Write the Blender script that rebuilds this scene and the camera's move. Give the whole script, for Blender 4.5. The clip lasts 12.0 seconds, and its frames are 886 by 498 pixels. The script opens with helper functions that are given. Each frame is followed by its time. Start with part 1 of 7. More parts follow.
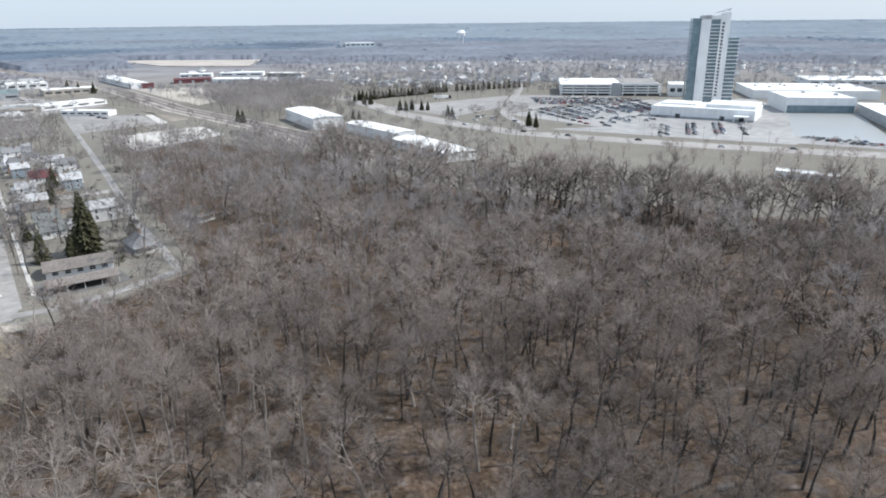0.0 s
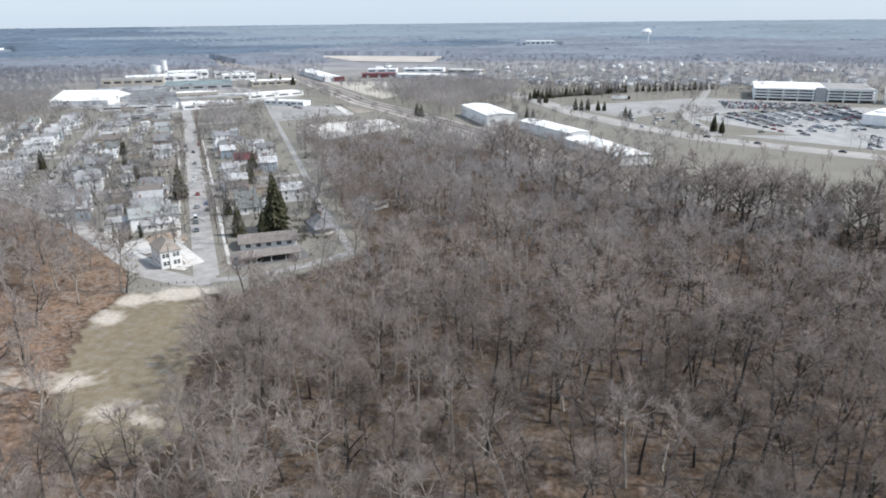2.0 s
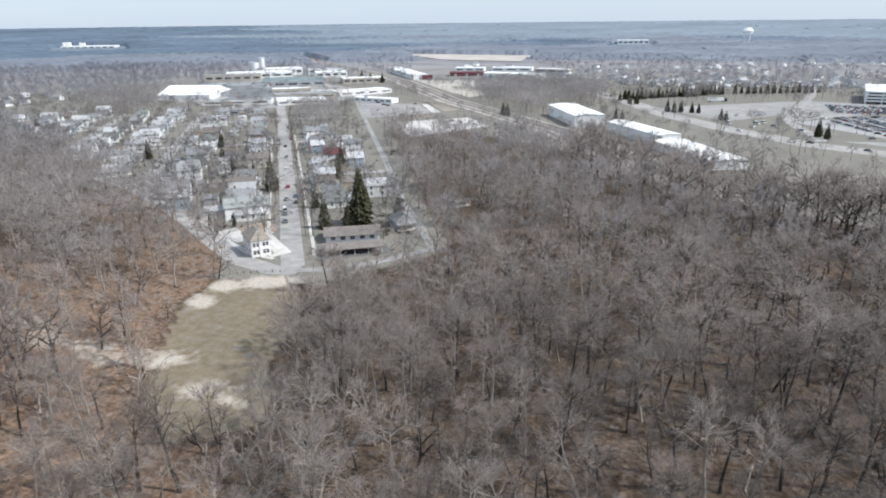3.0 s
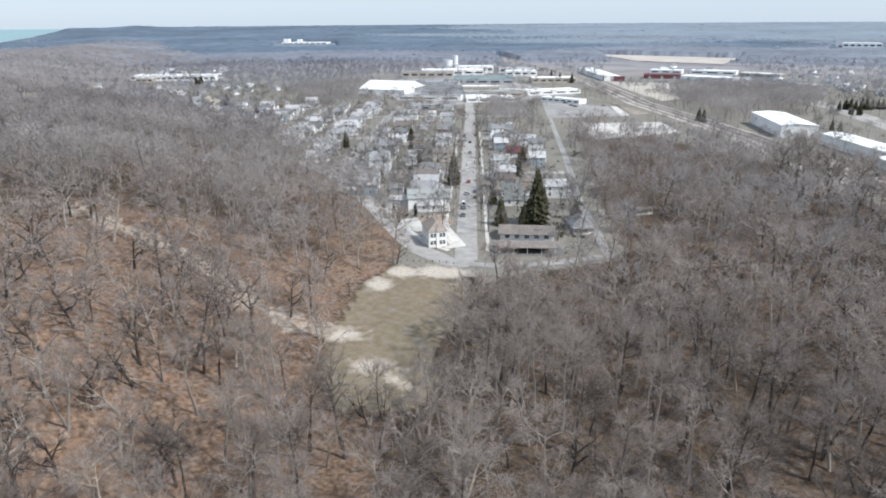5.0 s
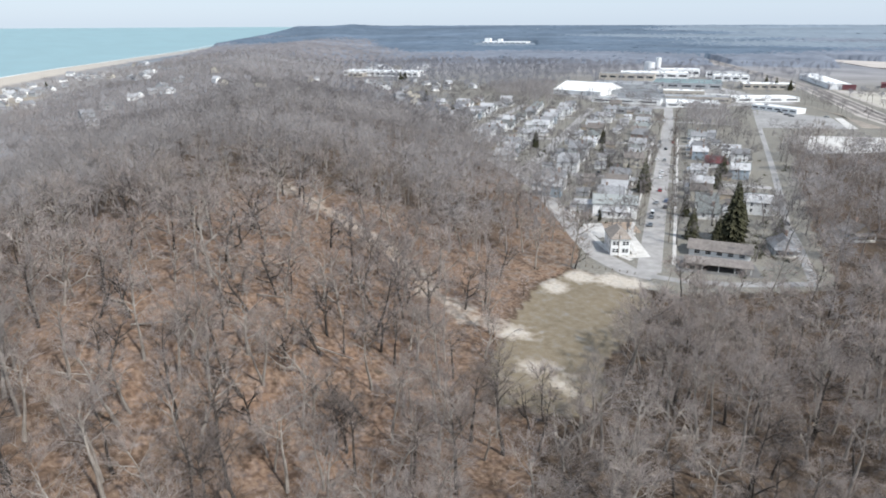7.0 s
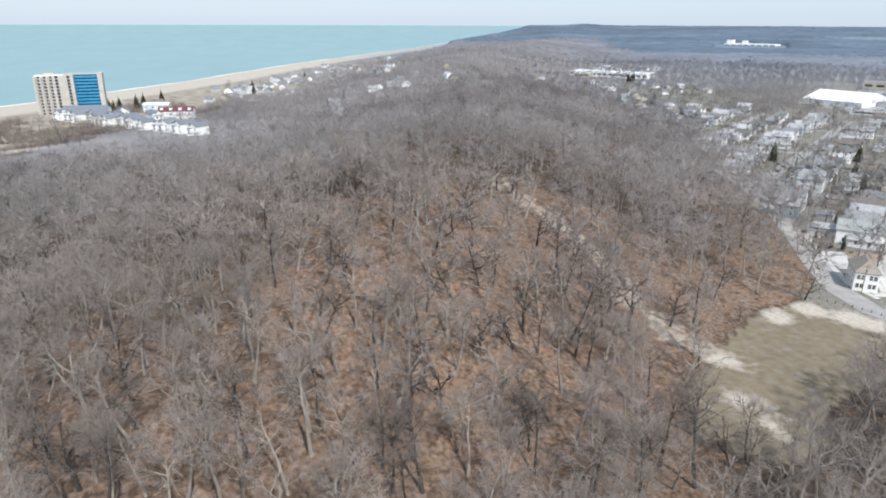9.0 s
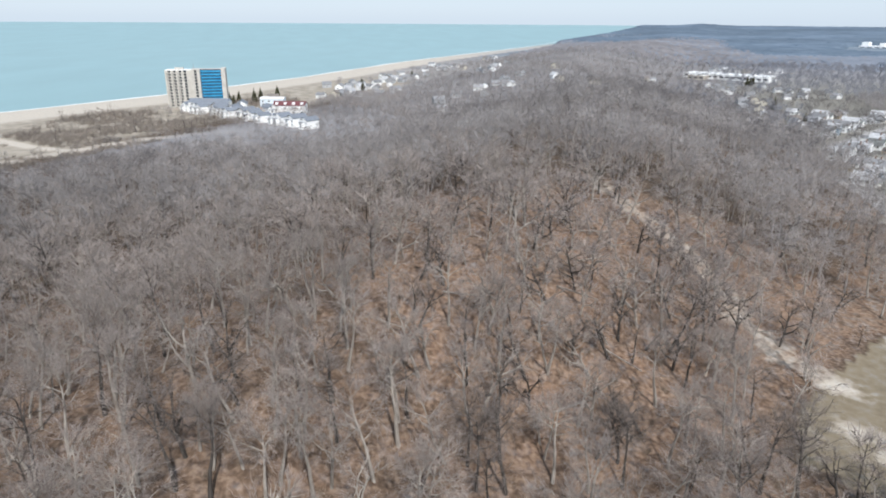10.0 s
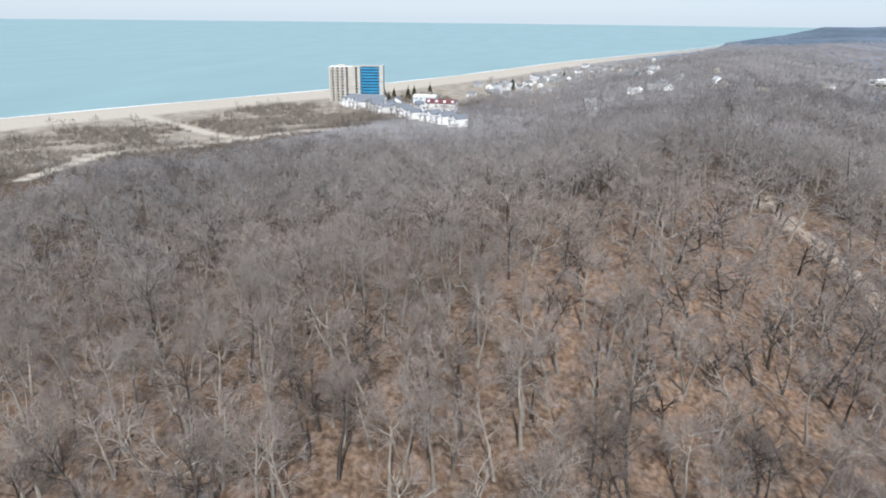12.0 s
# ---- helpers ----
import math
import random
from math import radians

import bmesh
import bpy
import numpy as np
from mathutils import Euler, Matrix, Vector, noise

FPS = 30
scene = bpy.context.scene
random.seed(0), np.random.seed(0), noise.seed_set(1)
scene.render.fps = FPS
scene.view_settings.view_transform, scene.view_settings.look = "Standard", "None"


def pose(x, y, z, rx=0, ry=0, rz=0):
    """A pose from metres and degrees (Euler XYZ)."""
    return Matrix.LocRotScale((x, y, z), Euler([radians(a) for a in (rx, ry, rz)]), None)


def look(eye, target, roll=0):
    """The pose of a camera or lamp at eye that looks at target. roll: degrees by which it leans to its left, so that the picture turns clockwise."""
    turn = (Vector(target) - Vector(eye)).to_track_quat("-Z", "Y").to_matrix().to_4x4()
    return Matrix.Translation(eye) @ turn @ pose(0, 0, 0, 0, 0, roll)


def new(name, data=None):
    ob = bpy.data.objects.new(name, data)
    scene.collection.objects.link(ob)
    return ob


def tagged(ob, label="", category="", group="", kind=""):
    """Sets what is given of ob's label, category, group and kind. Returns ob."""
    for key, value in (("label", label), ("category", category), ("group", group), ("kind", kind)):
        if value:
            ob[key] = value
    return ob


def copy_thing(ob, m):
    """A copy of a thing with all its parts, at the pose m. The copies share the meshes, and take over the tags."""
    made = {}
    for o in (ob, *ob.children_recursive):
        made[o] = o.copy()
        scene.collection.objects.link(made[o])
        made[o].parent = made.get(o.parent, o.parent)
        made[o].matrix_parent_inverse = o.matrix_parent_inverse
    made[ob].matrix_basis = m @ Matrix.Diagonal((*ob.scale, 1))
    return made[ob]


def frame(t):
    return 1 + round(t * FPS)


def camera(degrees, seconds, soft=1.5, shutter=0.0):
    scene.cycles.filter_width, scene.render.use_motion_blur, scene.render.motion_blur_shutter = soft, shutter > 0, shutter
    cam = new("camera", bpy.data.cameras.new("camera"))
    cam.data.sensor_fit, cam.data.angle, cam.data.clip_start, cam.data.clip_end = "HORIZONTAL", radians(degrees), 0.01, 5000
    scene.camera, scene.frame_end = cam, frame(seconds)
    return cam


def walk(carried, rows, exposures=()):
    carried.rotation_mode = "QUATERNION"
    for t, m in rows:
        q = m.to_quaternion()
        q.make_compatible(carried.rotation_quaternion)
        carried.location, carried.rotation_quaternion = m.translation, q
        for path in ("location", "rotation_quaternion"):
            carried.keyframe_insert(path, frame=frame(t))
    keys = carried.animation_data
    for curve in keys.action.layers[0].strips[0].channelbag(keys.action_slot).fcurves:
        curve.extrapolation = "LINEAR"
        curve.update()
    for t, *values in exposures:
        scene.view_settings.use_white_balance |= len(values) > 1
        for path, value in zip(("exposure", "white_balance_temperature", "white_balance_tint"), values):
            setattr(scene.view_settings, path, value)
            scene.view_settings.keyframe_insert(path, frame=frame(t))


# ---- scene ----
# ---- camera: hovers and turns to its left ----
EYE = Vector((0.0, 0.0, 86.0))
cam = camera(68.1, 12.0, soft=1.85)
ROWS = [
    (0.0, 0.01, -19.25, -0.63),
    (0.5, 3.80, -19.24, -0.66),
    (1.0, 7.53, -19.24, -0.66),
    (1.5, 11.23, -19.23, -0.64),
    (2.0, 14.95, -19.25, -0.62),
    (2.5, 18.92, -19.26, -0.63),
    (3.0, 22.37, -19.27, -0.65),
    (3.2, 23.88, -19.29, -0.66),
    (4.8, 36.76, -19.18, -0.49),
    (5.0, 38.27, -19.17, -0.46),
    (5.5, 42.36, -19.14, -0.38),
    (6.0, 46.26, -19.12, -0.30),
    (6.5, 50.61, -19.11, -0.23),
    (7.0, 54.71, -19.09, -0.18),
    (7.2, 56.85, -19.08, -0.16),
    (8.8, 71.53, -19.13, 0.18),
    (9.0, 73.55, -19.16, 0.22),
    (9.5, 78.05, -19.22, 0.33),
    (10.0, 82.44, -19.27, 0.42),
    (10.5, 86.19, -19.31, 0.48),
    (11.0, 89.62, -19.35, 0.54),
    (11.5, 92.70, -19.38, 0.62),
    (12.0, 95.16, -19.36, 0.66),
]


def aim(yaw, pitch):
    a, p = radians(yaw), radians(pitch)
    return EYE + 100 * Vector((-math.sin(a) * math.cos(p), math.cos(a) * math.cos(p), math.sin(p)))


walk(cam, [(t, look(EYE, aim(yaw, pitch), roll)) for t, yaw, pitch, roll in ROWS])

# ---- sky, sun, exposure ----
SUN_AZ, SUN_EL = -82.0, 48.0   # degrees to the left of +y, and up
world = bpy.data.worlds.new("sky")
scene.world = world
world.use_nodes = True
wn = world.node_tree.nodes
sky = wn.new("ShaderNodeTexSky")
sky.sky_type, sky.sun_disc = "NISHITA", False
sky.sun_elevation, sky.sun_rotation = radians(SUN_EL), radians(-SUN_AZ)
sky.air_density, sky.dust_density, sky.ozone_density, sky.altitude = 1.0, 0.6, 2.0, 80
wn["Background"].inputs["Strength"].default_value = 0.104
veil = wn.new("ShaderNodeMix")                 # thin even high cloud
veil.data_type = "RGBA"
veil.inputs[0].default_value, veil.inputs[7].default_value = 0.8, (4.0, 4.85, 6.0, 1)
world.node_tree.links.new(sky.outputs[0], veil.inputs[6])
world.node_tree.links.new(veil.outputs[2], wn["Background"].inputs[0])
sun = new("sun", bpy.data.lights.new("sun", "SUN"))
sun.data.energy, sun.data.angle, sun.data.color = 3.1, radians(2.0), (1.0, 0.98, 0.95)
sa, se = radians(SUN_AZ), radians(SUN_EL)
sun.matrix_world = look((0, 0, 400), Vector((0, 0, 400)) - Vector((-math.sin(sa) * math.cos(se), math.cos(sa) * math.cos(se), math.sin(se))))
scene.view_settings.exposure = 0.6

# ---- materials ----


def mat(name, low, high, scale=1.0, rough=0.8, bump=0.0, bump_scale=None, metal=0.0, big=0.0, big_scale=0.02, rand=0.0, spec=0.3, squash=(1, 1, 1)):
    """Noise between two colours, a second slow noise (big), and a shift of value from piece to piece (rand)."""
    m = bpy.data.materials.new(name)
    m.use_nodes = True
    nt = m.node_tree
    n, ln = nt.nodes, nt.links
    bsdf = n["Principled BSDF"]
    bsdf.inputs["Roughness"].default_value, bsdf.inputs["Metallic"].default_value = rough, metal
    bsdf.inputs["Specular IOR Level"].default_value = spec
    tc, mp = n.new("ShaderNodeTexCoord"), n.new("ShaderNodeMapping")
    mp.inputs["Scale"].default_value = squash
    ln.new(tc.outputs["Object"], mp.inputs[0])
    tx = n.new("ShaderNodeTexNoise")
    tx.inputs["Scale"].default_value, tx.inputs["Detail"].default_value = scale, 5
    ln.new(mp.outputs[0], tx.inputs["Vector"])
    ramp = n.new("ShaderNodeValToRGB")
    ramp.color_ramp.elements[0].position, ramp.color_ramp.elements[1].position = 0.32, 0.68
    ramp.color_ramp.elements[0].color, ramp.color_ramp.elements[1].color = (*low, 1), (*high, 1)
    ln.new(tx.outputs["Fac"], ramp.inputs[0])
    col = ramp.outputs[0]
    if big or rand:
        hsv = n.new("ShaderNodeHueSaturation")
        ln.new(col, hsv.inputs["Color"])
        col = hsv.outputs[0]
        val = None
        if big:
            b2 = n.new("ShaderNodeTexNoise")
            b2.inputs["Scale"].default_value, b2.inputs["Detail"].default_value = big_scale, 3
            ln.new(tc.outputs["Object"], b2.inputs["Vector"])
            mr = n.new("ShaderNodeMapRange")
            mr.inputs[1].default_value, mr.inputs[2].default_value = 0.3, 0.7
            mr.inputs[3].default_value, mr.inputs[4].default_value = 1 - big, 1 + big
            ln.new(b2.outputs["Fac"], mr.inputs[0])
            val = mr.outputs[0]
        if rand:
            oi, mr = n.new("ShaderNodeObjectInfo"), n.new("ShaderNodeMapRange")
            mr.inputs[3].default_value, mr.inputs[4].default_value = 1 - rand, 1 + rand
            ln.new(oi.outputs["Random"], mr.inputs[0])
            if val is None:
                val = mr.outputs[0]
            else:
                mu = n.new("ShaderNodeMath")
                mu.operation = "MULTIPLY"
                ln.new(val, mu.inputs[0]), ln.new(mr.outputs[0], mu.inputs[1])
                val = mu.outputs[0]
        ln.new(val, hsv.inputs["Value"])
    ln.new(col, bsdf.inputs["Base Color"])
    if bump:
        bt, bp = n.new("ShaderNodeTexNoise"), n.new("ShaderNodeBump")
        bt.inputs["Scale"].default_value, bt.inputs["Detail"].default_value = bump_scale or scale * 3, 4
        bp.inputs["Strength"].default_value, bp.inputs["Distance"].default_value = bump, 0.1
        ln.new(mp.outputs[0], bt.inputs["Vector"]), ln.new(bt.outputs["Fac"], bp.inputs["Height"])
        ln.new(bp.outputs[0], bsdf.inputs["Normal"])
    return m


def thin(m, share):
    """Lets part of the light through flat twig slivers, so that both sides are lit like round twigs."""
    n, ln = m.node_tree.nodes, m.node_tree.links
    bsdf = n["Principled BSDF"]
    tr, mx = n.new("ShaderNodeBsdfTranslucent"), n.new("ShaderNodeMixShader")
    ln.new(bsdf.inputs["Base Color"].links[0].from_socket, tr.inputs["Color"])
    mx.inputs[0].default_value = share
    ln.new(bsdf.outputs[0], mx.inputs[1]), ln.new(tr.outputs[0], mx.inputs[2])
    ln.new(mx.outputs[0], n["Material Output"].inputs["Surface"])
    return m


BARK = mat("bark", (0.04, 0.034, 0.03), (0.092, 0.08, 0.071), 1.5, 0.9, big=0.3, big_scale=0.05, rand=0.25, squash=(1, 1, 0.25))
# pale bark, the sunlight on the hill's trunks put into its colour
SUNLIT_PALE_BARK = mat("sunlit_pale_bark", (0.20, 0.175, 0.152), (0.37, 0.335, 0.295), 1.5, 0.9, big=0.2, big_scale=0.05, rand=0.15, squash=(1, 1, 0.25))
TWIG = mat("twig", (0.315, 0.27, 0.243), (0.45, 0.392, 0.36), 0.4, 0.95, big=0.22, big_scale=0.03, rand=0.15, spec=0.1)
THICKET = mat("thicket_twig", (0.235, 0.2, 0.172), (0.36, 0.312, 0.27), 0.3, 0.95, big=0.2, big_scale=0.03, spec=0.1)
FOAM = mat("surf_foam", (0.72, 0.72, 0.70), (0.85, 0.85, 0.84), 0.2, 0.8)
# darker twigs; the backlit shade of the east wood is in this colour
DARK_SHADE_TWIG = mat("dark_shade_twig", (0.215, 0.181, 0.16), (0.32, 0.275, 0.248), 0.4, 0.95, big=0.22, big_scale=0.03, rand=0.15, spec=0.1)
# ridge and wood tones: greyer twigs for mid distance, haze included in the colour
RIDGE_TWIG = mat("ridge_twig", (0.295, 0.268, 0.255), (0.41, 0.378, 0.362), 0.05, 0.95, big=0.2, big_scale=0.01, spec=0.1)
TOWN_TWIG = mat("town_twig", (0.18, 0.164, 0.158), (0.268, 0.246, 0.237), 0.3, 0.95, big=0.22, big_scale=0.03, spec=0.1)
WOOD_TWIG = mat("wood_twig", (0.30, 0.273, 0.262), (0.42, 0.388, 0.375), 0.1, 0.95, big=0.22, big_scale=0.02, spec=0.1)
# far, distant, skyline and grey canopy tones carry distance haze in their colour
FAR_HAZE_TWIG = mat("far_haze_twig", (0.225, 0.224, 0.242), (0.31, 0.308, 0.33), 0.05, 0.95, big=0.2, big_scale=0.006, spec=0.1)
DISTANT_HAZE_TWIG = mat("distant_haze_twig", (0.088, 0.12, 0.16), (0.128, 0.165, 0.208), 0.02, 0.95, big=0.25, big_scale=0.003, spec=0.1)
SKYLINE_HAZE_TWIG = mat("skyline_haze_twig", (0.165, 0.203, 0.238), (0.22, 0.258, 0.293), 0.02, 0.95, big=0.12, big_scale=0.002, spec=0.1)
CANOPY_HAZE_GREY = mat("haze_grey_canopy", (0.145, 0.163, 0.196), (0.198, 0.216, 0.25), 0.03, 0.95, big=0.2, big_scale=0.004, spec=0.1)
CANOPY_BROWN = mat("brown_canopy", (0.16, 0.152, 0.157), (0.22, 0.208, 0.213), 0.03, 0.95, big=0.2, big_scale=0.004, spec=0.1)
for twigs in (TWIG, THICKET, DARK_SHADE_TWIG, RIDGE_TWIG, TOWN_TWIG, WOOD_TWIG, FAR_HAZE_TWIG):
    thin(twigs, 0.45)
NEEDLE = mat("needle", (0.05, 0.052, 0.03), (0.115, 0.11, 0.068), 0.8, 0.9, rand=0.2, spec=0.1)
SHRUB = mat("shrub_twig", (0.14, 0.108, 0.082), (0.25, 0.20, 0.155), 0.3, 0.95, big=0.25, big_scale=0.03, spec=0.1)
EVERGREEN = mat("evergreen_shrub", (0.045, 0.046, 0.03), (0.10, 0.095, 0.062), 0.6, 0.9, big=0.25, big_scale=0.1, spec=0.1)
ASPHALT = mat("asphalt", (0.275, 0.262, 0.25), (0.38, 0.365, 0.35), 0.25, 0.9, 0.1, 8, big=0.12, big_scale=0.03)
LANE = mat("dark_asphalt", (0.25, 0.242, 0.232), (0.34, 0.33, 0.32), 0.25, 0.9, 0.1, 8, big=0.15, big_scale=0.03)
LOT = mat("lot_asphalt", (0.28, 0.276, 0.272), (0.375, 0.37, 0.364), 0.12, 0.9, big=0.15, big_scale=0.015)
CONCRETE = mat("concrete", (0.46, 0.44, 0.41), (0.60, 0.58, 0.55), 0.4, 0.85, 0.1, 6, big=0.1, big_scale=0.05)
BALLAST = mat("ballast", (0.17, 0.152, 0.14), (0.255, 0.232, 0.215), 0.5, 0.95, 0.2, 6, big=0.15, big_scale=0.03)
GRAVEL = mat("gravel", (0.30, 0.272, 0.245), (0.45, 0.415, 0.375), 0.5, 0.95, 0.2, 6, big=0.15, big_scale=0.03)
STEEL = mat("rail_steel", (0.10, 0.08, 0.07), (0.18, 0.15, 0.13), 2, 0.6, metal=0.6)
PAINT_WHITE = mat("white_paint", (0.70, 0.70, 0.69), (0.80, 0.80, 0.78), 0.6, 0.7, big=0.06, big_scale=0.1)
CLAD_WHITE = mat("white_cladding", (0.76, 0.76, 0.755), (0.86, 0.86, 0.85), 0.2, 0.55, big=0.08, big_scale=0.05, squash=(3, 3, 0.3))
ROOF_WHITE = mat("white_roof_membrane", (0.74, 0.74, 0.73), (0.86, 0.86, 0.85), 0.08, 0.6, big=0.08, big_scale=0.04)
GLASS = mat("window_glass", (0.03, 0.035, 0.04), (0.07, 0.08, 0.09), 0.5, 0.12, spec=0.6)
BLUE_GLASS = mat("blue_tower_glass", (0.12, 0.18, 0.21), (0.20, 0.27, 0.30), 0.15, 0.15, spec=0.8)
RUBBER = mat("tyre_rubber", (0.02, 0.02, 0.02), (0.035, 0.035, 0.035), 4, 0.9)
WOODPOLE = mat("pole_wood", (0.12, 0.09, 0.07), (0.22, 0.18, 0.14), 3, 0.9, squash=(1, 1, 0.2))

# ---- plan ----
RIDGE, ALONG, LAKEWARD = Vector((-290, 60)), (-0.853, 0.522), (-0.522, -0.853)
STREET, UP_STREET, ACROSS = (-143.0, 196.0), (-0.583, 0.812), (0.812, 0.583)
LAKE_Z = -4.0


def smooth(a, b, v):
    s = np.clip((v - a) / (b - a), 0, 1)
    return s * s * (3 - 2 * s)


def coast_frame(x, y):
    rx, ry = x - RIDGE.x, y - RIDGE.y
    return rx * ALONG[0] + ry * ALONG[1], rx * LAKEWARD[0] + ry * LAKEWARD[1]


def coast_at(along):
    return np.interp(along, [-600, -38, 111, 329, 640, 1099, 1659, 2341, 4800], [600, 582, 572, 552, 560, 610, 622, 622, 640])


def far_lift(d):
    """Lifts the far ground and lake so that their edge meets the skyline in the camera's view."""
    return 60 * np.clip((d - 2200) / 2750, 0, 1.05) ** 1.5


def terrain(x, y):
    x, y = np.asarray(x, float), np.asarray(y, float)
    along, cross = coast_frame(x, y)
    d = np.hypot(x, y)
    s = (x + 134) * -0.846 + (y - 123) * -0.532            # from the clearing's edge up the dune
    axis = -20 + 215 * smooth(150, 800, along)
    height = 25.0
    z = height * np.exp(-((cross - axis) / (92 + 25 * smooth(300, 900, along))) ** 2) * smooth(-380, -80, along) * (1 - 0.6 * smooth(1100, 2400, along))
    z = z * np.where(along < 150, smooth(-4, 75, s), 1.0)
    z = z + 1.6 * np.sin(x / 31 + 1) * np.sin(y / 27) * smooth(3, 10, z)
    woods = smooth(-90, -70, x) * (1 - smooth(280, 330, y))
    z = z + 1.3 * (np.sin(x / 23 + 2) * np.cos(y / 29) + 0.5 * np.sin(x / 11 + y / 13)) * woods
    edge = coast_at(along)
    z = z - 9.0 * smooth(edge - 60, edge + 70, cross)
    return z + far_lift(d) * (1 - smooth(edge - 60, edge, cross)) - 3 * (cross > edge + 60)


def ground_z(x, y):
    return float(terrain(x, y))


def inside(x, y, poly):
    x, y = np.asarray(x, float), np.asarray(y, float)
    hit = np.zeros(x.shape, bool)
    for (x0, y0), (x1, y1) in zip(poly, poly[1:] + poly[:1]):
        if y0 != y1:
            hit ^= ((y0 > y) != (y1 > y)) & (x < (x1 - x0) * (y - y0) / (y1 - y0) + x0)
    return hit


def line_distance(x, y, pts):
    best = np.full(np.shape(x), 1e9)
    for (x0, y0), (x1, y1) in zip(pts, pts[1:]):
        dx, dy = x1 - x0, y1 - y0
        k = np.clip(((x - x0) * dx + (y - y0) * dy) / (dx * dx + dy * dy), 0, 1)
        best = np.minimum(best, np.hypot(x - x0 - k * dx, y - y0 - k * dy))
    return best


CLEARING = [(-151, 146), (-155, 166), (-138, 176), (-122, 172), (-110, 148), (-102, 124), (-91, 113), (-88, 99), (-104, 89), (-121, 101), (-136, 122)]
EAST_WOODS = [(-40, 20), (-84, 96), (-99, 124), (-106, 150), (-117, 172), (-100, 198), (-90, 228), (-133, 288), (-198, 396), (-238, 462),
              (-222, 515), (-200, 515), (-150, 480), (-100, 455), (-66, 424), (-36, 385), (10, 343), (60, 318), (110, 303), (155, 286), (200, 280), (310, 240), (320, 60), (90, -40)]
DUNE_PATH = [(-330, -262), (-393, -260), (-412, -252), (-419, -236), (-427, -223), (-456, -205), (-494, -174), (-515, -152), (-528, -132), (-547, -99)]
TRAIL = [(-128, 118), (-142, 113), (-159, 111), (-178, 112), (-194, 110), (-211, 107), (-236, 102), (-262, 98)]
TOWN_EDGE = [(-157, 170), (-182, 203), (-216, 229), (-255, 238), (-331, 276), (-430, 326), (-544, 405), (-660, 440), (-760, 480), (-910, 515), (-1250, 700)]
HILL_WOODS = [(-40, 20), (-88, 92), (-106, 86), (-124, 100), (-139, 122), (-154, 145)] + TOWN_EDGE + [(-2300, 1300), (-2300, 420), (-1150, 90), (-850, 60), (-560, 40), (-470, 25), (-410, -35), (-380, -100), (-312, -166), (-256, -215), (-150, -300), (40, -120)]
TOWN = TOWN_EDGE[::-1] + [(-157, 170), (-120, 178), (-90, 228), (-130, 290), (-195, 400), (-240, 480), (-250, 590), (-440, 1000), (-900, 1500), (-1400, 1200)]

WORKS = [(-650, 600), (-540, 560), (-430, 580), (-370, 640), (-360, 760), (-450, 900), (-600, 1050), (-810, 1050), (-780, 800)]

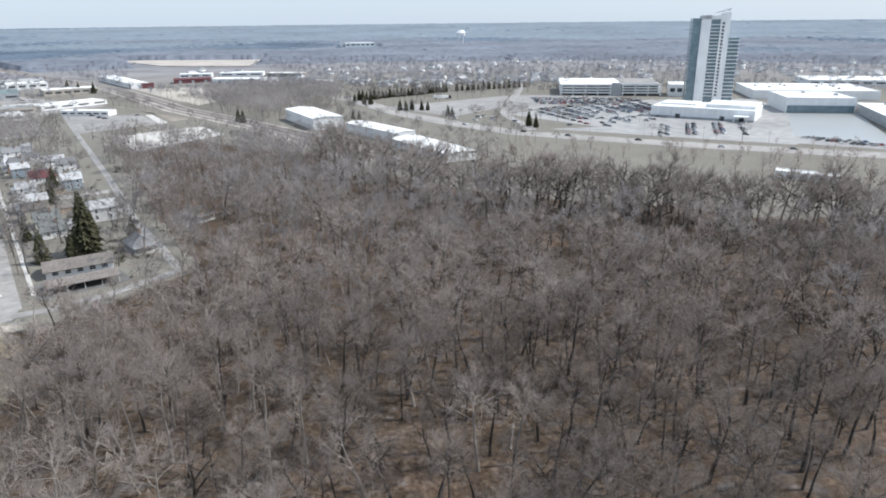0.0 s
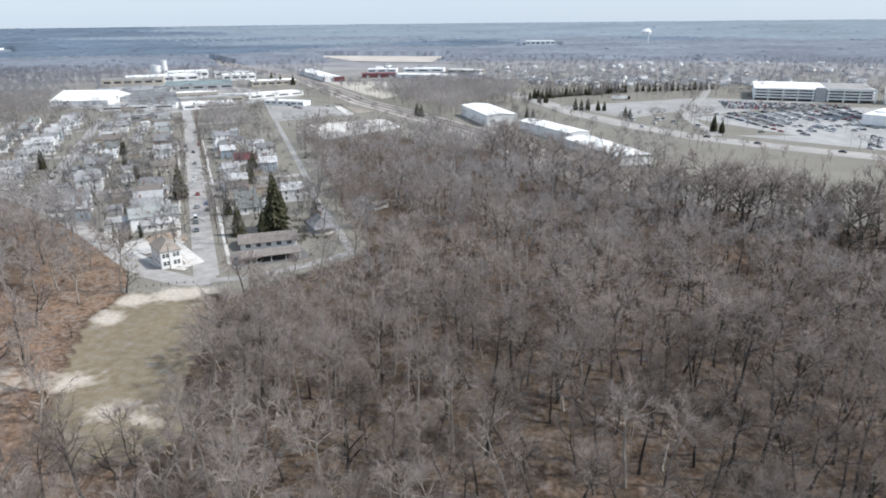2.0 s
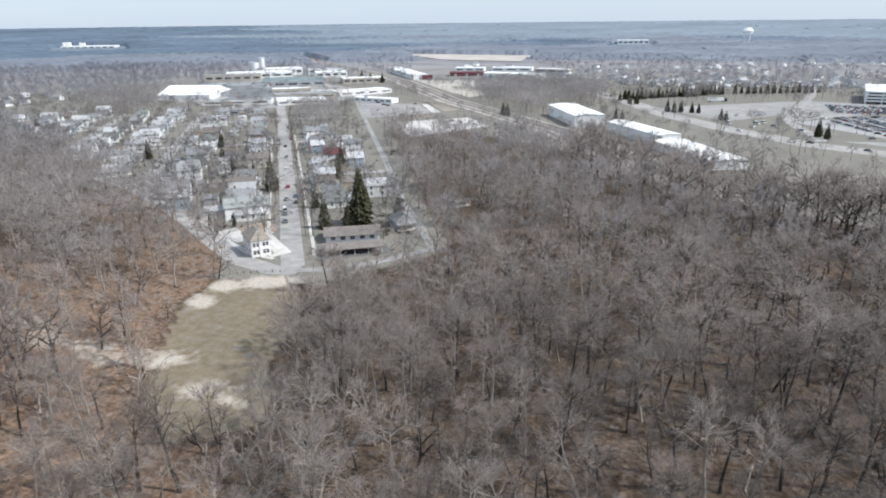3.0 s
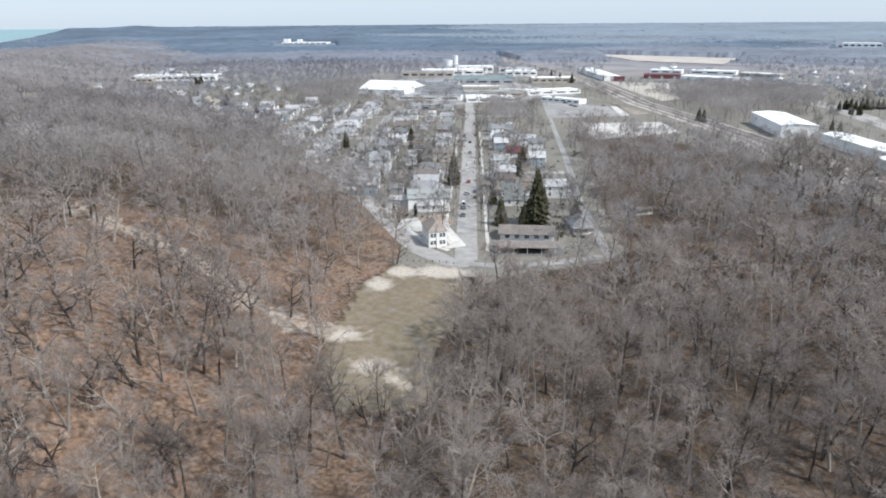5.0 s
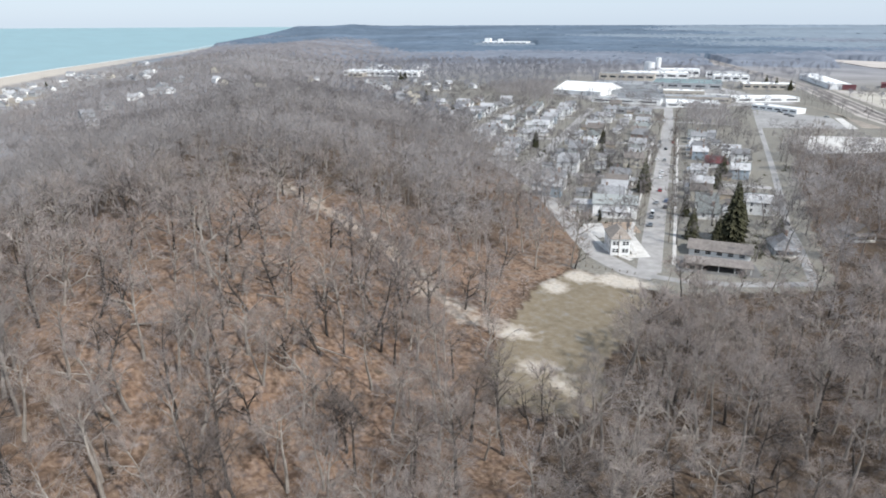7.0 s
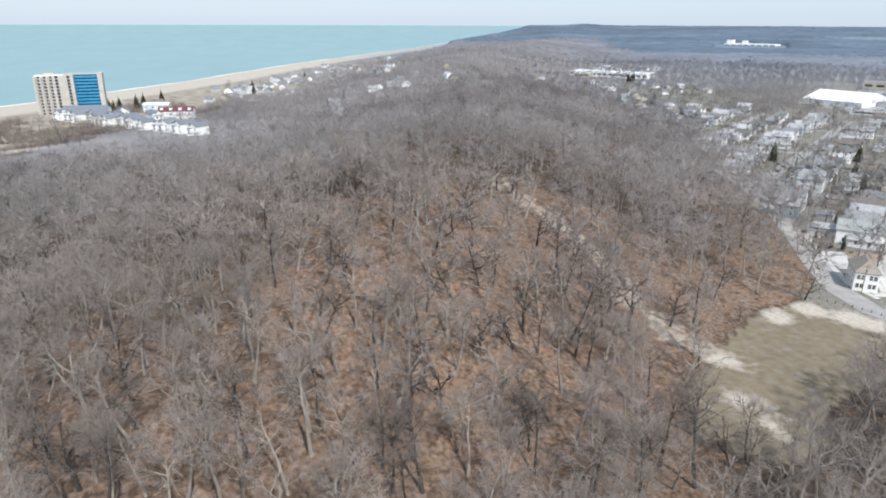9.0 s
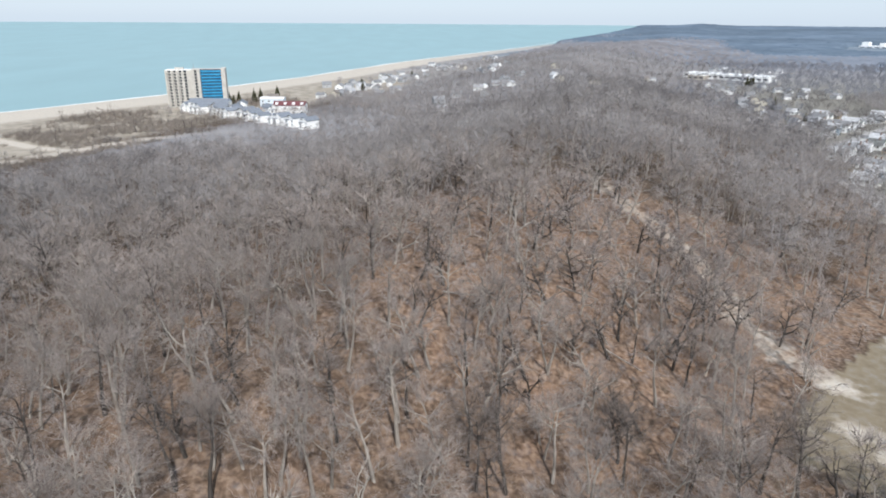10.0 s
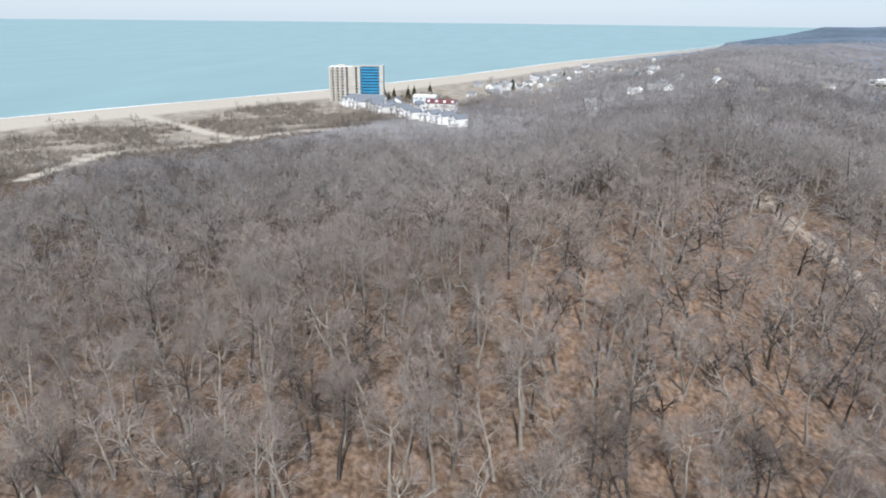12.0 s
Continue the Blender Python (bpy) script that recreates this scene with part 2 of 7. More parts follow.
# ---- ground, one sheet to the skyline ----


class Mesh:
    """Gathers vertices and faces for one mesh."""

    def __init__(self):
        self.v, self.f, self.m = [], [], []

    def face(self, pts, mi=0):
        k = len(self.v)
        self.v.extend(tuple(p) for p in pts)
        self.f.append(tuple(range(k, k + len(pts))))
        self.m.append(mi)
        return self

    def box(self, x0, x1, y0, y1, z0, z1, mi=0):
        k = len(self.v)
        self.v.extend([(x0, y0, z0), (x1, y0, z0), (x1, y1, z0), (x0, y1, z0), (x0, y0, z1), (x1, y0, z1), (x1, y1, z1), (x0, y1, z1)])
        for q in ((0, 3, 2, 1), (4, 5, 6, 7), (0, 1, 5, 4), (1, 2, 6, 5), (2, 3, 7, 6), (3, 0, 4, 7)):
            self.f.append(tuple(k + i for i in q))
            self.m.append(mi)
        return self

    def prism(self, poly, z0, z1, mi=0, top=None):
        """An upright prism over an outline that runs counter-clockwise."""
        k, n = len(self.v), len(poly)
        self.v.extend((x, y, z0) for x, y in poly)
        self.v.extend((x, y, z1) for x, y in poly)
        for i in range(n):
            j = (i + 1) % n
            self.f.append((k + i, k + j, k + n + j, k + n + i))
            self.m.append(mi)
        self.f.append(tuple(k + n + i for i in range(n)))
        self.m.append(mi if top is None else top)
        self.f.append(tuple(k + i for i in reversed(range(n))))
        self.m.append(mi)
        return self

    def tube(self, p0, p1, r0, r1, sides=6, mi=0, cap=False):
        a, b = Vector(p0), Vector(p1)
        w = (b - a).normalized()
        e = w.orthogonal().normalized()
        g = w.cross(e)
        k = len(self.v)
        for c, r in ((a, r0), (b, r1)):
            self.v.extend(tuple(c + r * (math.cos(t) * e + math.sin(t) * g)) for t in (2 * math.pi * i / sides for i in range(sides)))
        for i in range(sides):
            j = (i + 1) % sides
            self.f.append((k + i, k + j, k + sides + j, k + sides + i))
            self.m.append(mi)
        if cap:
            self.f.append(tuple(k + sides + i for i in range(sides)))
            self.m.append(mi)
            self.f.append(tuple(k + i for i in reversed(range(sides))))
            self.m.append(mi)
        return self

    def sliver(self, p0, p1, w, side, mi=0):
        a, b = Vector(p0), Vector(p1)
        e = (b - a).cross(side)
        e = e.normalized() * w if e.length > 1e-6 else Vector((w, 0, 0))
        return self.face((a - e, a + e, b), mi)

    def data(self, name, mats):
        me = bpy.data.meshes.new(name)
        seen, index = {}, []
        for p in self.v if len(self.v) < 600 else ():
            index.append(seen.setdefault(tuple(round(c, 4) for c in p), len(seen)))
        if index:
            me.from_pydata(list(seen), [], [tuple(index[i] for i in f) for f in self.f])
        else:
            me.from_pydata(self.v, [], self.f)
        for m in mats if isinstance(mats, (list, tuple)) else [mats]:
            me.materials.append(m)
        if any(self.m):
            me.polygons.foreach_set("material_index", self.m)
        me.update()
        return me


def part(name, b, mats, parent=None, label="", m=None):
    ob = new(name, b if isinstance(b, bpy.types.Mesh) else b.data(name, mats))
    if parent is not None:
        ob.parent = parent
    if m is not None:
        ob.matrix_basis = m
    return tagged(ob, label) if label else ob


def thing(name, m, label, category, group=""):
    ob = new(name)
    ob.empty_display_size = 0.3
    ob.matrix_basis = m
    return tagged(ob, label, category, group)


def structure(name, b, mats, label, category=""):
    return tagged(part(name, b, mats), label, category or name, kind="structure")


def grid_mesh(name, X, Y, Z, mats, attributes=()):
    rows, cols = X.shape
    me = bpy.data.meshes.new(name)
    idx = np.arange(rows * cols).reshape(rows, cols)
    q = np.stack([idx[:-1, :-1], idx[1:, :-1], idx[1:, 1:], idx[:-1, 1:]], -1).reshape(-1, 4)
    me.vertices.add(rows * cols)
    me.vertices.foreach_set("co", np.stack([X, Y, Z], -1).astype(np.float32).ravel())
    me.loops.add(q.size)
    me.loops.foreach_set("vertex_index", q.astype(np.int32).ravel())
    me.polygons.add(len(q))
    me.polygons.foreach_set("loop_start", np.arange(0, q.size, 4, dtype=np.int32))
    me.update(calc_edges=True)
    me.validate()
    for k, v in attributes:
        me.attributes.new(k, "FLOAT", "POINT").data.foreach_set("value", np.asarray(v, np.float32).ravel())
    me.materials.append(mats)
    for p in me.polygons:
        p.use_smooth = True
    return me


def ground_material():
    m = bpy.data.materials.new("ground")
    m.use_nodes = True
    nt = m.node_tree
    n, ln = nt.nodes, nt.links
    bsdf = n["Principled BSDF"]
    bsdf.inputs["Roughness"].default_value, bsdf.inputs["Specular IOR Level"].default_value = 0.95, 0.1
    tc = n.new("ShaderNodeTexCoord")

    def tex(scale, detail=6):
        t = n.new("ShaderNodeTexNoise")
        t.inputs["Scale"].default_value, t.inputs["Detail"].default_value = scale, detail
        ln.new(tc.outputs["Object"], t.inputs["Vector"])
        return t.outputs["Fac"]

    def ramp(fac, *stops):
        r = n.new("ShaderNodeValToRGB")
        while len(r.color_ramp.elements) < len(stops):
            r.color_ramp.elements.new(0.5)
        for e, (p, c) in zip(r.color_ramp.elements, stops):
            e.position, e.color = p, (*c, 1)
        ln.new(fac, r.inputs[0])
        return r.outputs[0]

    def mix(fac, a, b):
        x = n.new("ShaderNodeMix")
        x.data_type = "RGBA"
        ln.new(fac, x.inputs[0]), ln.new(a, x.inputs[6]), ln.new(b, x.inputs[7])
        return x.outputs[2]

    def zone(name, soft=0.35):
        """A zone's share, its edge broken up by noise."""
        a, add, mr = n.new("ShaderNodeAttribute"), n.new("ShaderNodeMath"), n.new("ShaderNodeMapRange")
        a.attribute_name = name
        ln.new(a.outputs["Fac"], add.inputs[0]), ln.new(tex(0.35, 5), add.inputs[1])
        mr.inputs[1].default_value, mr.inputs[2].default_value = 1.0 - soft, 1.0 + soft
        ln.new(add.outputs[0], mr.inputs[0])
        return mr.outputs[0]

    fine, slow = tex(0.9, 8), tex(0.045, 4)
    litter = mix(slow, ramp(fine, (0.3, (0.036, 0.028, 0.022)), (0.5, (0.07, 0.054, 0.042)), (0.72, (0.13, 0.106, 0.083))),
                 ramp(fine, (0.3, (0.05, 0.033, 0.023)), (0.5, (0.095, 0.064, 0.043)), (0.72, (0.165, 0.117, 0.082))))
    lawn = mix(slow, ramp(fine, (0.3, (0.115, 0.105, 0.084)), (0.7, (0.22, 0.203, 0.17))), ramp(fine, (0.3, (0.19, 0.178, 0.153)), (0.7, (0.305, 0.288, 0.256))))
    meadow = mix(slow, ramp(tex(0.35, 7), (0.3, (0.195, 0.156, 0.107)), (0.7, (0.27, 0.222, 0.157))), ramp(tex(0.35, 7), (0.3, (0.135, 0.113, 0.08)), (0.7, (0.205, 0.173, 0.127))))
    sand = ramp(fine, (0.3, (0.39, 0.342, 0.285)), (0.7, (0.52, 0.468, 0.402)))
    dune = ramp(tex(0.08, 6), (0.3, (0.22, 0.188, 0.148)), (0.7, (0.39, 0.345, 0.285)))
    # haze painted into the ground colour: far turns it greyer, distant bluer
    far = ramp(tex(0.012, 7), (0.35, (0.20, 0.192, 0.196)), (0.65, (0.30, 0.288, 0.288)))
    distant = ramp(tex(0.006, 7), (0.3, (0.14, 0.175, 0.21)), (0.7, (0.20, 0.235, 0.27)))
    russet = mix(tex(0.11, 5), ramp(fine, (0.3, (0.11, 0.066, 0.043)), (0.5, (0.222, 0.137, 0.09)), (0.72, (0.355, 0.24, 0.165))), ramp(fine, (0.3, (0.062, 0.046, 0.036)), (0.5, (0.125, 0.094, 0.073)), (0.72, (0.22, 0.172, 0.138))))
    c = mix(zone("russet", 0.3), litter, russet)
    c = mix(zone("lawn"), c, lawn)
    c = mix(zone("meadow", 0.25), c, meadow)
    c = mix(zone("dune"), c, dune)
    c = mix(zone("sand", 0.25), c, sand)
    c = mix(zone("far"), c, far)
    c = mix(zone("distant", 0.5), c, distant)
    ln.new(c, bsdf.inputs["Base Color"])
    bp = n.new("ShaderNodeBump")
    bp.inputs["Strength"].default_value, bp.inputs["Distance"].default_value = 0.5, 0.4
    ln.new(fine, bp.inputs["Height"]), ln.new(bp.outputs[0], bsdf.inputs["Normal"])
    return m


def build_ground():
    az = np.radians(np.concatenate([np.arange(-42, 138, 0.6), np.arange(138, 318.1, 6)]))
    r = np.concatenate([[0.0, 20, 40], np.arange(60, 420, 2.4), np.geomspace(420, 4970, 100)])
    R, A = np.meshgrid(r, az, indexing="ij")
    X, Y = -R * np.sin(A), R * np.cos(A)
    along, cross = coast_frame(X, Y)
    edge = coast_at(along)
    lawn = np.where(inside(X, Y, TOWN), 1.0, 0.0)
    lawn = np.maximum(lawn, ((Y > 330 - 0.35 * np.abs(X - 30)) & (X > -260) & ~inside(X, Y, EAST_WOODS) & (R < 1400)) * 1.0)
    lawn = np.maximum(lawn, ((Y > 520) & (X > -900) & (R < 1500)) * 1.0)
    meadow = inside(X, Y, CLEARING) * 1.0
    spots = [(-148, 152, 7), (-150, 166, 8), (-141, 172, 9), (-129, 117, 6), (-110, 108, 9.5), (-101, 107, 8), (-134, 177, 8)]
    sand = np.zeros(X.shape)
    for sx, sy, sr in spots:
        sand = np.maximum(sand, (1.2 if sx < -112 else 0.9) - np.hypot(X - sx, Y - sy) / sr + 0.18 * np.sin(X / 3.1 + sy) * np.sin(Y / 2.7))
    sand = np.maximum(sand, np.minimum(0.47, 0.74 - line_distance(X, Y, TRAIL) / 11 + 0.26 * np.sin(X / 5.3 + 0.8) * np.sin(Y / 3.9 + X / 13) + 0.14 * np.sin(X / 2.9 + Y / 3.3)))
    sand = np.maximum(sand, smooth(edge - 120, edge - 85, cross) * 1.0)
    for path in (DUNE_PATH, [(-470, -190), (-490, -227), (-514, -255), (-570, -325)], [(-560, -320), (-590, -330)]):
        sand = np.maximum(sand, 1.25 - line_distance(X, Y, path) / 6.5)
    sand = np.maximum(sand, 1.2 - line_distance(X, Y, DUNE_PATH[5:]) / 12 + 0.2 * np.sin(X / 7 + 1) * np.sin(Y / 9))
    sand = np.maximum(sand, 0.2 - line_distance(X, Y, TOWN_EDGE[:4]) / 22)
    dune = smooth(300, 340, cross) * (1 - smooth(700, 1500, along) * 0.6) * (R < 3000)
    dune = np.maximum(dune, 0.22 * inside(X, Y, HILL_WOODS) * (1 - smooth(14, 46, line_distance(X, Y, TOWN_EDGE[:4]))))
    # shares of the haze-tinted ground colours, rising with distance
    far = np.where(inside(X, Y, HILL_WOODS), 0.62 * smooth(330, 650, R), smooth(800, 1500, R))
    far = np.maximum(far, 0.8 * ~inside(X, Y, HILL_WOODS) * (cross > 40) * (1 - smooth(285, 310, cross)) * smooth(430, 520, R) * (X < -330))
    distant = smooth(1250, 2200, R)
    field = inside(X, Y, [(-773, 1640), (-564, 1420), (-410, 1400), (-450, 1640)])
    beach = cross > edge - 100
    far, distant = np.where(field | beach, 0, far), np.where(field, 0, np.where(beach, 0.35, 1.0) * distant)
    dune_side = (X + 134) * -0.846 + (Y - 123) * -0.532
    russet = smooth(-6, 12, dune_side) * (1 - smooth(55, 120, np.hypot(X + 172, Y - 72))) * 0.95
    russet = np.maximum(russet, 0.95 * inside(X, Y, HILL_WOODS) * (1 - smooth(18, 48, line_distance(X, Y, TOWN_EDGE[:4]))))
    russet = np.maximum(russet, 0.62 * inside(X, Y, HILL_WOODS) * (1 - smooth(170, 300, R)))
    russet = np.maximum(russet, 0.32 * (np.sin(X / 19 + 2) * np.sin(Y / 16 + 1) > 0.35))
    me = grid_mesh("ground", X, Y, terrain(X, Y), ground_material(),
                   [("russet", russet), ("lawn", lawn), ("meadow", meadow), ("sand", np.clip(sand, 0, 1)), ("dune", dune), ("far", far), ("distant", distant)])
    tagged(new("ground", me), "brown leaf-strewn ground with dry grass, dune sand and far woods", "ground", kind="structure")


build_ground()


def water_material(name, colour, rough):
    m = mat(name, tuple(c * 0.93 for c in colour), tuple(min(1, c * 1.05) for c in colour), 0.004, rough, 0.15, 0.25, spec=0.5, squash=(1, 3, 1))
    return m


def build_lake():
    az = np.radians(np.arange(40, 200, 1.0))
    r = np.concatenate([np.geomspace(420, 4970, 90)])
    R, A = np.meshgrid(r, az, indexing="ij")
    X, Y = -R * np.sin(A), R * np.cos(A)
    Z = LAKE_Z + far_lift(R)
    me = grid_mesh("lake", X, Y, Z, water_material("lake_water", (0.2, 0.325, 0.333), 0.4))
    tagged(new("water", me), "pale turquoise lake reaching the skyline", "lake", kind="structure")


build_lake()


def build_surf():
    """A thin line of foam where the lake meets the beach."""
    b = Mesh()
    at = []
    for a in range(-300, 2600, 20):
        edge = float(coast_at(float(a))) - 4 + 1.5 * math.sin(a / 37)
        at.append([(RIDGE.x + a * ALONG[0] + c * LAKEWARD[0], RIDGE.y + a * ALONG[1] + c * LAKEWARD[1]) for c in (edge - 2.2, edge + 3.0)])
    for p, q in zip(at, at[1:]):
        b.face([(x, y, LAKE_Z + 0.5 + float(far_lift(math.hypot(x, y)))) for x, y in (p[0], p[1], q[1], q[0])])
    structure("water", b, FOAM, "white line of surf along the beach", "surf")


build_surf()

# ---- roads, lots, rails ----


def ribbon(pts, width, dz=0.06, step=6.0):
    """A strip along a line, laid on the ground."""
    b = Mesh()
    fine = []
    for (x0, y0), (x1, y1) in zip(pts, pts[1:]):
        n = max(1, int(math.hypot(x1 - x0, y1 - y0) / step))
        fine += [(x0 + (x1 - x0) * i / n, y0 + (y1 - y0) * i / n) for i in range(n)]
    fine.append(pts[-1])
    sides = []
    for i, (x, y) in enumerate(fine):
        (xa, ya), (xb, yb) = fine[max(0, i - 1)], fine[min(len(fine) - 1, i + 1)]
        d = math.hypot(xb - xa, yb - ya)
        nx, ny = -(yb - ya) / d, (xb - xa) / d
        sides.append([(x + k * nx * width / 2, y + k * ny * width / 2) for k in (1, -1)])
    for (l0, r0), (l1, r1) in zip(sides, sides[1:]):
        b.face([(px, py, ground_z(px, py) + dz) for px, py in (l0, r0, r1, l1)])
    return b


def patch(corners, dz=0.05, n=8):
    """A four-cornered sheet laid on the ground."""
    b = Mesh()
    c = [Vector(p) for p in corners]

    def at(i, j):
        u, w = i / n, j / n
        p = c[0].lerp(c[1], u).lerp(c[3].lerp(c[2], u), w)
        return (p.x, p.y, ground_z(p.x, p.y) + dz)

    for i in range(n):
        for j in range(n):
            b.face([at(i, j), at(i + 1, j), at(i + 1, j + 1), at(i, j + 1)])
    return b


def street_point(u, v):
    return (STREET[0] + u * UP_STREET[0] + v * ACROSS[0], STREET[1] + u * UP_STREET[1] + v * ACROSS[1])


structure("road", ribbon([street_point(-8, 0), street_point(420, 0), street_point(640, -6)], 8.8, 0.06), ASPHALT, "pale worn asphalt residential street", "road")
structure("road", ribbon([(-330, 268), (-290, 258), (-249, 240), (-212, 219), (-180, 199), (-160, 188), (-143, 184), (-134, 187)], 9.0, 0.10), ASPHALT, "pale asphalt road curving round the dune foot", "road")
structure("road", ribbon([(-135, 186.5), (-126, 191), (-112, 204), (-97, 226)], 4.4, 0.12), LANE, "grey asphalt lane along the wood", "road")
structure("road", ribbon([(-97, 226), (-123, 264), (-140, 287), (-171, 338), (-206, 394), (-255, 471), (-329, 587), (-413, 720)], 3.6, 0.06), LANE, "narrow worn asphalt lane beside the woods", "road")
structure("road", ribbon([street_point(125, -78), street_point(470, -78)], 7.5), ASPHALT, "pale asphalt back street between houses", "road")
structure("road", ribbon([street_point(270, -152), street_point(480, -152)], 7.5), ASPHALT, "pale asphalt back street between houses", "road")
for u in (145, 265, 390):
    structure("road", ribbon([street_point(u, {145: -88, 265: -152, 390: -205}[u]), street_point(u, 58)], 7.5, 0.09), ASPHALT, "pale asphalt cross street", "road")
structure("road", ribbon([(-160, 860), (-95, 760), (-40, 650), (10, 582), (63, 526), (133, 489), (190, 461), (260, 432), (380, 385)], 22, 0.06), ASPHALT, "wide divided highway, sun-bleached asphalt", "road")
structure("road", ribbon([(-95, 760), (-40, 650), (10, 583), (63, 527), (133, 490), (190, 462), (260, 433), (380, 386)], 3.0, 0.10), GRAVEL, "dry grass median of the highway", "median")
structure("road", ribbon([(75, 540), (60, 640), (72, 720), (98, 850), (120, 1000)], 9, 0.09), ASPHALT, "casino entrance road", "road")
structure("pavement", ribbon([street_point(2, 8.6), street_point(300, 8.6)], 1.5, 0.14), CONCRETE, "pale concrete sidewalk slabs", "sidewalk")
structure("pavement", ribbon([street_point(24, -9.2), street_point(300, -9.2)], 1.5, 0.14), CONCRETE, "pale concrete sidewalk slabs", "sidewalk")
structure("pavement", ribbon([(-214, 226), (-182, 206), (-162, 195), (-150, 194)], 2.2, 0.16), CONCRETE, "pale concrete sidewalk round the corner lot", "sidewalk")
structure("pavement", patch([(-168, 205), (-152, 195), (-148, 203), (-178, 226)], 0.09, 4), CONCRETE, "pale concrete corner yard", "pavement")
structure("lot", patch([(-196, 213), (-176, 205), (-170, 222), (-186, 228)], 0.07, 4), CONCRETE, "pale gravel parking strip", "parking lot")
ROADWAYS = [([street_point(-8, 0), street_point(640, 0)], 7), ([(-330, 268), (-290, 258), (-249, 240), (-212, 219), (-180, 199), (-160, 188), (-143, 184), (-134, 187)], 7),
            ([(-135, 186.5), (-126, 191), (-112, 204), (-97, 226)], 3.4), ([(-97, 226), (-123, 264), (-140, 287), (-171, 338), (-206, 394), (-255, 471), (-329, 587), (-413, 720)], 5)]
LOTS = [
    ([(60, 640), (160, 520), (262, 500), (236, 745)], "casino parking lot, grey asphalt"),
    ([(-60, 700), (12, 625), (62, 690), (80, 800)], "empty grey asphalt parking lot"),
    ([(88, 545), (250, 462), (330, 520), (265, 575)], "casino forecourt parking, grey asphalt"),
    ([(250, 470), (320, 430), (360, 470), (290, 520)], "grey asphalt parking lot by the basin"),
    ([(238, 742), (264, 506), (338, 636), (345, 742)], "pale asphalt court behind the casino"),
    ([(84, 805), (66, 648), (150, 722), (215, 790)], "grey asphalt parking lot beside the entrance road"),
    ([(-375, 667), (-296, 656), (-254, 598), (-303, 544)], "wide grey asphalt yard"),
]
for k, (quad, words) in enumerate(LOTS):
    structure("lot", patch(quad, 0.03 + 0.006 * k, 6), LANE if k in (1, 5, 6) else LOT, words, "parking lot")
structure("lot", patch([(-645, 605), (-440, 575), (-372, 740), (-700, 960)], 0.02, 8), LANE, "grey asphalt yards between the factory halls", "yard")
structure("lot", patch([(-425, 930), (-300, 770), (-268, 780), (-330, 960)], 0.04, 6), GRAVEL, "pale gravel yard beside the tracks", "yard")
structure("lot", patch([(-263, 533), (-210, 580), (-177, 534), (-218, 461)], 0.06, 4), CONCRETE, "wide pale concrete slab at the edge of the woods", "slab")
structure("lot", patch([(-294, 658), (-289, 662), (-250, 605), (-254, 596)], 0.09, 4), CONCRETE, "strip of white gravel beside the yard", "gravel")
structure("lot", patch([(-384, 890), (-370, 955), (-258, 770), (-268, 735)], 0.045, 4), mat("sandy_yard", (0.36, 0.33, 0.28), (0.46, 0.43, 0.375), 0.1, 0.95, big=0.1, big_scale=0.02), "pale sandy yard beside the railway", "yard")
structure("lot", patch([(-371, 742), (-305, 692), (-249, 612), (-236, 626)], 0.025, 4), mat("bare_dirt", (0.22, 0.187, 0.155), (0.32, 0.28, 0.24), 0.15, 0.95, big=0.15, big_scale=0.03), "bare brown dirt between yard and tracks", "dirt")
structure("lot", patch([(-191, 223), (-179, 213.5), (-170, 225), (-183, 235)], 0.075, 4), mat("bare_yard", (0.29, 0.22, 0.165), (0.40, 0.315, 0.245), 0.3, 0.95, big=0.15, big_scale=0.08), "bare sandy brown yard behind the corner house", "yard")
structure("lot", patch([(-144, 212), (-123, 230.5), (-110, 217), (-133, 198)], 0.07, 4), mat("parking_asphalt", (0.12, 0.118, 0.115), (0.185, 0.18, 0.175), 0.3, 0.9, big=0.15, big_scale=0.1), "dark asphalt parking area before the low building", "parking lot")

structure("field", patch([(-800, 1660), (-585, 1430), (-395, 1400), (-430, 1640)], 1.0, 10), mat("stubble", (0.39, 0.35, 0.315), (0.49, 0.445, 0.405), 0.02, 0.95, big=0.08, big_scale=0.005), "pale cream stubble field", "field")
RAILWAY = [(20, 345), (-36, 418), (-72, 464), (-120, 532), (-202, 622), (-279, 702), (-330, 770), (-449, 925), (-640, 1120), (-1000, 1480)]


def beside(pts, off):
    """The same line, shifted to its side."""
    out = []
    for i, (x, y) in enumerate(pts):
        (xa, ya), (xb, yb) = pts[max(0, i - 1)], pts[min(len(pts) - 1, i + 1)]
        d = math.hypot(xb - xa, yb - ya)
        out.append((x - (yb - ya) / d * off, y + (xb - xa) / d * off))
    return out


structure("road", ribbon(RAILWAY[1:], 30, 0.05), GRAVEL, "pale gravel railway corridor", "railway")
for off, wide in ((-9, 5.5), (-1, 6.5), (8, 4.0)):
    structure("road", ribbon(beside(RAILWAY, off), wide, 0.12), BALLAST, "dark railway ballast bed", "ballast")
for off in (-9.75, -8.25, -1.75, -0.25):
    structure("trim", ribbon(beside(RAILWAY, off), 0.35, 0.32), STEEL, "rusty steel rail", "rail")

structure("water", patch([(324, 622), (268, 500), (316, 446), (388, 618)], 0.06, 4), water_material("basin_water", (0.36, 0.37, 0.36), 0.3), "pale calm boat basin", "basin")

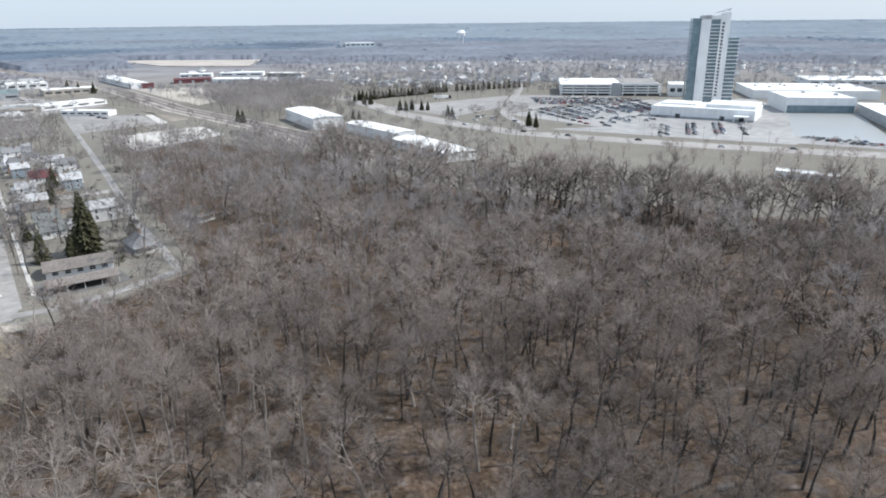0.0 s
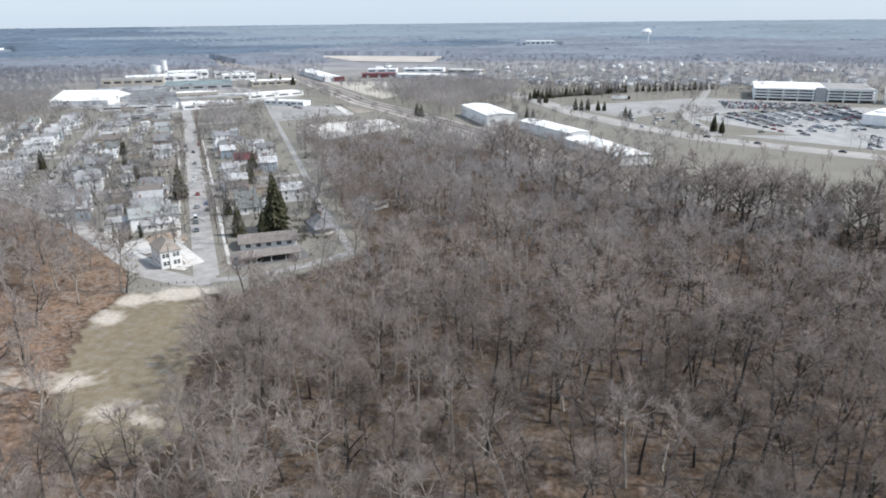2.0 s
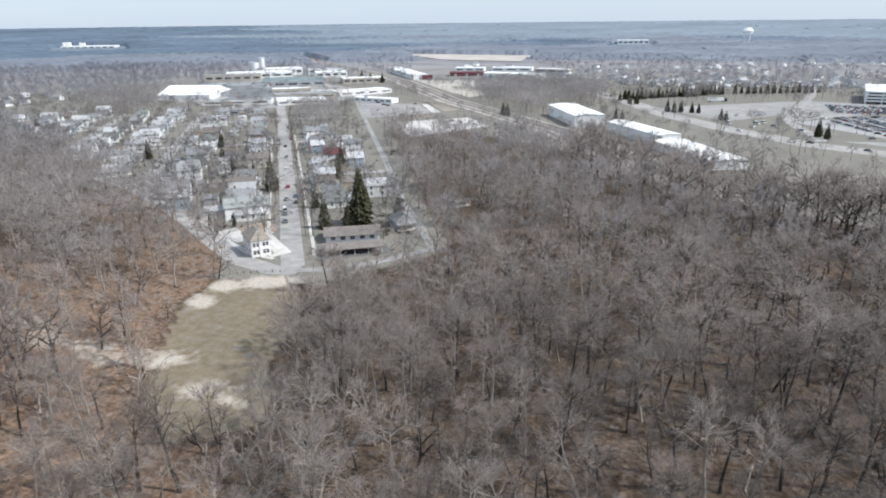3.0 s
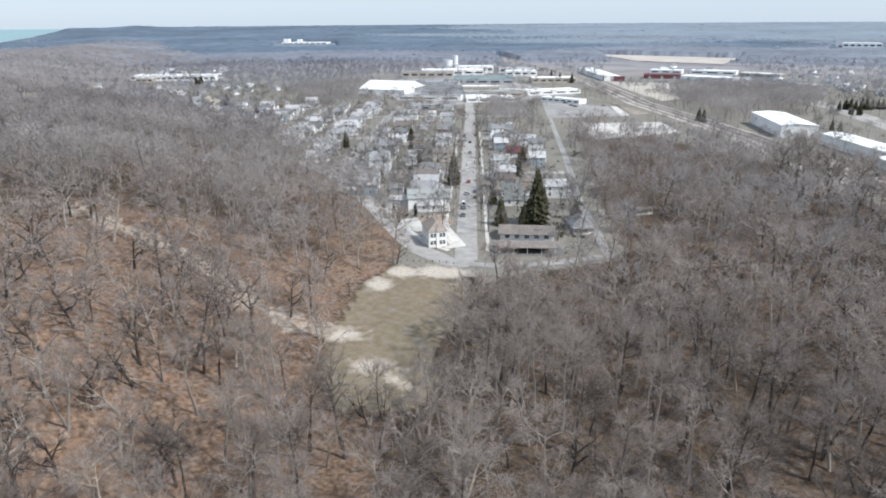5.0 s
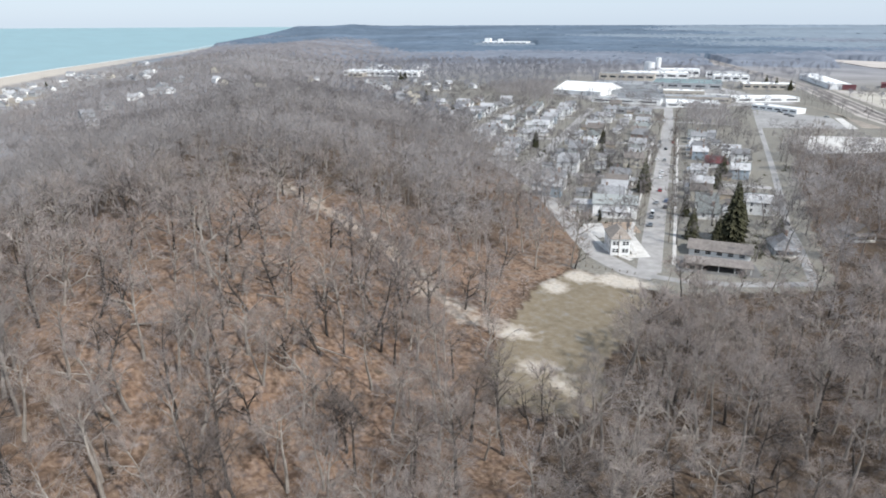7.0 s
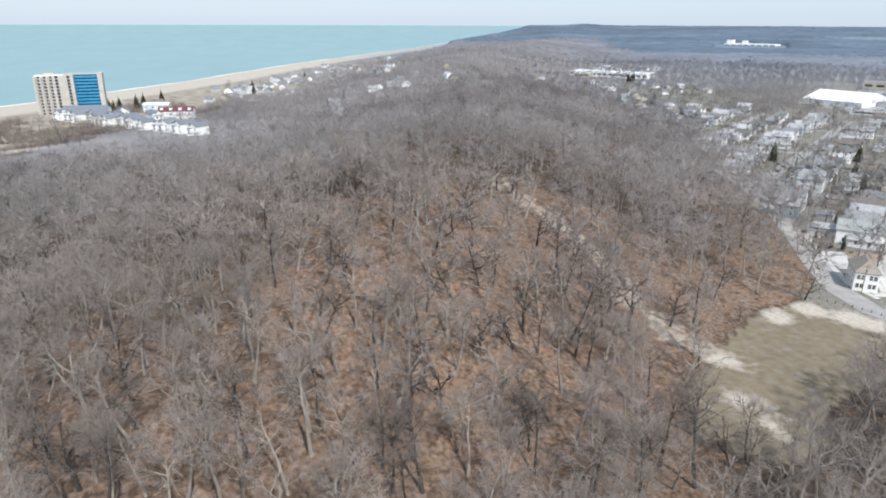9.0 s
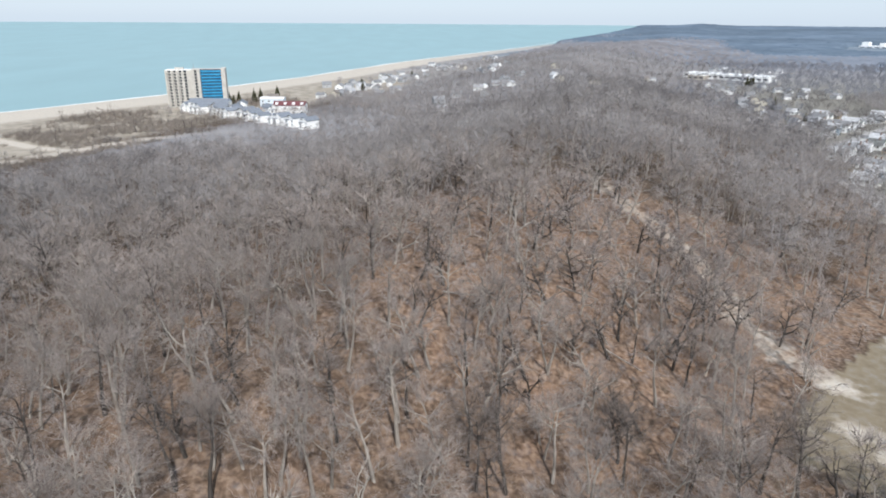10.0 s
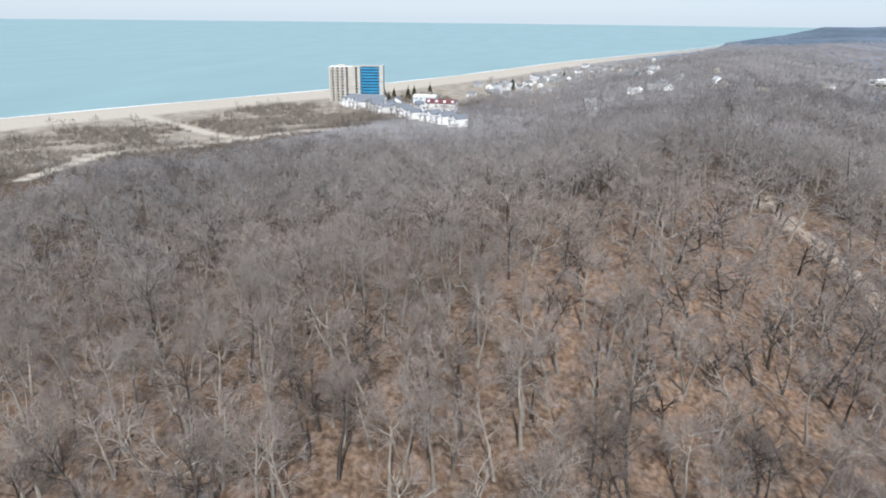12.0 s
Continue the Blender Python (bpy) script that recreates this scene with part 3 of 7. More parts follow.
# ---- houses ----

SIDING = {
    "white": mat("white_siding", (0.78, 0.78, 0.77), (0.86, 0.86, 0.85), 0.5, 0.75, 0.15, 9, rand=0.06, squash=(0.2, 0.2, 3)),
    "cream": mat("cream_siding", (0.50, 0.46, 0.38), (0.60, 0.56, 0.47), 0.5, 0.75, 0.15, 9, rand=0.08, squash=(0.2, 0.2, 3)),
    "grey": mat("grey_siding", (0.33, 0.34, 0.35), (0.44, 0.45, 0.46), 0.5, 0.75, 0.15, 9, rand=0.1, squash=(0.2, 0.2, 3)),
    "blue": mat("blue_grey_siding", (0.27, 0.33, 0.38), (0.36, 0.42, 0.47), 0.5, 0.75, 0.15, 9, rand=0.1, squash=(0.2, 0.2, 3)),
    "brick": mat("brown_brick", (0.22, 0.15, 0.12), (0.32, 0.235, 0.195), 2.0, 0.85, 0.2, 12, rand=0.1),
    "tan": mat("tan_siding", (0.36, 0.30, 0.23), (0.46, 0.39, 0.31), 0.5, 0.75, 0.15, 9, rand=0.1, squash=(0.2, 0.2, 3)),
}
SHINGLE = {
    "grey": mat("grey_shingle", (0.17, 0.172, 0.178), (0.27, 0.272, 0.28), 1.2, 0.9, 0.2, 6, rand=0.2, big=0.15, big_scale=0.2),
    "pale": mat("pale_shingle", (0.35, 0.352, 0.36), (0.48, 0.482, 0.49), 1.2, 0.9, 0.2, 6, rand=0.2, big=0.15, big_scale=0.2),
    "brown": mat("brown_shingle", (0.14, 0.123, 0.112), (0.22, 0.197, 0.18), 1.2, 0.9, 0.2, 6, rand=0.2, big=0.15, big_scale=0.2),
    "blue": mat("blue_grey_shingle", (0.135, 0.15, 0.175), (0.205, 0.225, 0.255), 1.2, 0.9, 0.15, 6, rand=0.1),
    "tan": mat("tan_shingle", (0.24, 0.205, 0.175), (0.34, 0.30, 0.265), 1.2, 0.9, 0.2, 6, big=0.12, big_scale=0.2),
    "red": mat("red_shingle", (0.115, 0.042, 0.046), (0.17, 0.066, 0.07), 1.2, 0.85, 0.15, 6, big=0.15, big_scale=0.2),
    "green": mat("green_shingle", (0.16, 0.175, 0.17), (0.24, 0.255, 0.25), 1.2, 0.9, 0.15, 6, rand=0.15),
}


def gable_roof(w, d, eave, rise, over=0.45, thick=0.22, hip=0.0):
    """A roof with its ridge along y; hip: how far the ridge ends stand back."""
    b = Mesh()
    x, y, r = w / 2 + over, d / 2 + over, eave + rise
    drop = eave - rise * over / (w / 2)
    yr = y - hip
    for z in (0.0, thick):
        a = [(-x, -y, drop + z), (-x, y, drop + z), (0, yr, r + z), (0, -yr, r + z), (x, -y, drop + z), (x, y, drop + z)]
        if z:
            b.face([a[0], a[3], a[2], a[1]][::-1]), b.face([a[4], a[5], a[2], a[3]])
            if hip:
                b.face([a[0], a[4], a[3]]), b.face([a[5], a[1], a[2]])
        else:
            b.face([a[0], a[3], a[2], a[1]]), b.face([a[4], a[5], a[2], a[3]][::-1])
            low = a
    t = Vector((0, 0, thick))
    for i, j in ((0, 1), (4, 5)):
        b.face([low[i], low[j], Vector(low[j]) + t, Vector(low[i]) + t])
    if not hip:
        for e, r_, f in ((0, 3, 4), (1, 2, 5)):
            b.face([low[e], low[r_], Vector(low[r_]) + t, Vector(low[e]) + t])
            b.face([low[r_], low[f], Vector(low[f]) + t, Vector(low[r_]) + t])
    return b


def gable_walls(w, d, eave, rise, hip=0.0):
    b = Mesh()
    b.box(-w / 2, w / 2, -d / 2, d / 2, -0.3, eave)
    if not hip:
        for y in (-d / 2, d / 2):
            tri = [(-w / 2, y, eave), (w / 2, y, eave), (0, y, eave + rise)]
            b.face(tri if y < 0 else tri[::-1])
    return b


def window(width, height):
    """A sash window in one piece, facing -y, standing on its sill line: frame 0, panes 1."""
    b = Mesh()
    f, y0, y1 = 0.12, -0.06, 0.03
    xs = (-width / 2 - f, -width / 2, width / 2, width / 2 + f)
    zs = (-f, 0, height / 2 - 0.05, height / 2 + 0.05, height, height + f)
    for i in range(3):
        for k in range(5):
            b.face([(xs[i], y0, zs[k]), (xs[i + 1], y0, zs[k]), (xs[i + 1], y0, zs[k + 1]), (xs[i], y0, zs[k + 1])], 1 if i == 1 and k in (1, 3) else 0)
    for i in range(3):
        b.face([(xs[i], y1, zs[0]), (xs[i + 1], y1, zs[0]), (xs[i + 1], y0, zs[0]), (xs[i], y0, zs[0])])
        b.face([(xs[i], y0, zs[5]), (xs[i + 1], y0, zs[5]), (xs[i + 1], y1, zs[5]), (xs[i], y1, zs[5])])
    for k in range(5):
        b.face([(xs[0], y1, zs[k]), (xs[0], y0, zs[k]), (xs[0], y0, zs[k + 1]), (xs[0], y1, zs[k + 1])])
        b.face([(xs[3], y0, zs[k]), (xs[3], y1, zs[k]), (xs[3], y1, zs[k + 1]), (xs[3], y0, zs[k + 1])])
    return b


WINDOW_SHARED = window(1.0, 1.5).data("window", [PAINT_WHITE, GLASS])
WIDE_WINDOW_SHARED = window(1.9, 1.4).data("window", [PAINT_WHITE, GLASS])
DOOR_SHARED = Mesh().box(-0.6, 0.6, -0.07, 0.03, 0, 2.2, 0).box(-0.45, 0.45, -0.09, -0.03, 0.05, 2.05, 1).data("door", [PAINT_WHITE, WOODPOLE])
CHIMNEY_SHARED = Mesh().box(-0.4, 0.4, -0.4, 0.4, -1.5, 1.3).box(-0.48, 0.48, -0.48, 0.48, 1.3, 1.45).data("chimney", SIDING["brick"])


def house(w, d, floors, siding, shingle, label, hip=0.0, porch=True, pitch=0.75, chimney=True, ell=False):
    """A frame house, its front to -y, with roof, porch, door, chimney and windows."""
    eave = 0.5 + 2.8 * floors
    rise = w / 2 * pitch
    root = thing("house", Matrix(), label, "house", "houses of the town")
    part("wall", gable_walls(w, d, eave, rise, hip), SIDING[siding], root)
    roof = part("roof", gable_roof(w, d, eave, rise, hip=hip), SHINGLE[shingle], root)
    if chimney:
        part("chimney", CHIMNEY_SHARED, None, roof, m=pose(w * 0.12, d * 0.18, eave + rise))
    if porch:
        b = Mesh().box(-w / 2 + 0.2, w / 2 - 0.2, -d / 2 - 2.2, -d / 2, 0.0, 0.5)
        part("porch", b, CONCRETE, root)
        b = Mesh().face([(-w / 2, -d / 2 - 2.6, 2.9), (w / 2, -d / 2 - 2.6, 2.9), (w / 2, -d / 2, 3.6), (-w / 2, -d / 2, 3.6)])
        b.face([(-w / 2, -d / 2 - 2.6, 2.75), (-w / 2, -d / 2, 2.75), (w / 2, -d / 2, 2.75), (w / 2, -d / 2 - 2.6, 2.75)])
        b.face([(-w / 2, -d / 2 - 2.6, 2.75), (w / 2, -d / 2 - 2.6, 2.75), (w / 2, -d / 2 - 2.6, 2.9), (-w / 2, -d / 2 - 2.6, 2.9)])
        for k in (-1, 1):
            b.face([(k * w / 2, -d / 2 - 2.6, 2.75), (k * w / 2, -d / 2 - 2.6, 2.9), (k * w / 2, -d / 2, 3.6), (k * w / 2, -d / 2, 2.75)])
        part("porch_roof", b, SHINGLE[shingle], root)
        for x in (-w / 2 + 0.4, w / 2 - 0.4):
            part("post", Mesh().box(x - 0.09, x + 0.09, -d / 2 - 2.2, -d / 2 - 2.02, 0.5, 2.75), PAINT_WHITE, root)
    if ell:
        part("wing", gable_walls(w * 0.7, d * 0.4, eave - 2.4, 1.4), SIDING[siding], root, m=pose(w * 0.65, d * 0.2, 0, 0, 0, 90))
        part("wing_roof", gable_roof(w * 0.7, d * 0.4, eave - 2.4, 1.4), SHINGLE[shingle], root, m=pose(w * 0.65, d * 0.2, 0, 0, 0, 90))
    part("door", DOOR_SHARED, None, root, m=pose(w * 0.22, -d / 2, 0.5 if porch else 0.05))
    for k in range(floors):
        z = 1.3 + 2.8 * k
        for x in ((-w * 0.25,) if k == 0 else (-w * 0.25, w * 0.25)):
            part("window", WINDOW_SHARED, None, root, m=pose(x, -d / 2, z))
        for y in (-d * 0.25, d * 0.22):
            part("window", WINDOW_SHARED, None, root, m=pose(-w / 2, y, z, 0, 0, -90))
            part("window", WINDOW_SHARED, None, root, m=pose(w / 2, y, z, 0, 0, 90))
    if floors == 2 and not hip:
        part("window", WINDOW_SHARED, None, root, m=pose(0, -d / 2, eave + 0.3))
    return root


HOUSES = [
    house(8.0, 11, 2, "white", "grey", "white two-storey clapboard house with grey shingle roof"),
    house(8.5, 10, 1, "white", "pale", "small white bungalow with pale weathered roof", ell=True),
    house(7.6, 11, 2, "cream", "brown", "cream two-storey frame house with brown roof"),
    house(9.0, 11, 1, "grey", "grey", "low grey-sided house with grey shingles", hip=3.0),
    house(8.0, 10, 2, "blue", "pale", "blue-grey frame house with pale roof", porch=False),
    house(9.0, 10, 1, "tan", "brown", "tan bungalow with brown shingle roof"),
    house(7.4, 12, 2, "white", "pale", "white gabled house with bleached roof", chimney=False),
    house(8.6, 9, 1, "white", "green", "white cottage with green-grey roof", porch=False),
    house(8.4, 11, 2, "brick", "grey", "brown brick house with grey roof", hip=2.5),
]
RED_HOUSE = house(9.5, 11, 1, "white", "red", "white bungalow with a bright red shingle roof", ell=True)
used = set()
rng = random.Random(5)


def put(ob, x, y, turn, scale=1.0, dz=0.0):
    """The first use moves the thing itself, later ones copy it."""
    m = pose(x, y, ground_z(x, y) + dz, 0, 0, turn) @ Matrix.Diagonal((scale, scale, scale, 1))
    if ob.name in used:
        root = copy_thing(ob, Matrix())
        root.matrix_basis = m
        return root
    used.add(ob.name)
    ob.matrix_basis = m
    return ob


STREET_TURN = math.degrees(math.atan2(ACROSS[1], ACROSS[0]))     # local x along ACROSS, local -y down the street
FACE_RIGHT, FACE_LEFT = STREET_TURN + 90, STREET_TURN - 90       # fronts towards the street from its left and right
put(RED_HOUSE, -232, 372, FACE_LEFT + 180)
HOUSE_SITES = []
for v, face, u0, u1 in ((-20, FACE_RIGHT, 62, 440), (21, FACE_LEFT, 74, 300), (-54, FACE_LEFT, 40, 470), (-99, FACE_RIGHT, 52, 470), (-130, FACE_LEFT, 70, 470),
                        (-172, FACE_RIGHT, 100, 480), (-204, FACE_LEFT, 180, 480), (-240, FACE_RIGHT, 215, 470), (44, FACE_LEFT + 180, 90, 240), (-275, FACE_LEFT, 250, 440)):
    u = u0
    while u < u1:
        x, y = street_point(u + rng.uniform(-2, 2), v + rng.uniform(-2.5, 2.5))
        near_cross = min(abs(u - c) for c in (145, 265, 390)) < 9
        if inside(x, y, TOWN) and not near_cross and math.hypot(x + 232, y - 372) > 16 and rng.random() < 0.9:
            HOUSE_SITES.append((x, y, face + rng.uniform(-3, 3)))
        u += rng.uniform(13.5, 18)
for x, y, face in HOUSE_SITES:
    put(HOUSES[rng.choice((0, 1, 2, 3, 4, 5, 6, 7, 8, 0, 1, 6, 7, 0, 1, 3, 4, 7, 0, 6, 6, 1, 0, 6, 7))], x, y, face, rng.uniform(0.92, 1.12))
FAR_SITES = []
# beyond the school, along the coast and on the dune
for x0, y0, sx, sy, n in ((-800, 520, 90, 60, 16), (-1150, 690, 130, 60, 20), (-860, 5, 50, 25, 8), (-1010, 60, 60, 20, 8), (-1230, 170, 110, 20, 10), (-1500, 320, 120, 25, 8), (-640, 410, 60, 40, 9), (-520, 380, 40, 30, 6)):
    for _ in range(n):
        x, y = x0 + rng.uniform(-sx, sx), y0 + rng.uniform(-sy, sy)
        FAR_SITES.append((x, y))


def far_house(siding, shingle, label):
    root = thing("house", Matrix(), label, "house", "far houses among the trees")
    part("wall", gable_walls(9, 12, 4.5, 3.2), SIDING[siding], root)
    part("roof", gable_roof(9, 12, 4.5, 3.2), SHINGLE[shingle], root)
    part("window", WIDE_WINDOW_SHARED, None, root, m=pose(-1.5, -6, 1.4))
    part("window", WIDE_WINDOW_SHARED, None, root, m=pose(-4.5, 1, 1.4, 0, 0, -90))
    return root


FAR_HOUSES = [far_house("white", "pale", "white house with a pale roof among bare trees"), far_house("grey", "grey", "grey house among bare trees"),
              far_house("white", "grey", "white house with a grey roof among bare trees"), far_house("cream", "brown", "cream house with a brown roof among bare trees")]
PLAIN_SITES = []
for x0, y0, sx, sy, n in ((-60, 960, 130, 60, 28), (90, 990, 90, 50, 22), (-20, 1180, 220, 110, 18), (430, 1230, 200, 90, 14), (560, 1050, 130, 60, 16), (700, 900, 120, 60, 12), (240, 1010, 90, 40, 9), (150, 1380, 260, 60, 8), (600, 1330, 200, 60, 8), (-240, 1010, 50, 60, 6), (-420, 1200, 80, 50, 6)):
    for _ in range(n):
        x, y = x0 + rng.uniform(-sx, sx), y0 + rng.uniform(-sy, sy)
        PLAIN_SITES.append((x, y))

FAR_SITES += [(-907, -37), (-802, -13), (-952, -3), (-745, 13), (-874, 30), (-747, 29), (-1007, 77), (-1028, 91), (-782, -39), (-915, 47), (-1182, 124), (-1185, 149), (-918, 86),
              (-995, 184), (-1053, 203), (-975, 197), (-1055, 225), (-781, 145), (-783, 165), (-719, 140), (-638, 82), (-821, 204), (-908, 275), (-936, 287), (-751, 172), (-746, 114), (-1196, 280), (-1012, 190), (-1030, 215), (-800, 180),
              (-804, -23), (-935, 9), (-824, -6), (-795, 28), (-839, 50), (-1004, 85), (-1069, 113), (-980, 42), (-960, 185), (-938, 196), (-742, 175), (-706, 88), (-790, 154), (-731, 221), (-753, 276),
              (-934, 417), (-945, 434), (-1244, 177), (-1103, 75), (-683, 251), (-706, 219), (-828, 330), (-757, -90), (-814, -16), (-882, 19), (-842, 48), (-932, 30), (-889, -10), (-787, 2), (-1029, 91)]
GAPS = []
for x, y in FAR_SITES:
    d = math.hypot(x, y)
    GAPS += [(x, y), (x - x / d * 10, y - y / d * 10)]
    put(FAR_HOUSES[rng.choice((0, 2, 2, 1, 1, 3))], x, y, rng.uniform(0, 360), rng.uniform(0.75, 1.05))

put(FAR_HOUSES[3], -690, 300, 40)

# the corner house by the bend
corner = thing("house", pose(-161.5, 199.0, 0, 0, 0, 52), "white two-storey corner house with hipped brown-grey roof", "house", "houses of the town")
part("wall", gable_walls(7.4, 13, 6.8, 2.6, hip=3.5), SIDING["white"], corner)
part("roof", gable_roof(7.4, 13, 6.8, 3.0, hip=3.5), SHINGLE["tan"], corner)
for z in (1.2, 4.2):
    for x in (-2.5, -1.2, 1.2, 2.5):
        part("window", WINDOW_SHARED, None, corner, m=pose(x, -6.5, z))
    for y in (-3.5, 0.5, 4):
        part("window", WINDOW_SHARED, None, corner, m=pose(-3.7, y, z, 0, 0, -90))
        part("window", WINDOW_SHARED, None, corner, m=pose(3.7, y, z, 0, 0, 90))
steps = part("ramp", Mesh().box(4.6, 6.4, -6.5, 5.0, 0, 1.1), CONCRETE, corner, "pale concrete access ramp")
for k in range(8):
    part("baluster", Mesh().box(4.6, 4.72, -6.4 + 1.5 * k, -6.28 + 1.5 * k, 1.1, 2.1), PAINT_WHITE, steps)
    part("baluster", Mesh().box(6.28, 6.4, -6.4 + 1.5 * k, -6.28 + 1.5 * k, 1.1, 2.1), PAINT_WHITE, steps)
part("handrail", Mesh().box(4.58, 4.74, -6.5, 5.0, 2.1, 2.2), PAINT_WHITE, steps)
part("handrail", Mesh().box(6.26, 6.42, -6.5, 5.0, 2.1, 2.2), PAINT_WHITE, steps)

# the long white building behind it
HALL_ROOF = mat("grey_green_roof", (0.25, 0.265, 0.255), (0.34, 0.355, 0.345), 0.8, 0.7, big=0.1, big_scale=0.15, squash=(0.3, 3, 1))
hall = thing("hall", pose(-198, 240, 0, 0, 0, STREET_TURN + 5), "long white gabled building with pale grey-green roof", "building")
part("wall", gable_walls(15, 20, 6.2, 2.6), SIDING["white"], hall, m=pose(0, 0, 0, 0, 0, 90))
part("roof", gable_roof(15, 20, 6.2, 2.6), HALL_ROOF, hall, m=pose(0, 0, 0, 0, 0, 90))
for x in (-7, 3, 7):
    part("window", WINDOW_SHARED, None, hall, m=pose(x, -7.5, 1.4))
part("door", DOOR_SHARED, None, hall, m=pose(-2, -7.5, 0))
part("annex", gable_walls(8, 9, 4.2, 1.2), SIDING["grey"], hall, m=pose(-14.4, 2, 0, 0, 0, 90))
part("annex_roof", gable_roof(8, 9, 4.2, 1.2), SHINGLE["pale"], hall, m=pose(-14.4, 2, 0, 0, 0, 90))

# low dark-roofed building across the street
low = thing("building", pose(-135, 228, 0, 0, 0, STREET_TURN - 4), "long low white building with dark brown-grey shingle roof", "building")
part("wall", gable_walls(11, 22, 3.0, 1.6), SIDING["white"], low, m=pose(0, 0, 0, 0, 0, 90))
part("roof", gable_roof(12, 22, 3.0, 1.9, over=0.8), SHINGLE["brown"], low, m=pose(0, 0, 0, 0, 0, 90))
for x in (-8, -4, 0, 4, 8):
    part("window", WIDE_WINDOW_SHARED, None, low, m=pose(x, -5.5, 1.0))
carport = thing("carport", pose(-125.5, 212.5, 0, 0, 0, STREET_TURN - 1), "long low carport with a dark brown-grey roof on posts", "carport")
part("roof", gable_roof(8.5, 22, 2.7, 0.9, over=0.5), SHINGLE["brown"], carport, m=pose(0, 0, 0, 0, 0, 90))
part("back_wall", Mesh().box(-11, 11, 4.0, 4.2, 0, 2.6), SIDING["cream"], carport)
for x in (-10.8, -5.4, 0, 5.4, 10.8):
    part("post", Mesh().box(x - 0.1, x + 0.1, -4.1, -3.9, 0, 2.6), PAINT_WHITE, carport)
put(HOUSES[3], -122, 250, STREET_TURN + 5)
put(HOUSES[5], -114, 292, STREET_TURN + 25)


def garage(siding, shingle, label):
    root = thing("garage", Matrix(), label, "garage", "backyard garages")
    part("wall", gable_walls(5.2, 6.5, 2.6, 1.5), SIDING[siding], root)
    part("roof", gable_roof(5.2, 6.5, 2.6, 1.5, over=0.3), SHINGLE[shingle], root)
    part("door", Mesh().box(-1.9, 1.9, -3.33, -3.2, 0, 2.2), PAINT_WHITE, root)
    return root


GARAGES = [garage("white", "pale", "small white garage with a pale roof"), garage("white", "grey", "small white garage with a grey roof"), garage("grey", "grey", "small grey backyard garage"), garage("tan", "brown", "small tan backyard garage")]
for v in (-37, 33, -66, -115, -142, -188):
    u = 66.0
    while u < 440:
        x, y = street_point(u, v + rng.uniform(-2, 2))
        if inside(x, y, TOWN) and rng.random() < 0.6 and min(abs(u - c) for c in (145, 265, 390)) > 8 and min(math.hypot(x - a, y - c) for a, c, _ in HOUSE_SITES) > 8.5 and math.hypot(x + 232, y - 372) > 14 and math.hypot(x + 200, y - 246) > 18:
            put(rng.choice(GARAGES), x, y, rng.choice((FACE_LEFT, FACE_RIGHT)) + rng.uniform(-4, 4))
        u += rng.uniform(11, 19)



def clear_of(X, Y, spots, r):
    """True where no spot lies within r."""
    ok = np.ones(np.shape(X), bool)
    for x, y in spots:
        ok &= np.hypot(X - x, Y - y) > r
    return ok


# ---- large buildings ----
WALL_TAN = mat("tan_block", (0.40, 0.36, 0.31), (0.50, 0.46, 0.40), 0.3, 0.8, big=0.1, big_scale=0.05)
WALL_GREY = mat("grey_block", (0.33, 0.34, 0.35), (0.45, 0.46, 0.47), 0.3, 0.8, big=0.1, big_scale=0.05)
WALL_RED = mat("red_cladding", (0.145, 0.055, 0.062), (0.20, 0.08, 0.087), 0.3, 0.7, big=0.1, big_scale=0.05)
ROOF_GREY = mat("grey_flat_roof", (0.20, 0.205, 0.21), (0.32, 0.325, 0.33), 0.06, 0.85, big=0.15, big_scale=0.03)
ROOF_DARK = mat("dark_flat_roof", (0.13, 0.135, 0.14), (0.21, 0.215, 0.22), 0.06, 0.85, big=0.15, big_scale=0.03)
ROOF_TEAL = mat("teal_roof", (0.14, 0.19, 0.19), (0.21, 0.27, 0.27), 0.06, 0.7, big=0.15, big_scale=0.03)
CONDO_TAN = mat("beige_concrete", (0.44, 0.412, 0.37), (0.54, 0.51, 0.462), 0.3, 0.8, big=0.08, big_scale=0.1)
BLUE_PANEL = mat("bright_blue_glazing", (0.03, 0.22, 0.42), (0.06, 0.32, 0.53), 0.4, 0.25, spec=0.6)
METAL = mat("grey_metal", (0.35, 0.35, 0.36), (0.5, 0.5, 0.51), 1.0, 0.5, metal=0.6)


def turn_of(a, b):
    return math.degrees(math.atan2(b[1] - a[1], b[0] - a[0]))


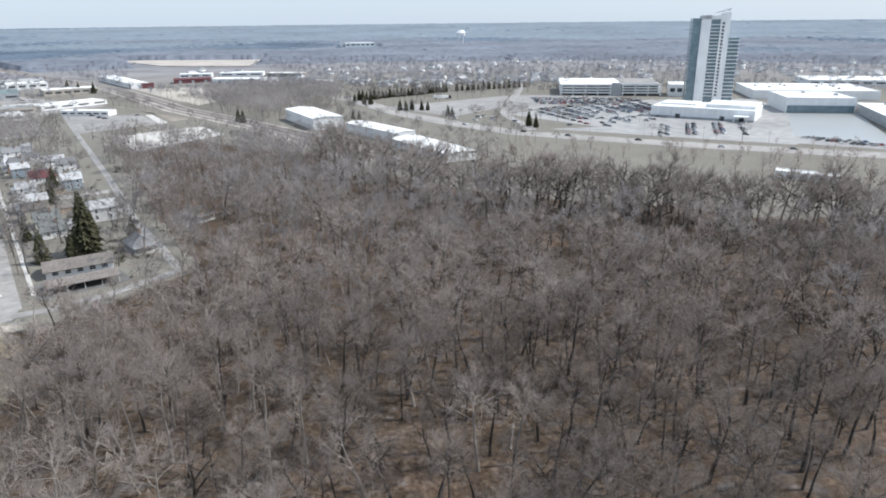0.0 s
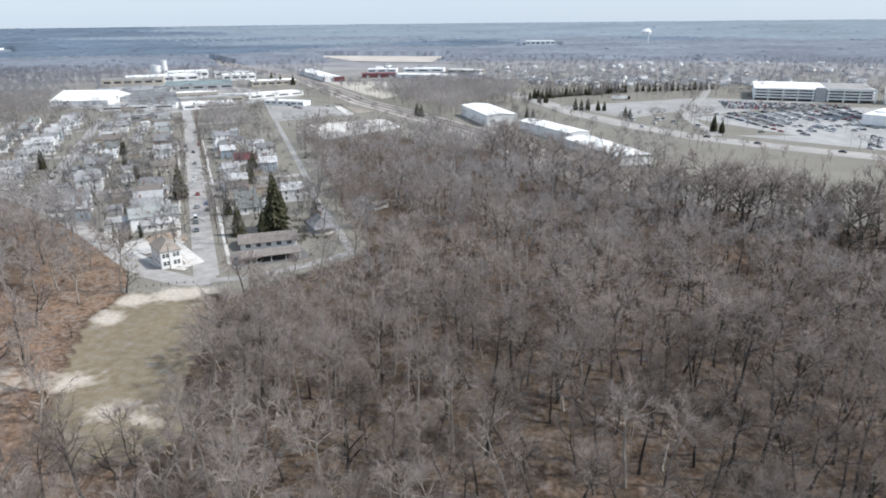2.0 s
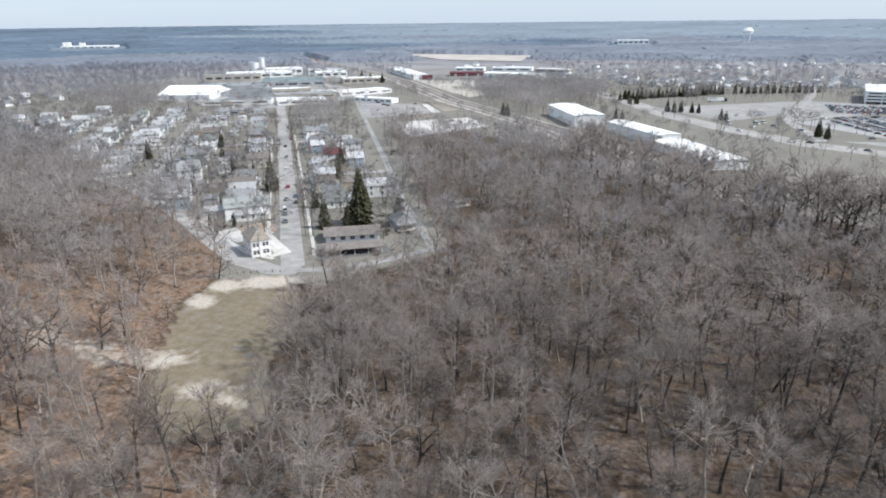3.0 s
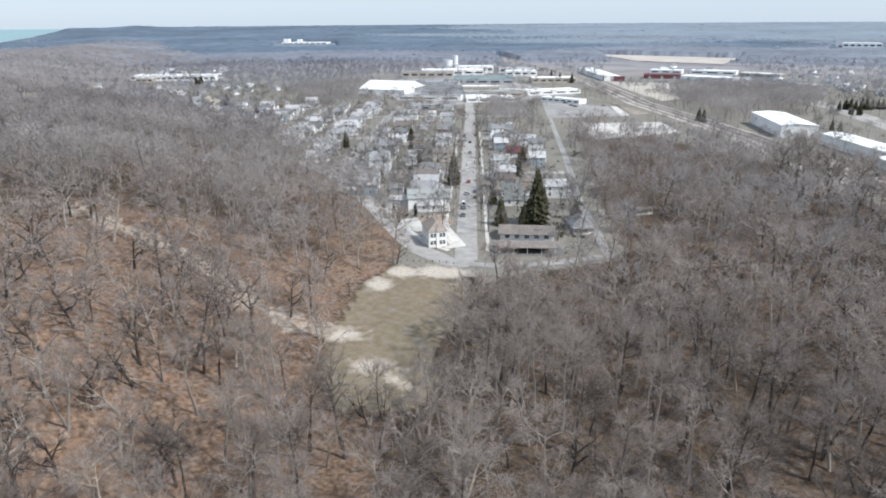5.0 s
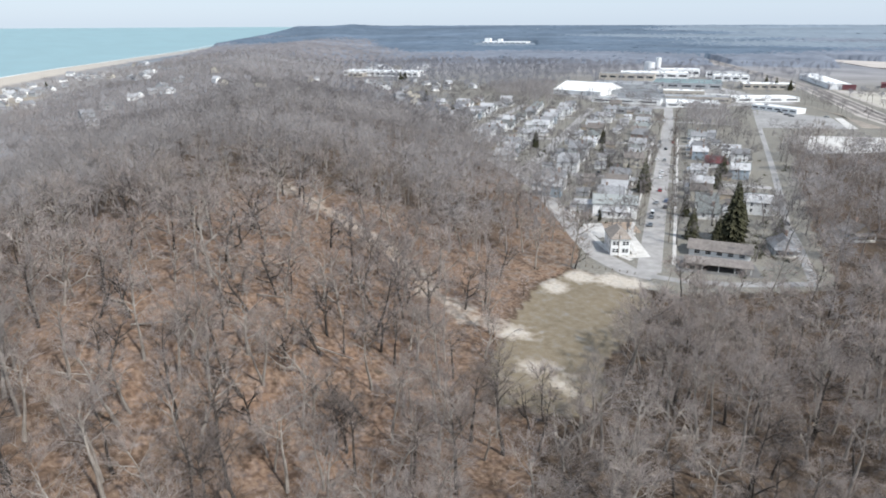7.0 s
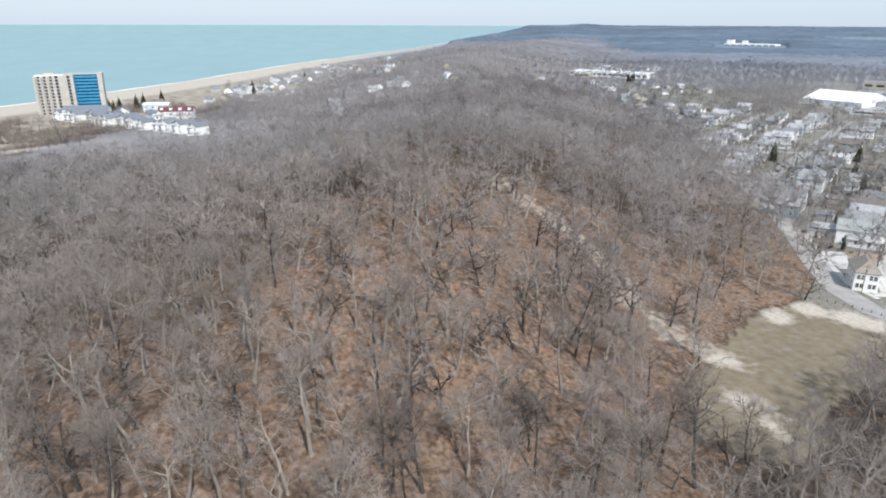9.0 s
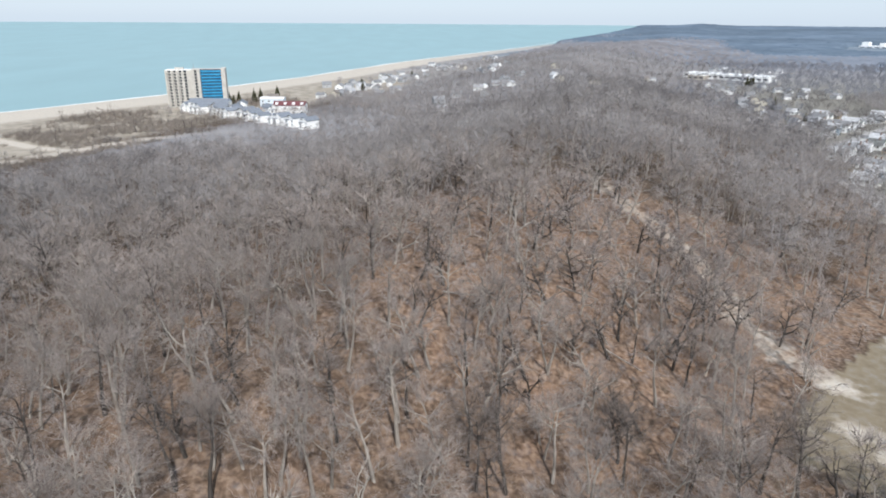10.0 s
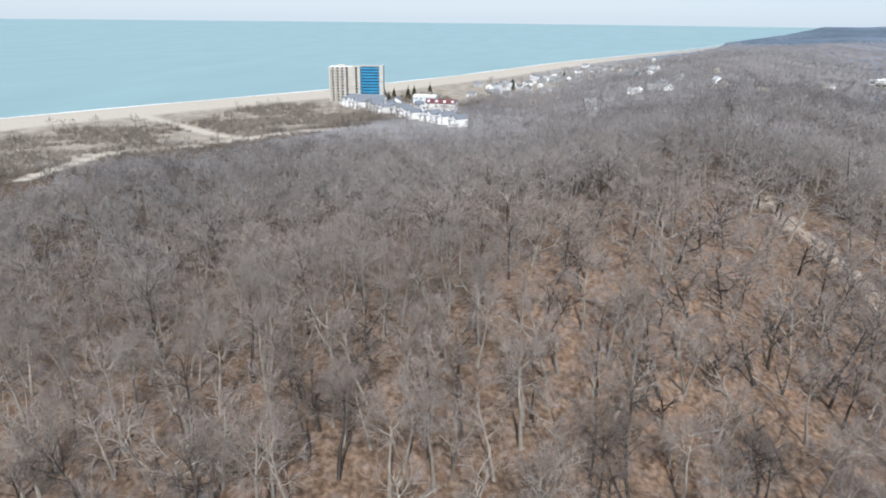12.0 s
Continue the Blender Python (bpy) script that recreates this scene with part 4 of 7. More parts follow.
def flat_building(a, b, depth, height, wall, roof, label, bays=0, units=2, name="building", doors=0):
    """A flat-roofed block: its front runs from a to b, its body lies to the left of that line."""
    w = math.hypot(b[0] - a[0], b[1] - a[1])
    root = thing(name, pose((a[0] + b[0]) / 2, (a[1] + b[1]) / 2, 0, 0, 0, turn_of(a, b)), label, "building")
    part("wall", Mesh().box(-w / 2, w / 2, 0, depth, -0.5, height), wall, root)
    top = Mesh().box(-w / 2 + 0.3, w / 2 - 0.3, 0.3, depth - 0.3, height - 0.1, height + 0.12)
    r = part("roof", top, roof, root)
    rim = Mesh().box(-w / 2 - 0.1, w / 2 + 0.1, -0.1, 0.3, height, height + 0.6).box(-w / 2 - 0.1, w / 2 + 0.1, depth - 0.3, depth + 0.1, height, height + 0.6)
    rim.box(-w / 2 - 0.1, -w / 2 + 0.3, 0.3, depth - 0.3, height, height + 0.6).box(w / 2 - 0.3, w / 2 + 0.1, 0.3, depth - 0.3, height, height + 0.6)
    part("parapet", rim, wall, r)
    g = random.Random(int(w * 10))
    for _ in range(units):
        x, y = g.uniform(-w * 0.4, w * 0.4), g.uniform(depth * 0.25, depth * 0.75)
        part("roof_unit", Mesh().box(x - 1.4, x + 1.4, y - 1.1, y + 1.1, height, height + 1.6).box(x - 0.7, x + 0.7, y - 0.7, y + 0.7, height + 1.6, height + 1.9), METAL, r)
    for i in range(bays):
        x = -w / 2 + w * (i + 0.5) / bays
        part("window", Mesh().box(x - w / bays * 0.33, x + w / bays * 0.33, -0.08, 0.03, height * 0.4, height * 0.72), GLASS, root)
    for i in range(doors):
        x = -w / 2 + w * (i + 0.5) / doors
        part("door", Mesh().box(x - 1.8, x + 1.8, -0.12, 0.03, 0, 3.8), WALL_GREY, root)
    return root


def shed(a, b, depth, eave, rise, wall, roof, label, doors=2, along=True):
    """A long gabled metal shed; front from a to b, body to the left of that line. along: the ridge runs along the front."""
    w = math.hypot(b[0] - a[0], b[1] - a[1])
    root = thing("warehouse", pose((a[0] + b[0]) / 2, (a[1] + b[1]) / 2, 0, 0, 0, turn_of(a, b)), label, "warehouse")
    m = pose(0, depth / 2, 0, 0, 0, 90 if along else 0)
    span, run = (depth, w) if along else (w, depth)
    part("wall", gable_walls(span, run, eave, rise), wall, root, m=m)
    part("roof", gable_roof(span, run, eave, rise, over=0.5), roof, root, m=m)
    for i in range(doors):
        x = -w / 2 + w * (i + 0.5) / doors
        part("door", Mesh().box(x - 2, x + 2, -0.12, 0.05, 0, min(4.2, eave - 0.8)), WALL_GREY, root)
    return root


shed((-107, 551), (-84, 564), 78, 9.5, 1.2, CLAD_WHITE, ROOF_WHITE, "big white metal warehouse with a white roof", 1, along=False)
shed((-34, 484), (-20, 495), 72, 7.5, 1.0, CLAD_WHITE, ROOF_WHITE, "long white metal storage shed beside the tracks", 0, along=False)
shed((3, 412), (22, 424), 74, 5.6, 0.9, CLAD_WHITE, ROOF_WHITE, "low white metal storage shed beside the tracks", 0, along=False)
shed((-612, 606), (-552, 625), 68, 5.5, 8.0, CLAD_WHITE, ROOF_WHITE, "large white plant hall with a white gabled roof", 2)
flat_building((-586, 766), (-512, 815), 75, 7, WALL_GREY, ROOF_TEAL, "long factory hall with a teal-grey roof", 5, 6)
flat_building((-505, 600), (-448, 648), 44, 5, WALL_GREY, ROOF_DARK, "low grey factory shed with flat roof", 0, 5)
flat_building((-440, 602), (-398, 634), 34, 4.5, CLAD_WHITE, ROOF_WHITE, "low white workshop with a white roof", 4, 2)
flat_building((-470, 640), (-415, 682), 30, 6, WALL_TAN, ROOF_GREY, "tan brick workshop with grey roof", 4, 2)
flat_building((-725, 815), (-655, 860), 30, 9, WALL_TAN, ROOF_GREY, "tan factory block with grey roof", 6, 2)
flat_building((-500, 845), (-450, 885), 34, 7, WALL_TAN, ROOF_WHITE, "tan factory block with a pale roof", 6, 2)
flat_building((-640, 700), (-560, 745), 56, 5.5, WALL_GREY, ROOF_GREY, "wide factory hall with a weathered grey roof", 0, 5)
flat_building((-560, 655), (-500, 690), 40, 5, WALL_GREY, ROOF_DARK, "low factory hall with a dark grey roof", 0, 4)
flat_building((-494, 668), (-458, 696), 22, 9, WALL_TAN, ROOF_WHITE, "tan block of the works with a pale roof", 4, 2)
flat_building((-520, 575), (-455, 612), 20, 4.5, CLAD_WHITE, ROOF_GREY, "long low white workshop with a grey roof", 3, 2)
flat_building((-445, 512), (-412, 536), 16, 5, WALL_GREY, ROOF_GREY, "grey workshop with a flat roof beside the houses", 4, 1)
flat_building((-378, 660), (-328, 654), 14, 4.5, CLAD_WHITE, ROOF_WHITE, "long white depot with a flat roof beside the yard", 6, 2)
flat_building((-452, 690), (-425, 715), 16, 5, CLAD_WHITE, ROOF_WHITE, "small white works building with a flat roof", 3, 1)
flat_building((-700, 935), (-655, 975), 24, 12, CLAD_WHITE, ROOF_WHITE, "tall white block of the works beside the silos", 5, 2)
flat_building((-650, 985), (-600, 1020), 24, 8, CLAD_WHITE, ROOF_GREY, "white block of the works with a grey roof", 5, 2)
flat_building((-720, 860), (-640, 925), 40, 9, CLAD_WHITE, ROOF_WHITE, "white factory block with flat roof", 6, 3)
flat_building((-600, 930), (-560, 960), 30, 8, CLAD_WHITE, ROOF_WHITE, "white factory block with flat roof", 4, 2)
flat_building((-420, 700), (-380, 760), 26, 4.5, CLAD_WHITE, ROOF_WHITE, "low white depot beside the yard", 4, 1)
shed((-430, 933), (-411, 948), 187, 7, 1.2, CLAD_WHITE, ROOF_WHITE, "long warehouse with a bleached roof", 1, along=False)
flat_building((-432, 934), (-405, 950), 4, 6.2, WALL_RED, ROOF_WHITE, "red clad end of the long warehouse", 0, 0)
shed((-400, 1010), (-350, 1030), 26, 5.5, 1.4, WALL_RED, SHINGLE["red"], "red-clad warehouse with a dark red roof", 3)
shed((-345, 1015), (-270, 1005), 30, 6, 1.0, CLAD_WHITE, ROOF_WHITE, "white metal warehouse beside the yard", 3)
flat_building((-430, 1110), (-380, 1120), 26, 6, CLAD_WHITE, ROOF_WHITE, "white trade shed with flat roof", 3, 1)
flat_building((-370, 1130), (-300, 1140), 30, 6, CLAD_WHITE, ROOF_WHITE, "white trade shed with flat roof", 3, 1)
flat_building((-290, 1120), (-230, 1110), 26, 6, WALL_TAN, ROOF_WHITE, "tan trade shed with pale roof", 3, 1)
flat_building((-1040, 530), (-935, 612), 40, 8, CLAD_WHITE, ROOF_WHITE, "long white school building with flat roofs", 14, 5)
flat_building((-1005, 520), (-985, 536), 20, 6.5, WALL_TAN, ROOF_WHITE, "low tan school wing", 3, 1)
flat_building((-200, 965), (-150, 965), 24, 5, CLAD_WHITE, ROOF_WHITE, "long low white building", 5, 1)
plant = flat_building((-2173, 1739), (-2020, 1835), 60, 11, CLAD_WHITE, ROOF_WHITE, "far white power works with square stacks", 8, 2)
part("stack", Mesh().box(-84, -62, 4, 28, 11, 24), CLAD_WHITE, plant)
part("stack", Mesh().box(-30, -14, 8, 26, 11, 22), CLAD_WHITE, plant)
flat_building((-330, 2380), (-230, 2400), 60, 14, CLAD_WHITE, ROOF_WHITE, "far white works among the woods", 6, 1)


def silo(x, y, r, h):
    root = thing("silo", pose(x, y, 0), "tall white concrete silo", "silo", "silos of the works")
    part("drum", Mesh().tube((0, 0, -0.3), (0, 0, h), r, r, 20, cap=True), CLAD_WHITE, root)
    part("cap", Mesh().tube((0, 0, h), (0, 0, h + 1.2), r * 0.9, r * 0.3, 20, cap=True), METAL, root)
    part("ladder", Mesh().box(r, r + 0.3, -0.3, 0.3, 0, h), METAL, root)


silo(-768, 1016, 5, 25), silo(-745, 965, 7, 20), silo(-757, 975, 7, 20)

wt = thing("water_tower", pose(65, 2250, 0), "far pale water tower on legs", "water tower")
part("tank", Mesh().tube((0, 0, 38), (0, 0, 46), 14, 16, 16, cap=True).tube((0, 0, 46), (0, 0, 54), 16, 8, 16, cap=True), CLAD_WHITE, wt)
for k in range(4):
    a = math.pi / 4 + k * math.pi / 2
    part("leg", Mesh().tube((11 * math.cos(a), 11 * math.sin(a), -0.5), (11 * math.cos(a), 11 * math.sin(a), 39), 1.0, 1.0, 6), CLAD_WHITE, wt)

# ---- casino: podium, tower, parking deck, pavilion ----
A, B = (194, 614), (268, 567)
podium = thing("casino_podium", pose((A[0] + B[0]) / 2, (A[1] + B[1]) / 2, 0, 0, 0, turn_of(A, B)), "low white casino podium with stepped flat roofs", "building")
part("wall", Mesh().box(-44, 44, 0, 46, -0.4, 9.5), CLAD_WHITE, podium)
r = part("roof", Mesh().box(-43.5, 43.5, 0.5, 45.5, 9.4, 9.8), ROOF_WHITE, podium)
part("roof_block", Mesh().box(2, 43, 8, 44, 9.8, 12.8), CLAD_WHITE, r)
part("roof_block", Mesh().box(-40, -8, 16, 40, 9.8, 11.2), CLAD_WHITE, r)
part("base_band", Mesh().box(-44.1, 44.1, -0.1, 0.1, 0, 1.6), WALL_GREY, podium)
for x in (-20, 18, 34):
    part("door", Mesh().box(x - 2, x + 2, -0.15, 0.1, 0, 3.6), GLASS, podium)
canopy = part("canopy", Mesh().box(28, 40, -9, 0, 4.6, 5.4), CLAD_WHITE, podium)
for x in (29, 39):
    part("post", Mesh().box(x - 0.4, x + 0.4, -8.6, -7.8, 0, 4.6), CLAD_WHITE, canopy)

TOP = 88.0
tower = thing("hotel_tower", pose(249, 664, 0, 0, 0, -14), "white and blue-glass hotel tower with a winged roof fin", "hotel")
part("core", Mesh().box(1.2, 25, 2, 28, 0, TOP - 4), BLUE_GLASS, tower)
part("glass_side", Mesh().box(-6.5, 1.2, 2.5, 26, 0, TOP - 3), BLUE_GLASS, tower, "blue-green curtain wall")
part("white_wall", Mesh().box(1.2, 10, 0, 3.0, 0, TOP), CLAD_WHITE, tower, "broad white wall panel")
dotted = part("white_wall", Mesh().box(18.5, 27, -0.5, 3.0, 0, TOP + 2), CLAD_WHITE, tower, "white wall with a column of small windows")
part("crown", Mesh().box(1.2, 27, 0, 20, TOP - 4, TOP - 0.5), CLAD_WHITE, tower)
FLOORS = 22
for k in range(FLOORS):
    z = 12 + k * (TOP - 18) / FLOORS
    part("floor_band", Mesh().box(10, 18.5, 0.6, 2.2, z, z + 0.7), CLAD_WHITE, tower)
    part("window", Mesh().box(20.0, 22.0, -0.7, -0.4, z + 0.6, z + 2.4), GLASS, dotted)
    part("floor_band", Mesh().box(-6.6, -6.4, 2.5, 26, z, z + 0.35), WALL_GREY, tower)
wing = part("wing", Mesh().box(27, 39, 14, 40, 0, 67), BLUE_GLASS, tower, "lower glass wing")
for k in range(16):
    z = 10 + k * 3.6
    part("floor_band", Mesh().box(27, 39.3, 13.6, 14, z, z + 0.8), CLAD_WHITE, wing)
fin = Mesh()
fin.face([(10, 2, TOP + 1), (27, 2, TOP + 4), (27, 2, TOP + 6.5), (17, 2, TOP + 3.2)][::-1])
fin.face([(10, 5, TOP + 1), (27, 5, TOP + 4), (27, 5, TOP + 6.5), (17, 5, TOP + 3.2)])
fin.face([(17, 2, TOP + 3.2), (27, 2, TOP + 6.5), (27, 5, TOP + 6.5), (17, 5, TOP + 3.2)])
fin.face([(10, 2, TOP + 1), (10, 5, TOP + 1), (27, 5, TOP + 4), (27, 2, TOP + 4)])
fin.face([(10, 2, TOP + 1), (17, 2, TOP + 3.2), (17, 5, TOP + 3.2), (10, 5, TOP + 1)])
fin.face([(27, 2, TOP + 4), (27, 5, TOP + 4), (27, 5, TOP + 6.5), (27, 2, TOP + 6.5)])
fin.box(25, 26, 3, 4, TOP - 0.5, TOP + 4)
part("roof_fin", fin, CLAD_WHITE, tower)

deck = thing("parking_deck", pose(198, 786, 0, 0, 0, turn_of((141, 795), (255, 778))), "white concrete four-level parking deck", "parking deck")
part("back_wall", Mesh().box(-57, 57, 84, 86, 0, 12), WALL_GREY, deck)
# solid dark block in place of the shade between the levels
part("core", Mesh().box(-55, 55, 6, 84, 0, 11), GLASS, deck, "dark block standing in for the shaded interior")
for k in range(4):
    part("slab", Mesh().box(-58, 58, 0, 86, 2.6 + 3 * k, 3.9 + 3 * k), CLAD_WHITE, deck)
for k in range(9):
    x = -57 + k * 114 / 8
    part("column", Mesh().box(x - 0.7, x + 0.7, -0.2, 1.0, 0, 12.5), CLAD_WHITE, deck)
part("stair_tower", Mesh().box(2, 12, -1.5, 6, 0, 14.5), WALL_GREY, deck)
part("roof", Mesh().box(-57, 0, 1, 85, 12.95, 13.1), ROOF_WHITE, deck)
part("top_deck", Mesh().box(13, 57, 0.6, 85, 12.95, 13.05), LANE, deck, "open grey top level")
part("rail", Mesh().box(13, 58, 0, 0.5, 13.0, 13.9), CLAD_WHITE, deck)
flat_building((262, 772), (300, 762), 40, 13, CLAD_WHITE, ROOF_WHITE, "white service building with tall pale fins", 5, 2)
flat_building((325, 627), (384, 616), 62, 13.5, CLAD_WHITE, ROOF_WHITE, "white pavilion on the basin with a bleached roof", 0, 3)
# dark glass band takes the place of the shaded recess at the waterside
part("glazing", Mesh().box(-29, 29, -0.5, 0, 0.3, 6.8), BLUE_GLASS, [o for o in scene.objects if o.get("label") == "white pavilion on the basin with a bleached roof"][0], "dark glass waterside band standing in for a shaded recess")
flat_building((392, 632), (345, 488), 42, 8, WALL_GREY, ROOF_WHITE, "long grey-walled hall along the basin with a bleached roof", 0, 6)
flat_building((188, 364), (214, 346), 8, 3.4, CLAD_WHITE, ROOF_WHITE, "long low white shed at the edge of the wood", 0, 0)
flat_building((345, 740), (470, 715), 90, 9, CLAD_WHITE, ROOF_WHITE, "wide white casino hall with a bleached roof", 0, 8)
flat_building((480, 880), (600, 850), 70, 7, CLAD_WHITE, ROOF_WHITE, "long white shopping building", 8, 4)
flat_building((520, 720), (590, 690), 50, 7, WALL_GREY, ROOF_WHITE, "grey commercial building with a pale roof", 8, 3)

# ---- lakeside tower and row houses ----
condo = thing("apartment_tower", pose(-700, -165, 0.5, 0, 0, 96), "beige twelve-storey lakeside apartment tower with bright blue glazing", "apartment tower")
HC = 37.5
part("slab", Mesh().box(-21, 4, 0, 17, -1, HC - 1), CONDO_TAN, condo)
part("stair_core", Mesh().box(4, 12, -2, 15, -1, HC), CONDO_TAN, condo)
part("slab", Mesh().box(12, 32, 3, 20, -1, HC - 0.5), CONDO_TAN, condo)
part("end_wall", Mesh().box(32, 36, 1, 21, -1, HC + 0.5), CONDO_TAN, condo)
part("roof", Mesh().box(-20.5, 3.5, 0.5, 16.5, HC - 1.1, HC - 0.7), ROOF_WHITE, condo)
part("penthouse", Mesh().box(-12, -4, 5, 12, HC - 0.7, HC + 1.2), CONDO_TAN, condo)
part("mast", Mesh().tube((6, 6, HC), (6, 6, HC + 6), 0.25, 0.12, 6, cap=True), METAL, condo)
for k in range(12):
    z = 1.4 + k * 2.98
    part("balcony_band", Mesh().box(12.2, 32, 1.4, 3.0, z, z + 1.85), BLUE_PANEL, condo, "bright blue glazed balcony front")
    # dark panel for the shade in each balcony opening
    part("balcony_slab", Mesh().box(12.2, 32, 2.4, 3.0, z + 1.85, z + 2.98), GLASS, condo, "dark panel standing in for the shaded balcony opening")
    for x in (-17.5, -12.5, -7.5):
        part("window", Mesh().box(x - 0.3, x + 1.9, -0.12, 0.05, z + 0.2, z + 2.0), GLASS, condo)
        part("balcony", Mesh().box(x - 2.0, x + 0.2, -1.3, 0, z - 0.1, z + 1.0), CONDO_TAN, condo)
    for x in (-2.0, 8):
        part("window", Mesh().box(x - 1.2, x + 1.2, -2.12 if x > 4 else -0.12, 0.05, z, z + 2.3), GLASS, condo)


def row_house(label):
    root = thing("row_house", Matrix(), label, "row house", "lakeside row houses")
    part("wall", gable_walls(9, 13, 7, 2.6), SIDING["white"], root)
    part("roof", gable_roof(9, 13, 7, 2.6), SHINGLE["blue"], root)
    part("bay", Mesh().box(-3.8, 0.5, -8.6, -6.5, -0.2, 5.5), SIDING["white"], root)
    part("bay_roof", Mesh().box(-4.0, 0.7, -8.8, -6.5, 5.5, 5.8), SHINGLE["blue"], root)
    for x, z in ((2.6, 1.2), (2.6, 4.2), (-1.6, 7.1)):
        part("window", WINDOW_SHARED, None, root, m=pose(x, -6.5, z))
    for z in (1.2, 3.6):
        part("window", WIDE_WINDOW_SHARED, None, root, m=pose(-1.6, -8.6, z))
    return root


ROW = row_house("white gabled row house with a blue-grey roof")
RN = 13
for i in range(RN):
    k = i / (RN - 1)
    put(ROW, -676 + 116 * k + 2.5 * math.sin(i * 1.7), -160 + 120 * k + 2.5 * math.sin(i * 2.3), 45 + 7 * math.sin(i * 2.1), 1.0 + 0.1 * math.sin(i * 1.3))
for i, (x, y) in enumerate(((-655, -128), (-640, -112), (-672, -110), (-640, -80))):
    put(ROW, x, y, 45 + 25 * i, 1.1)
red = thing("row_house", pose(-653, -62, 0, 0, 0, 82), "white apartment row with a dark red roof and dormers", "row house")
part("wall", gable_walls(13, 30, 8, 3.4), SIDING["white"], red, m=pose(0, 0, 0, 0, 0, 90))
rr = part("roof", gable_roof(13, 30, 8, 3.4), SHINGLE["red"], red, m=pose(0, 0, 0, 0, 0, 90))
for x in (-12, -4, 4, 12):
    part("window", WIDE_WINDOW_SHARED, None, red, m=pose(x, -6.5, 1.2))
    part("window", WIDE_WINDOW_SHARED, None, red, m=pose(x, -6.5, 4.6))
    part("dormer", Mesh().box(x - 1.2, x + 1.2, -5.5, -2, 8.6, 10.6), SIDING["white"], red)

block = thing("apartment_block", pose(-672, -140, 0, 0, 0, 82), "white three-storey lakeside apartment block with grey-blue roof", "apartment block")
part("wall", gable_walls(13, 38, 9.5, 3.0), SIDING["white"], block, m=pose(0, 0, 0, 0, 0, 90))
part("roof", gable_roof(13, 38, 9.5, 3.0), SHINGLE["blue"], block, m=pose(0, 0, 0, 0, 0, 90))
for x in (-15, -9, -3, 3, 9, 15):
    for z in (1.2, 4.2, 7.2):
        part("window", WIDE_WINDOW_SHARED, None, block, m=pose(x, -6.5, z))
lodge = thing("lodge", pose(-712, -85, 0, 0, 0, 82), "pale blue two-storey lakeside lodge with a white roof", "building")
part("wall", gable_walls(12, 24, 7.5, 1.6), mat("pale_blue_siding", (0.55, 0.62, 0.68), (0.63, 0.70, 0.76), 0.5, 0.75, squash=(0.2, 0.2, 3)), lodge, m=pose(0, 0, 0, 0, 0, 90))
part("roof", gable_roof(12, 24, 7.5, 1.6), ROOF_WHITE, lodge, m=pose(0, 0, 0, 0, 0, 90))
for x in (-9, -3, 3, 9):
    part("window", WIDE_WINDOW_SHARED, None, lodge, m=pose(x, -6, 1.2))
    part("window", WIDE_WINDOW_SHARED, None, lodge, m=pose(x, -6, 4.6))
flat_building((-640, -103), (-638, -82), 18, 4.5, WALL_TAN, mat("brown_flat_roof", (0.27, 0.185, 0.15), (0.36, 0.26, 0.21), 0.2, 0.9, big=0.1, big_scale=0.1), "low tan building with a reddish-brown flat roof", 3, 1)

# ---- cars ----


def car(colour, name, label, long=4.6, tall=1.5, van=False):
    paint = mat(name + "_paint", tuple(c * 0.92 for c in colour), colour, 0.6, 0.3, spec=0.5)
    root = thing("car", Matrix(), label, "car", "parked cars")
    h, w = long / 2, 0.92
    b = Mesh()
    side = [(-h, 0.3), (h, 0.3), (h, 0.72), (h - 0.25, 0.88), (h * 0.42, 0.98), (-h * 0.75, 1.0), (-h, 0.85)]
    k = len(b.v)
    n = len(side)
    b.v.extend((x, -w, z) for x, z in side)
    b.v.extend((x, w, z) for x, z in side)
    b.f.append(tuple(range(n)))
    b.f.append(tuple(reversed(range(n, 2 * n))))
    for i in range(n):
        j = (i + 1) % n
        b.f.append((i, n + i, n + j, j))
    b.m.extend([0] * (n + 2))
    c = Mesh()
    f0, f1, r0, r1 = (h * 0.42, h * 0.12, -h * 0.75, -h * 0.5) if not van else (h * 0.6, h * 0.4, -h * 0.97, -h * 0.92)
    lo, hi = 0.97, tall
    wl, wh = 0.86, 0.7
    b.box(r1 - 0.04, f1 + 0.04, -wh - 0.03, wh + 0.03, hi - 0.03, hi + 0.05)
    part("body", b, paint, root)
    c.face([(f0, -wl, lo), (f0, wl, lo), (f1, wh, hi), (f1, -wh, hi)]), c.face([(r0, wl, lo), (r0, -wl, lo), (r1, -wh, hi), (r1, wh, hi)])
    c.face([(r0, -wl, lo), (f0, -wl, lo), (f1, -wh, hi), (r1, -wh, hi)]), c.face([(f0, wl, lo), (r0, wl, lo), (r1, wh, hi), (f1, wh, hi)])
    part("glazing", c, GLASS, root)
    for x in (-h * 0.6, h * 0.62):
        for y in (-w, w):
            part("wheel", WHEEL, None, root, m=pose(x, y, 0.33))
    return root


WHEEL = Mesh().tube((0, -0.1, 0), (0, 0.1, 0), 0.33, 0.33, 8, cap=True).data("wheel", RUBBER)
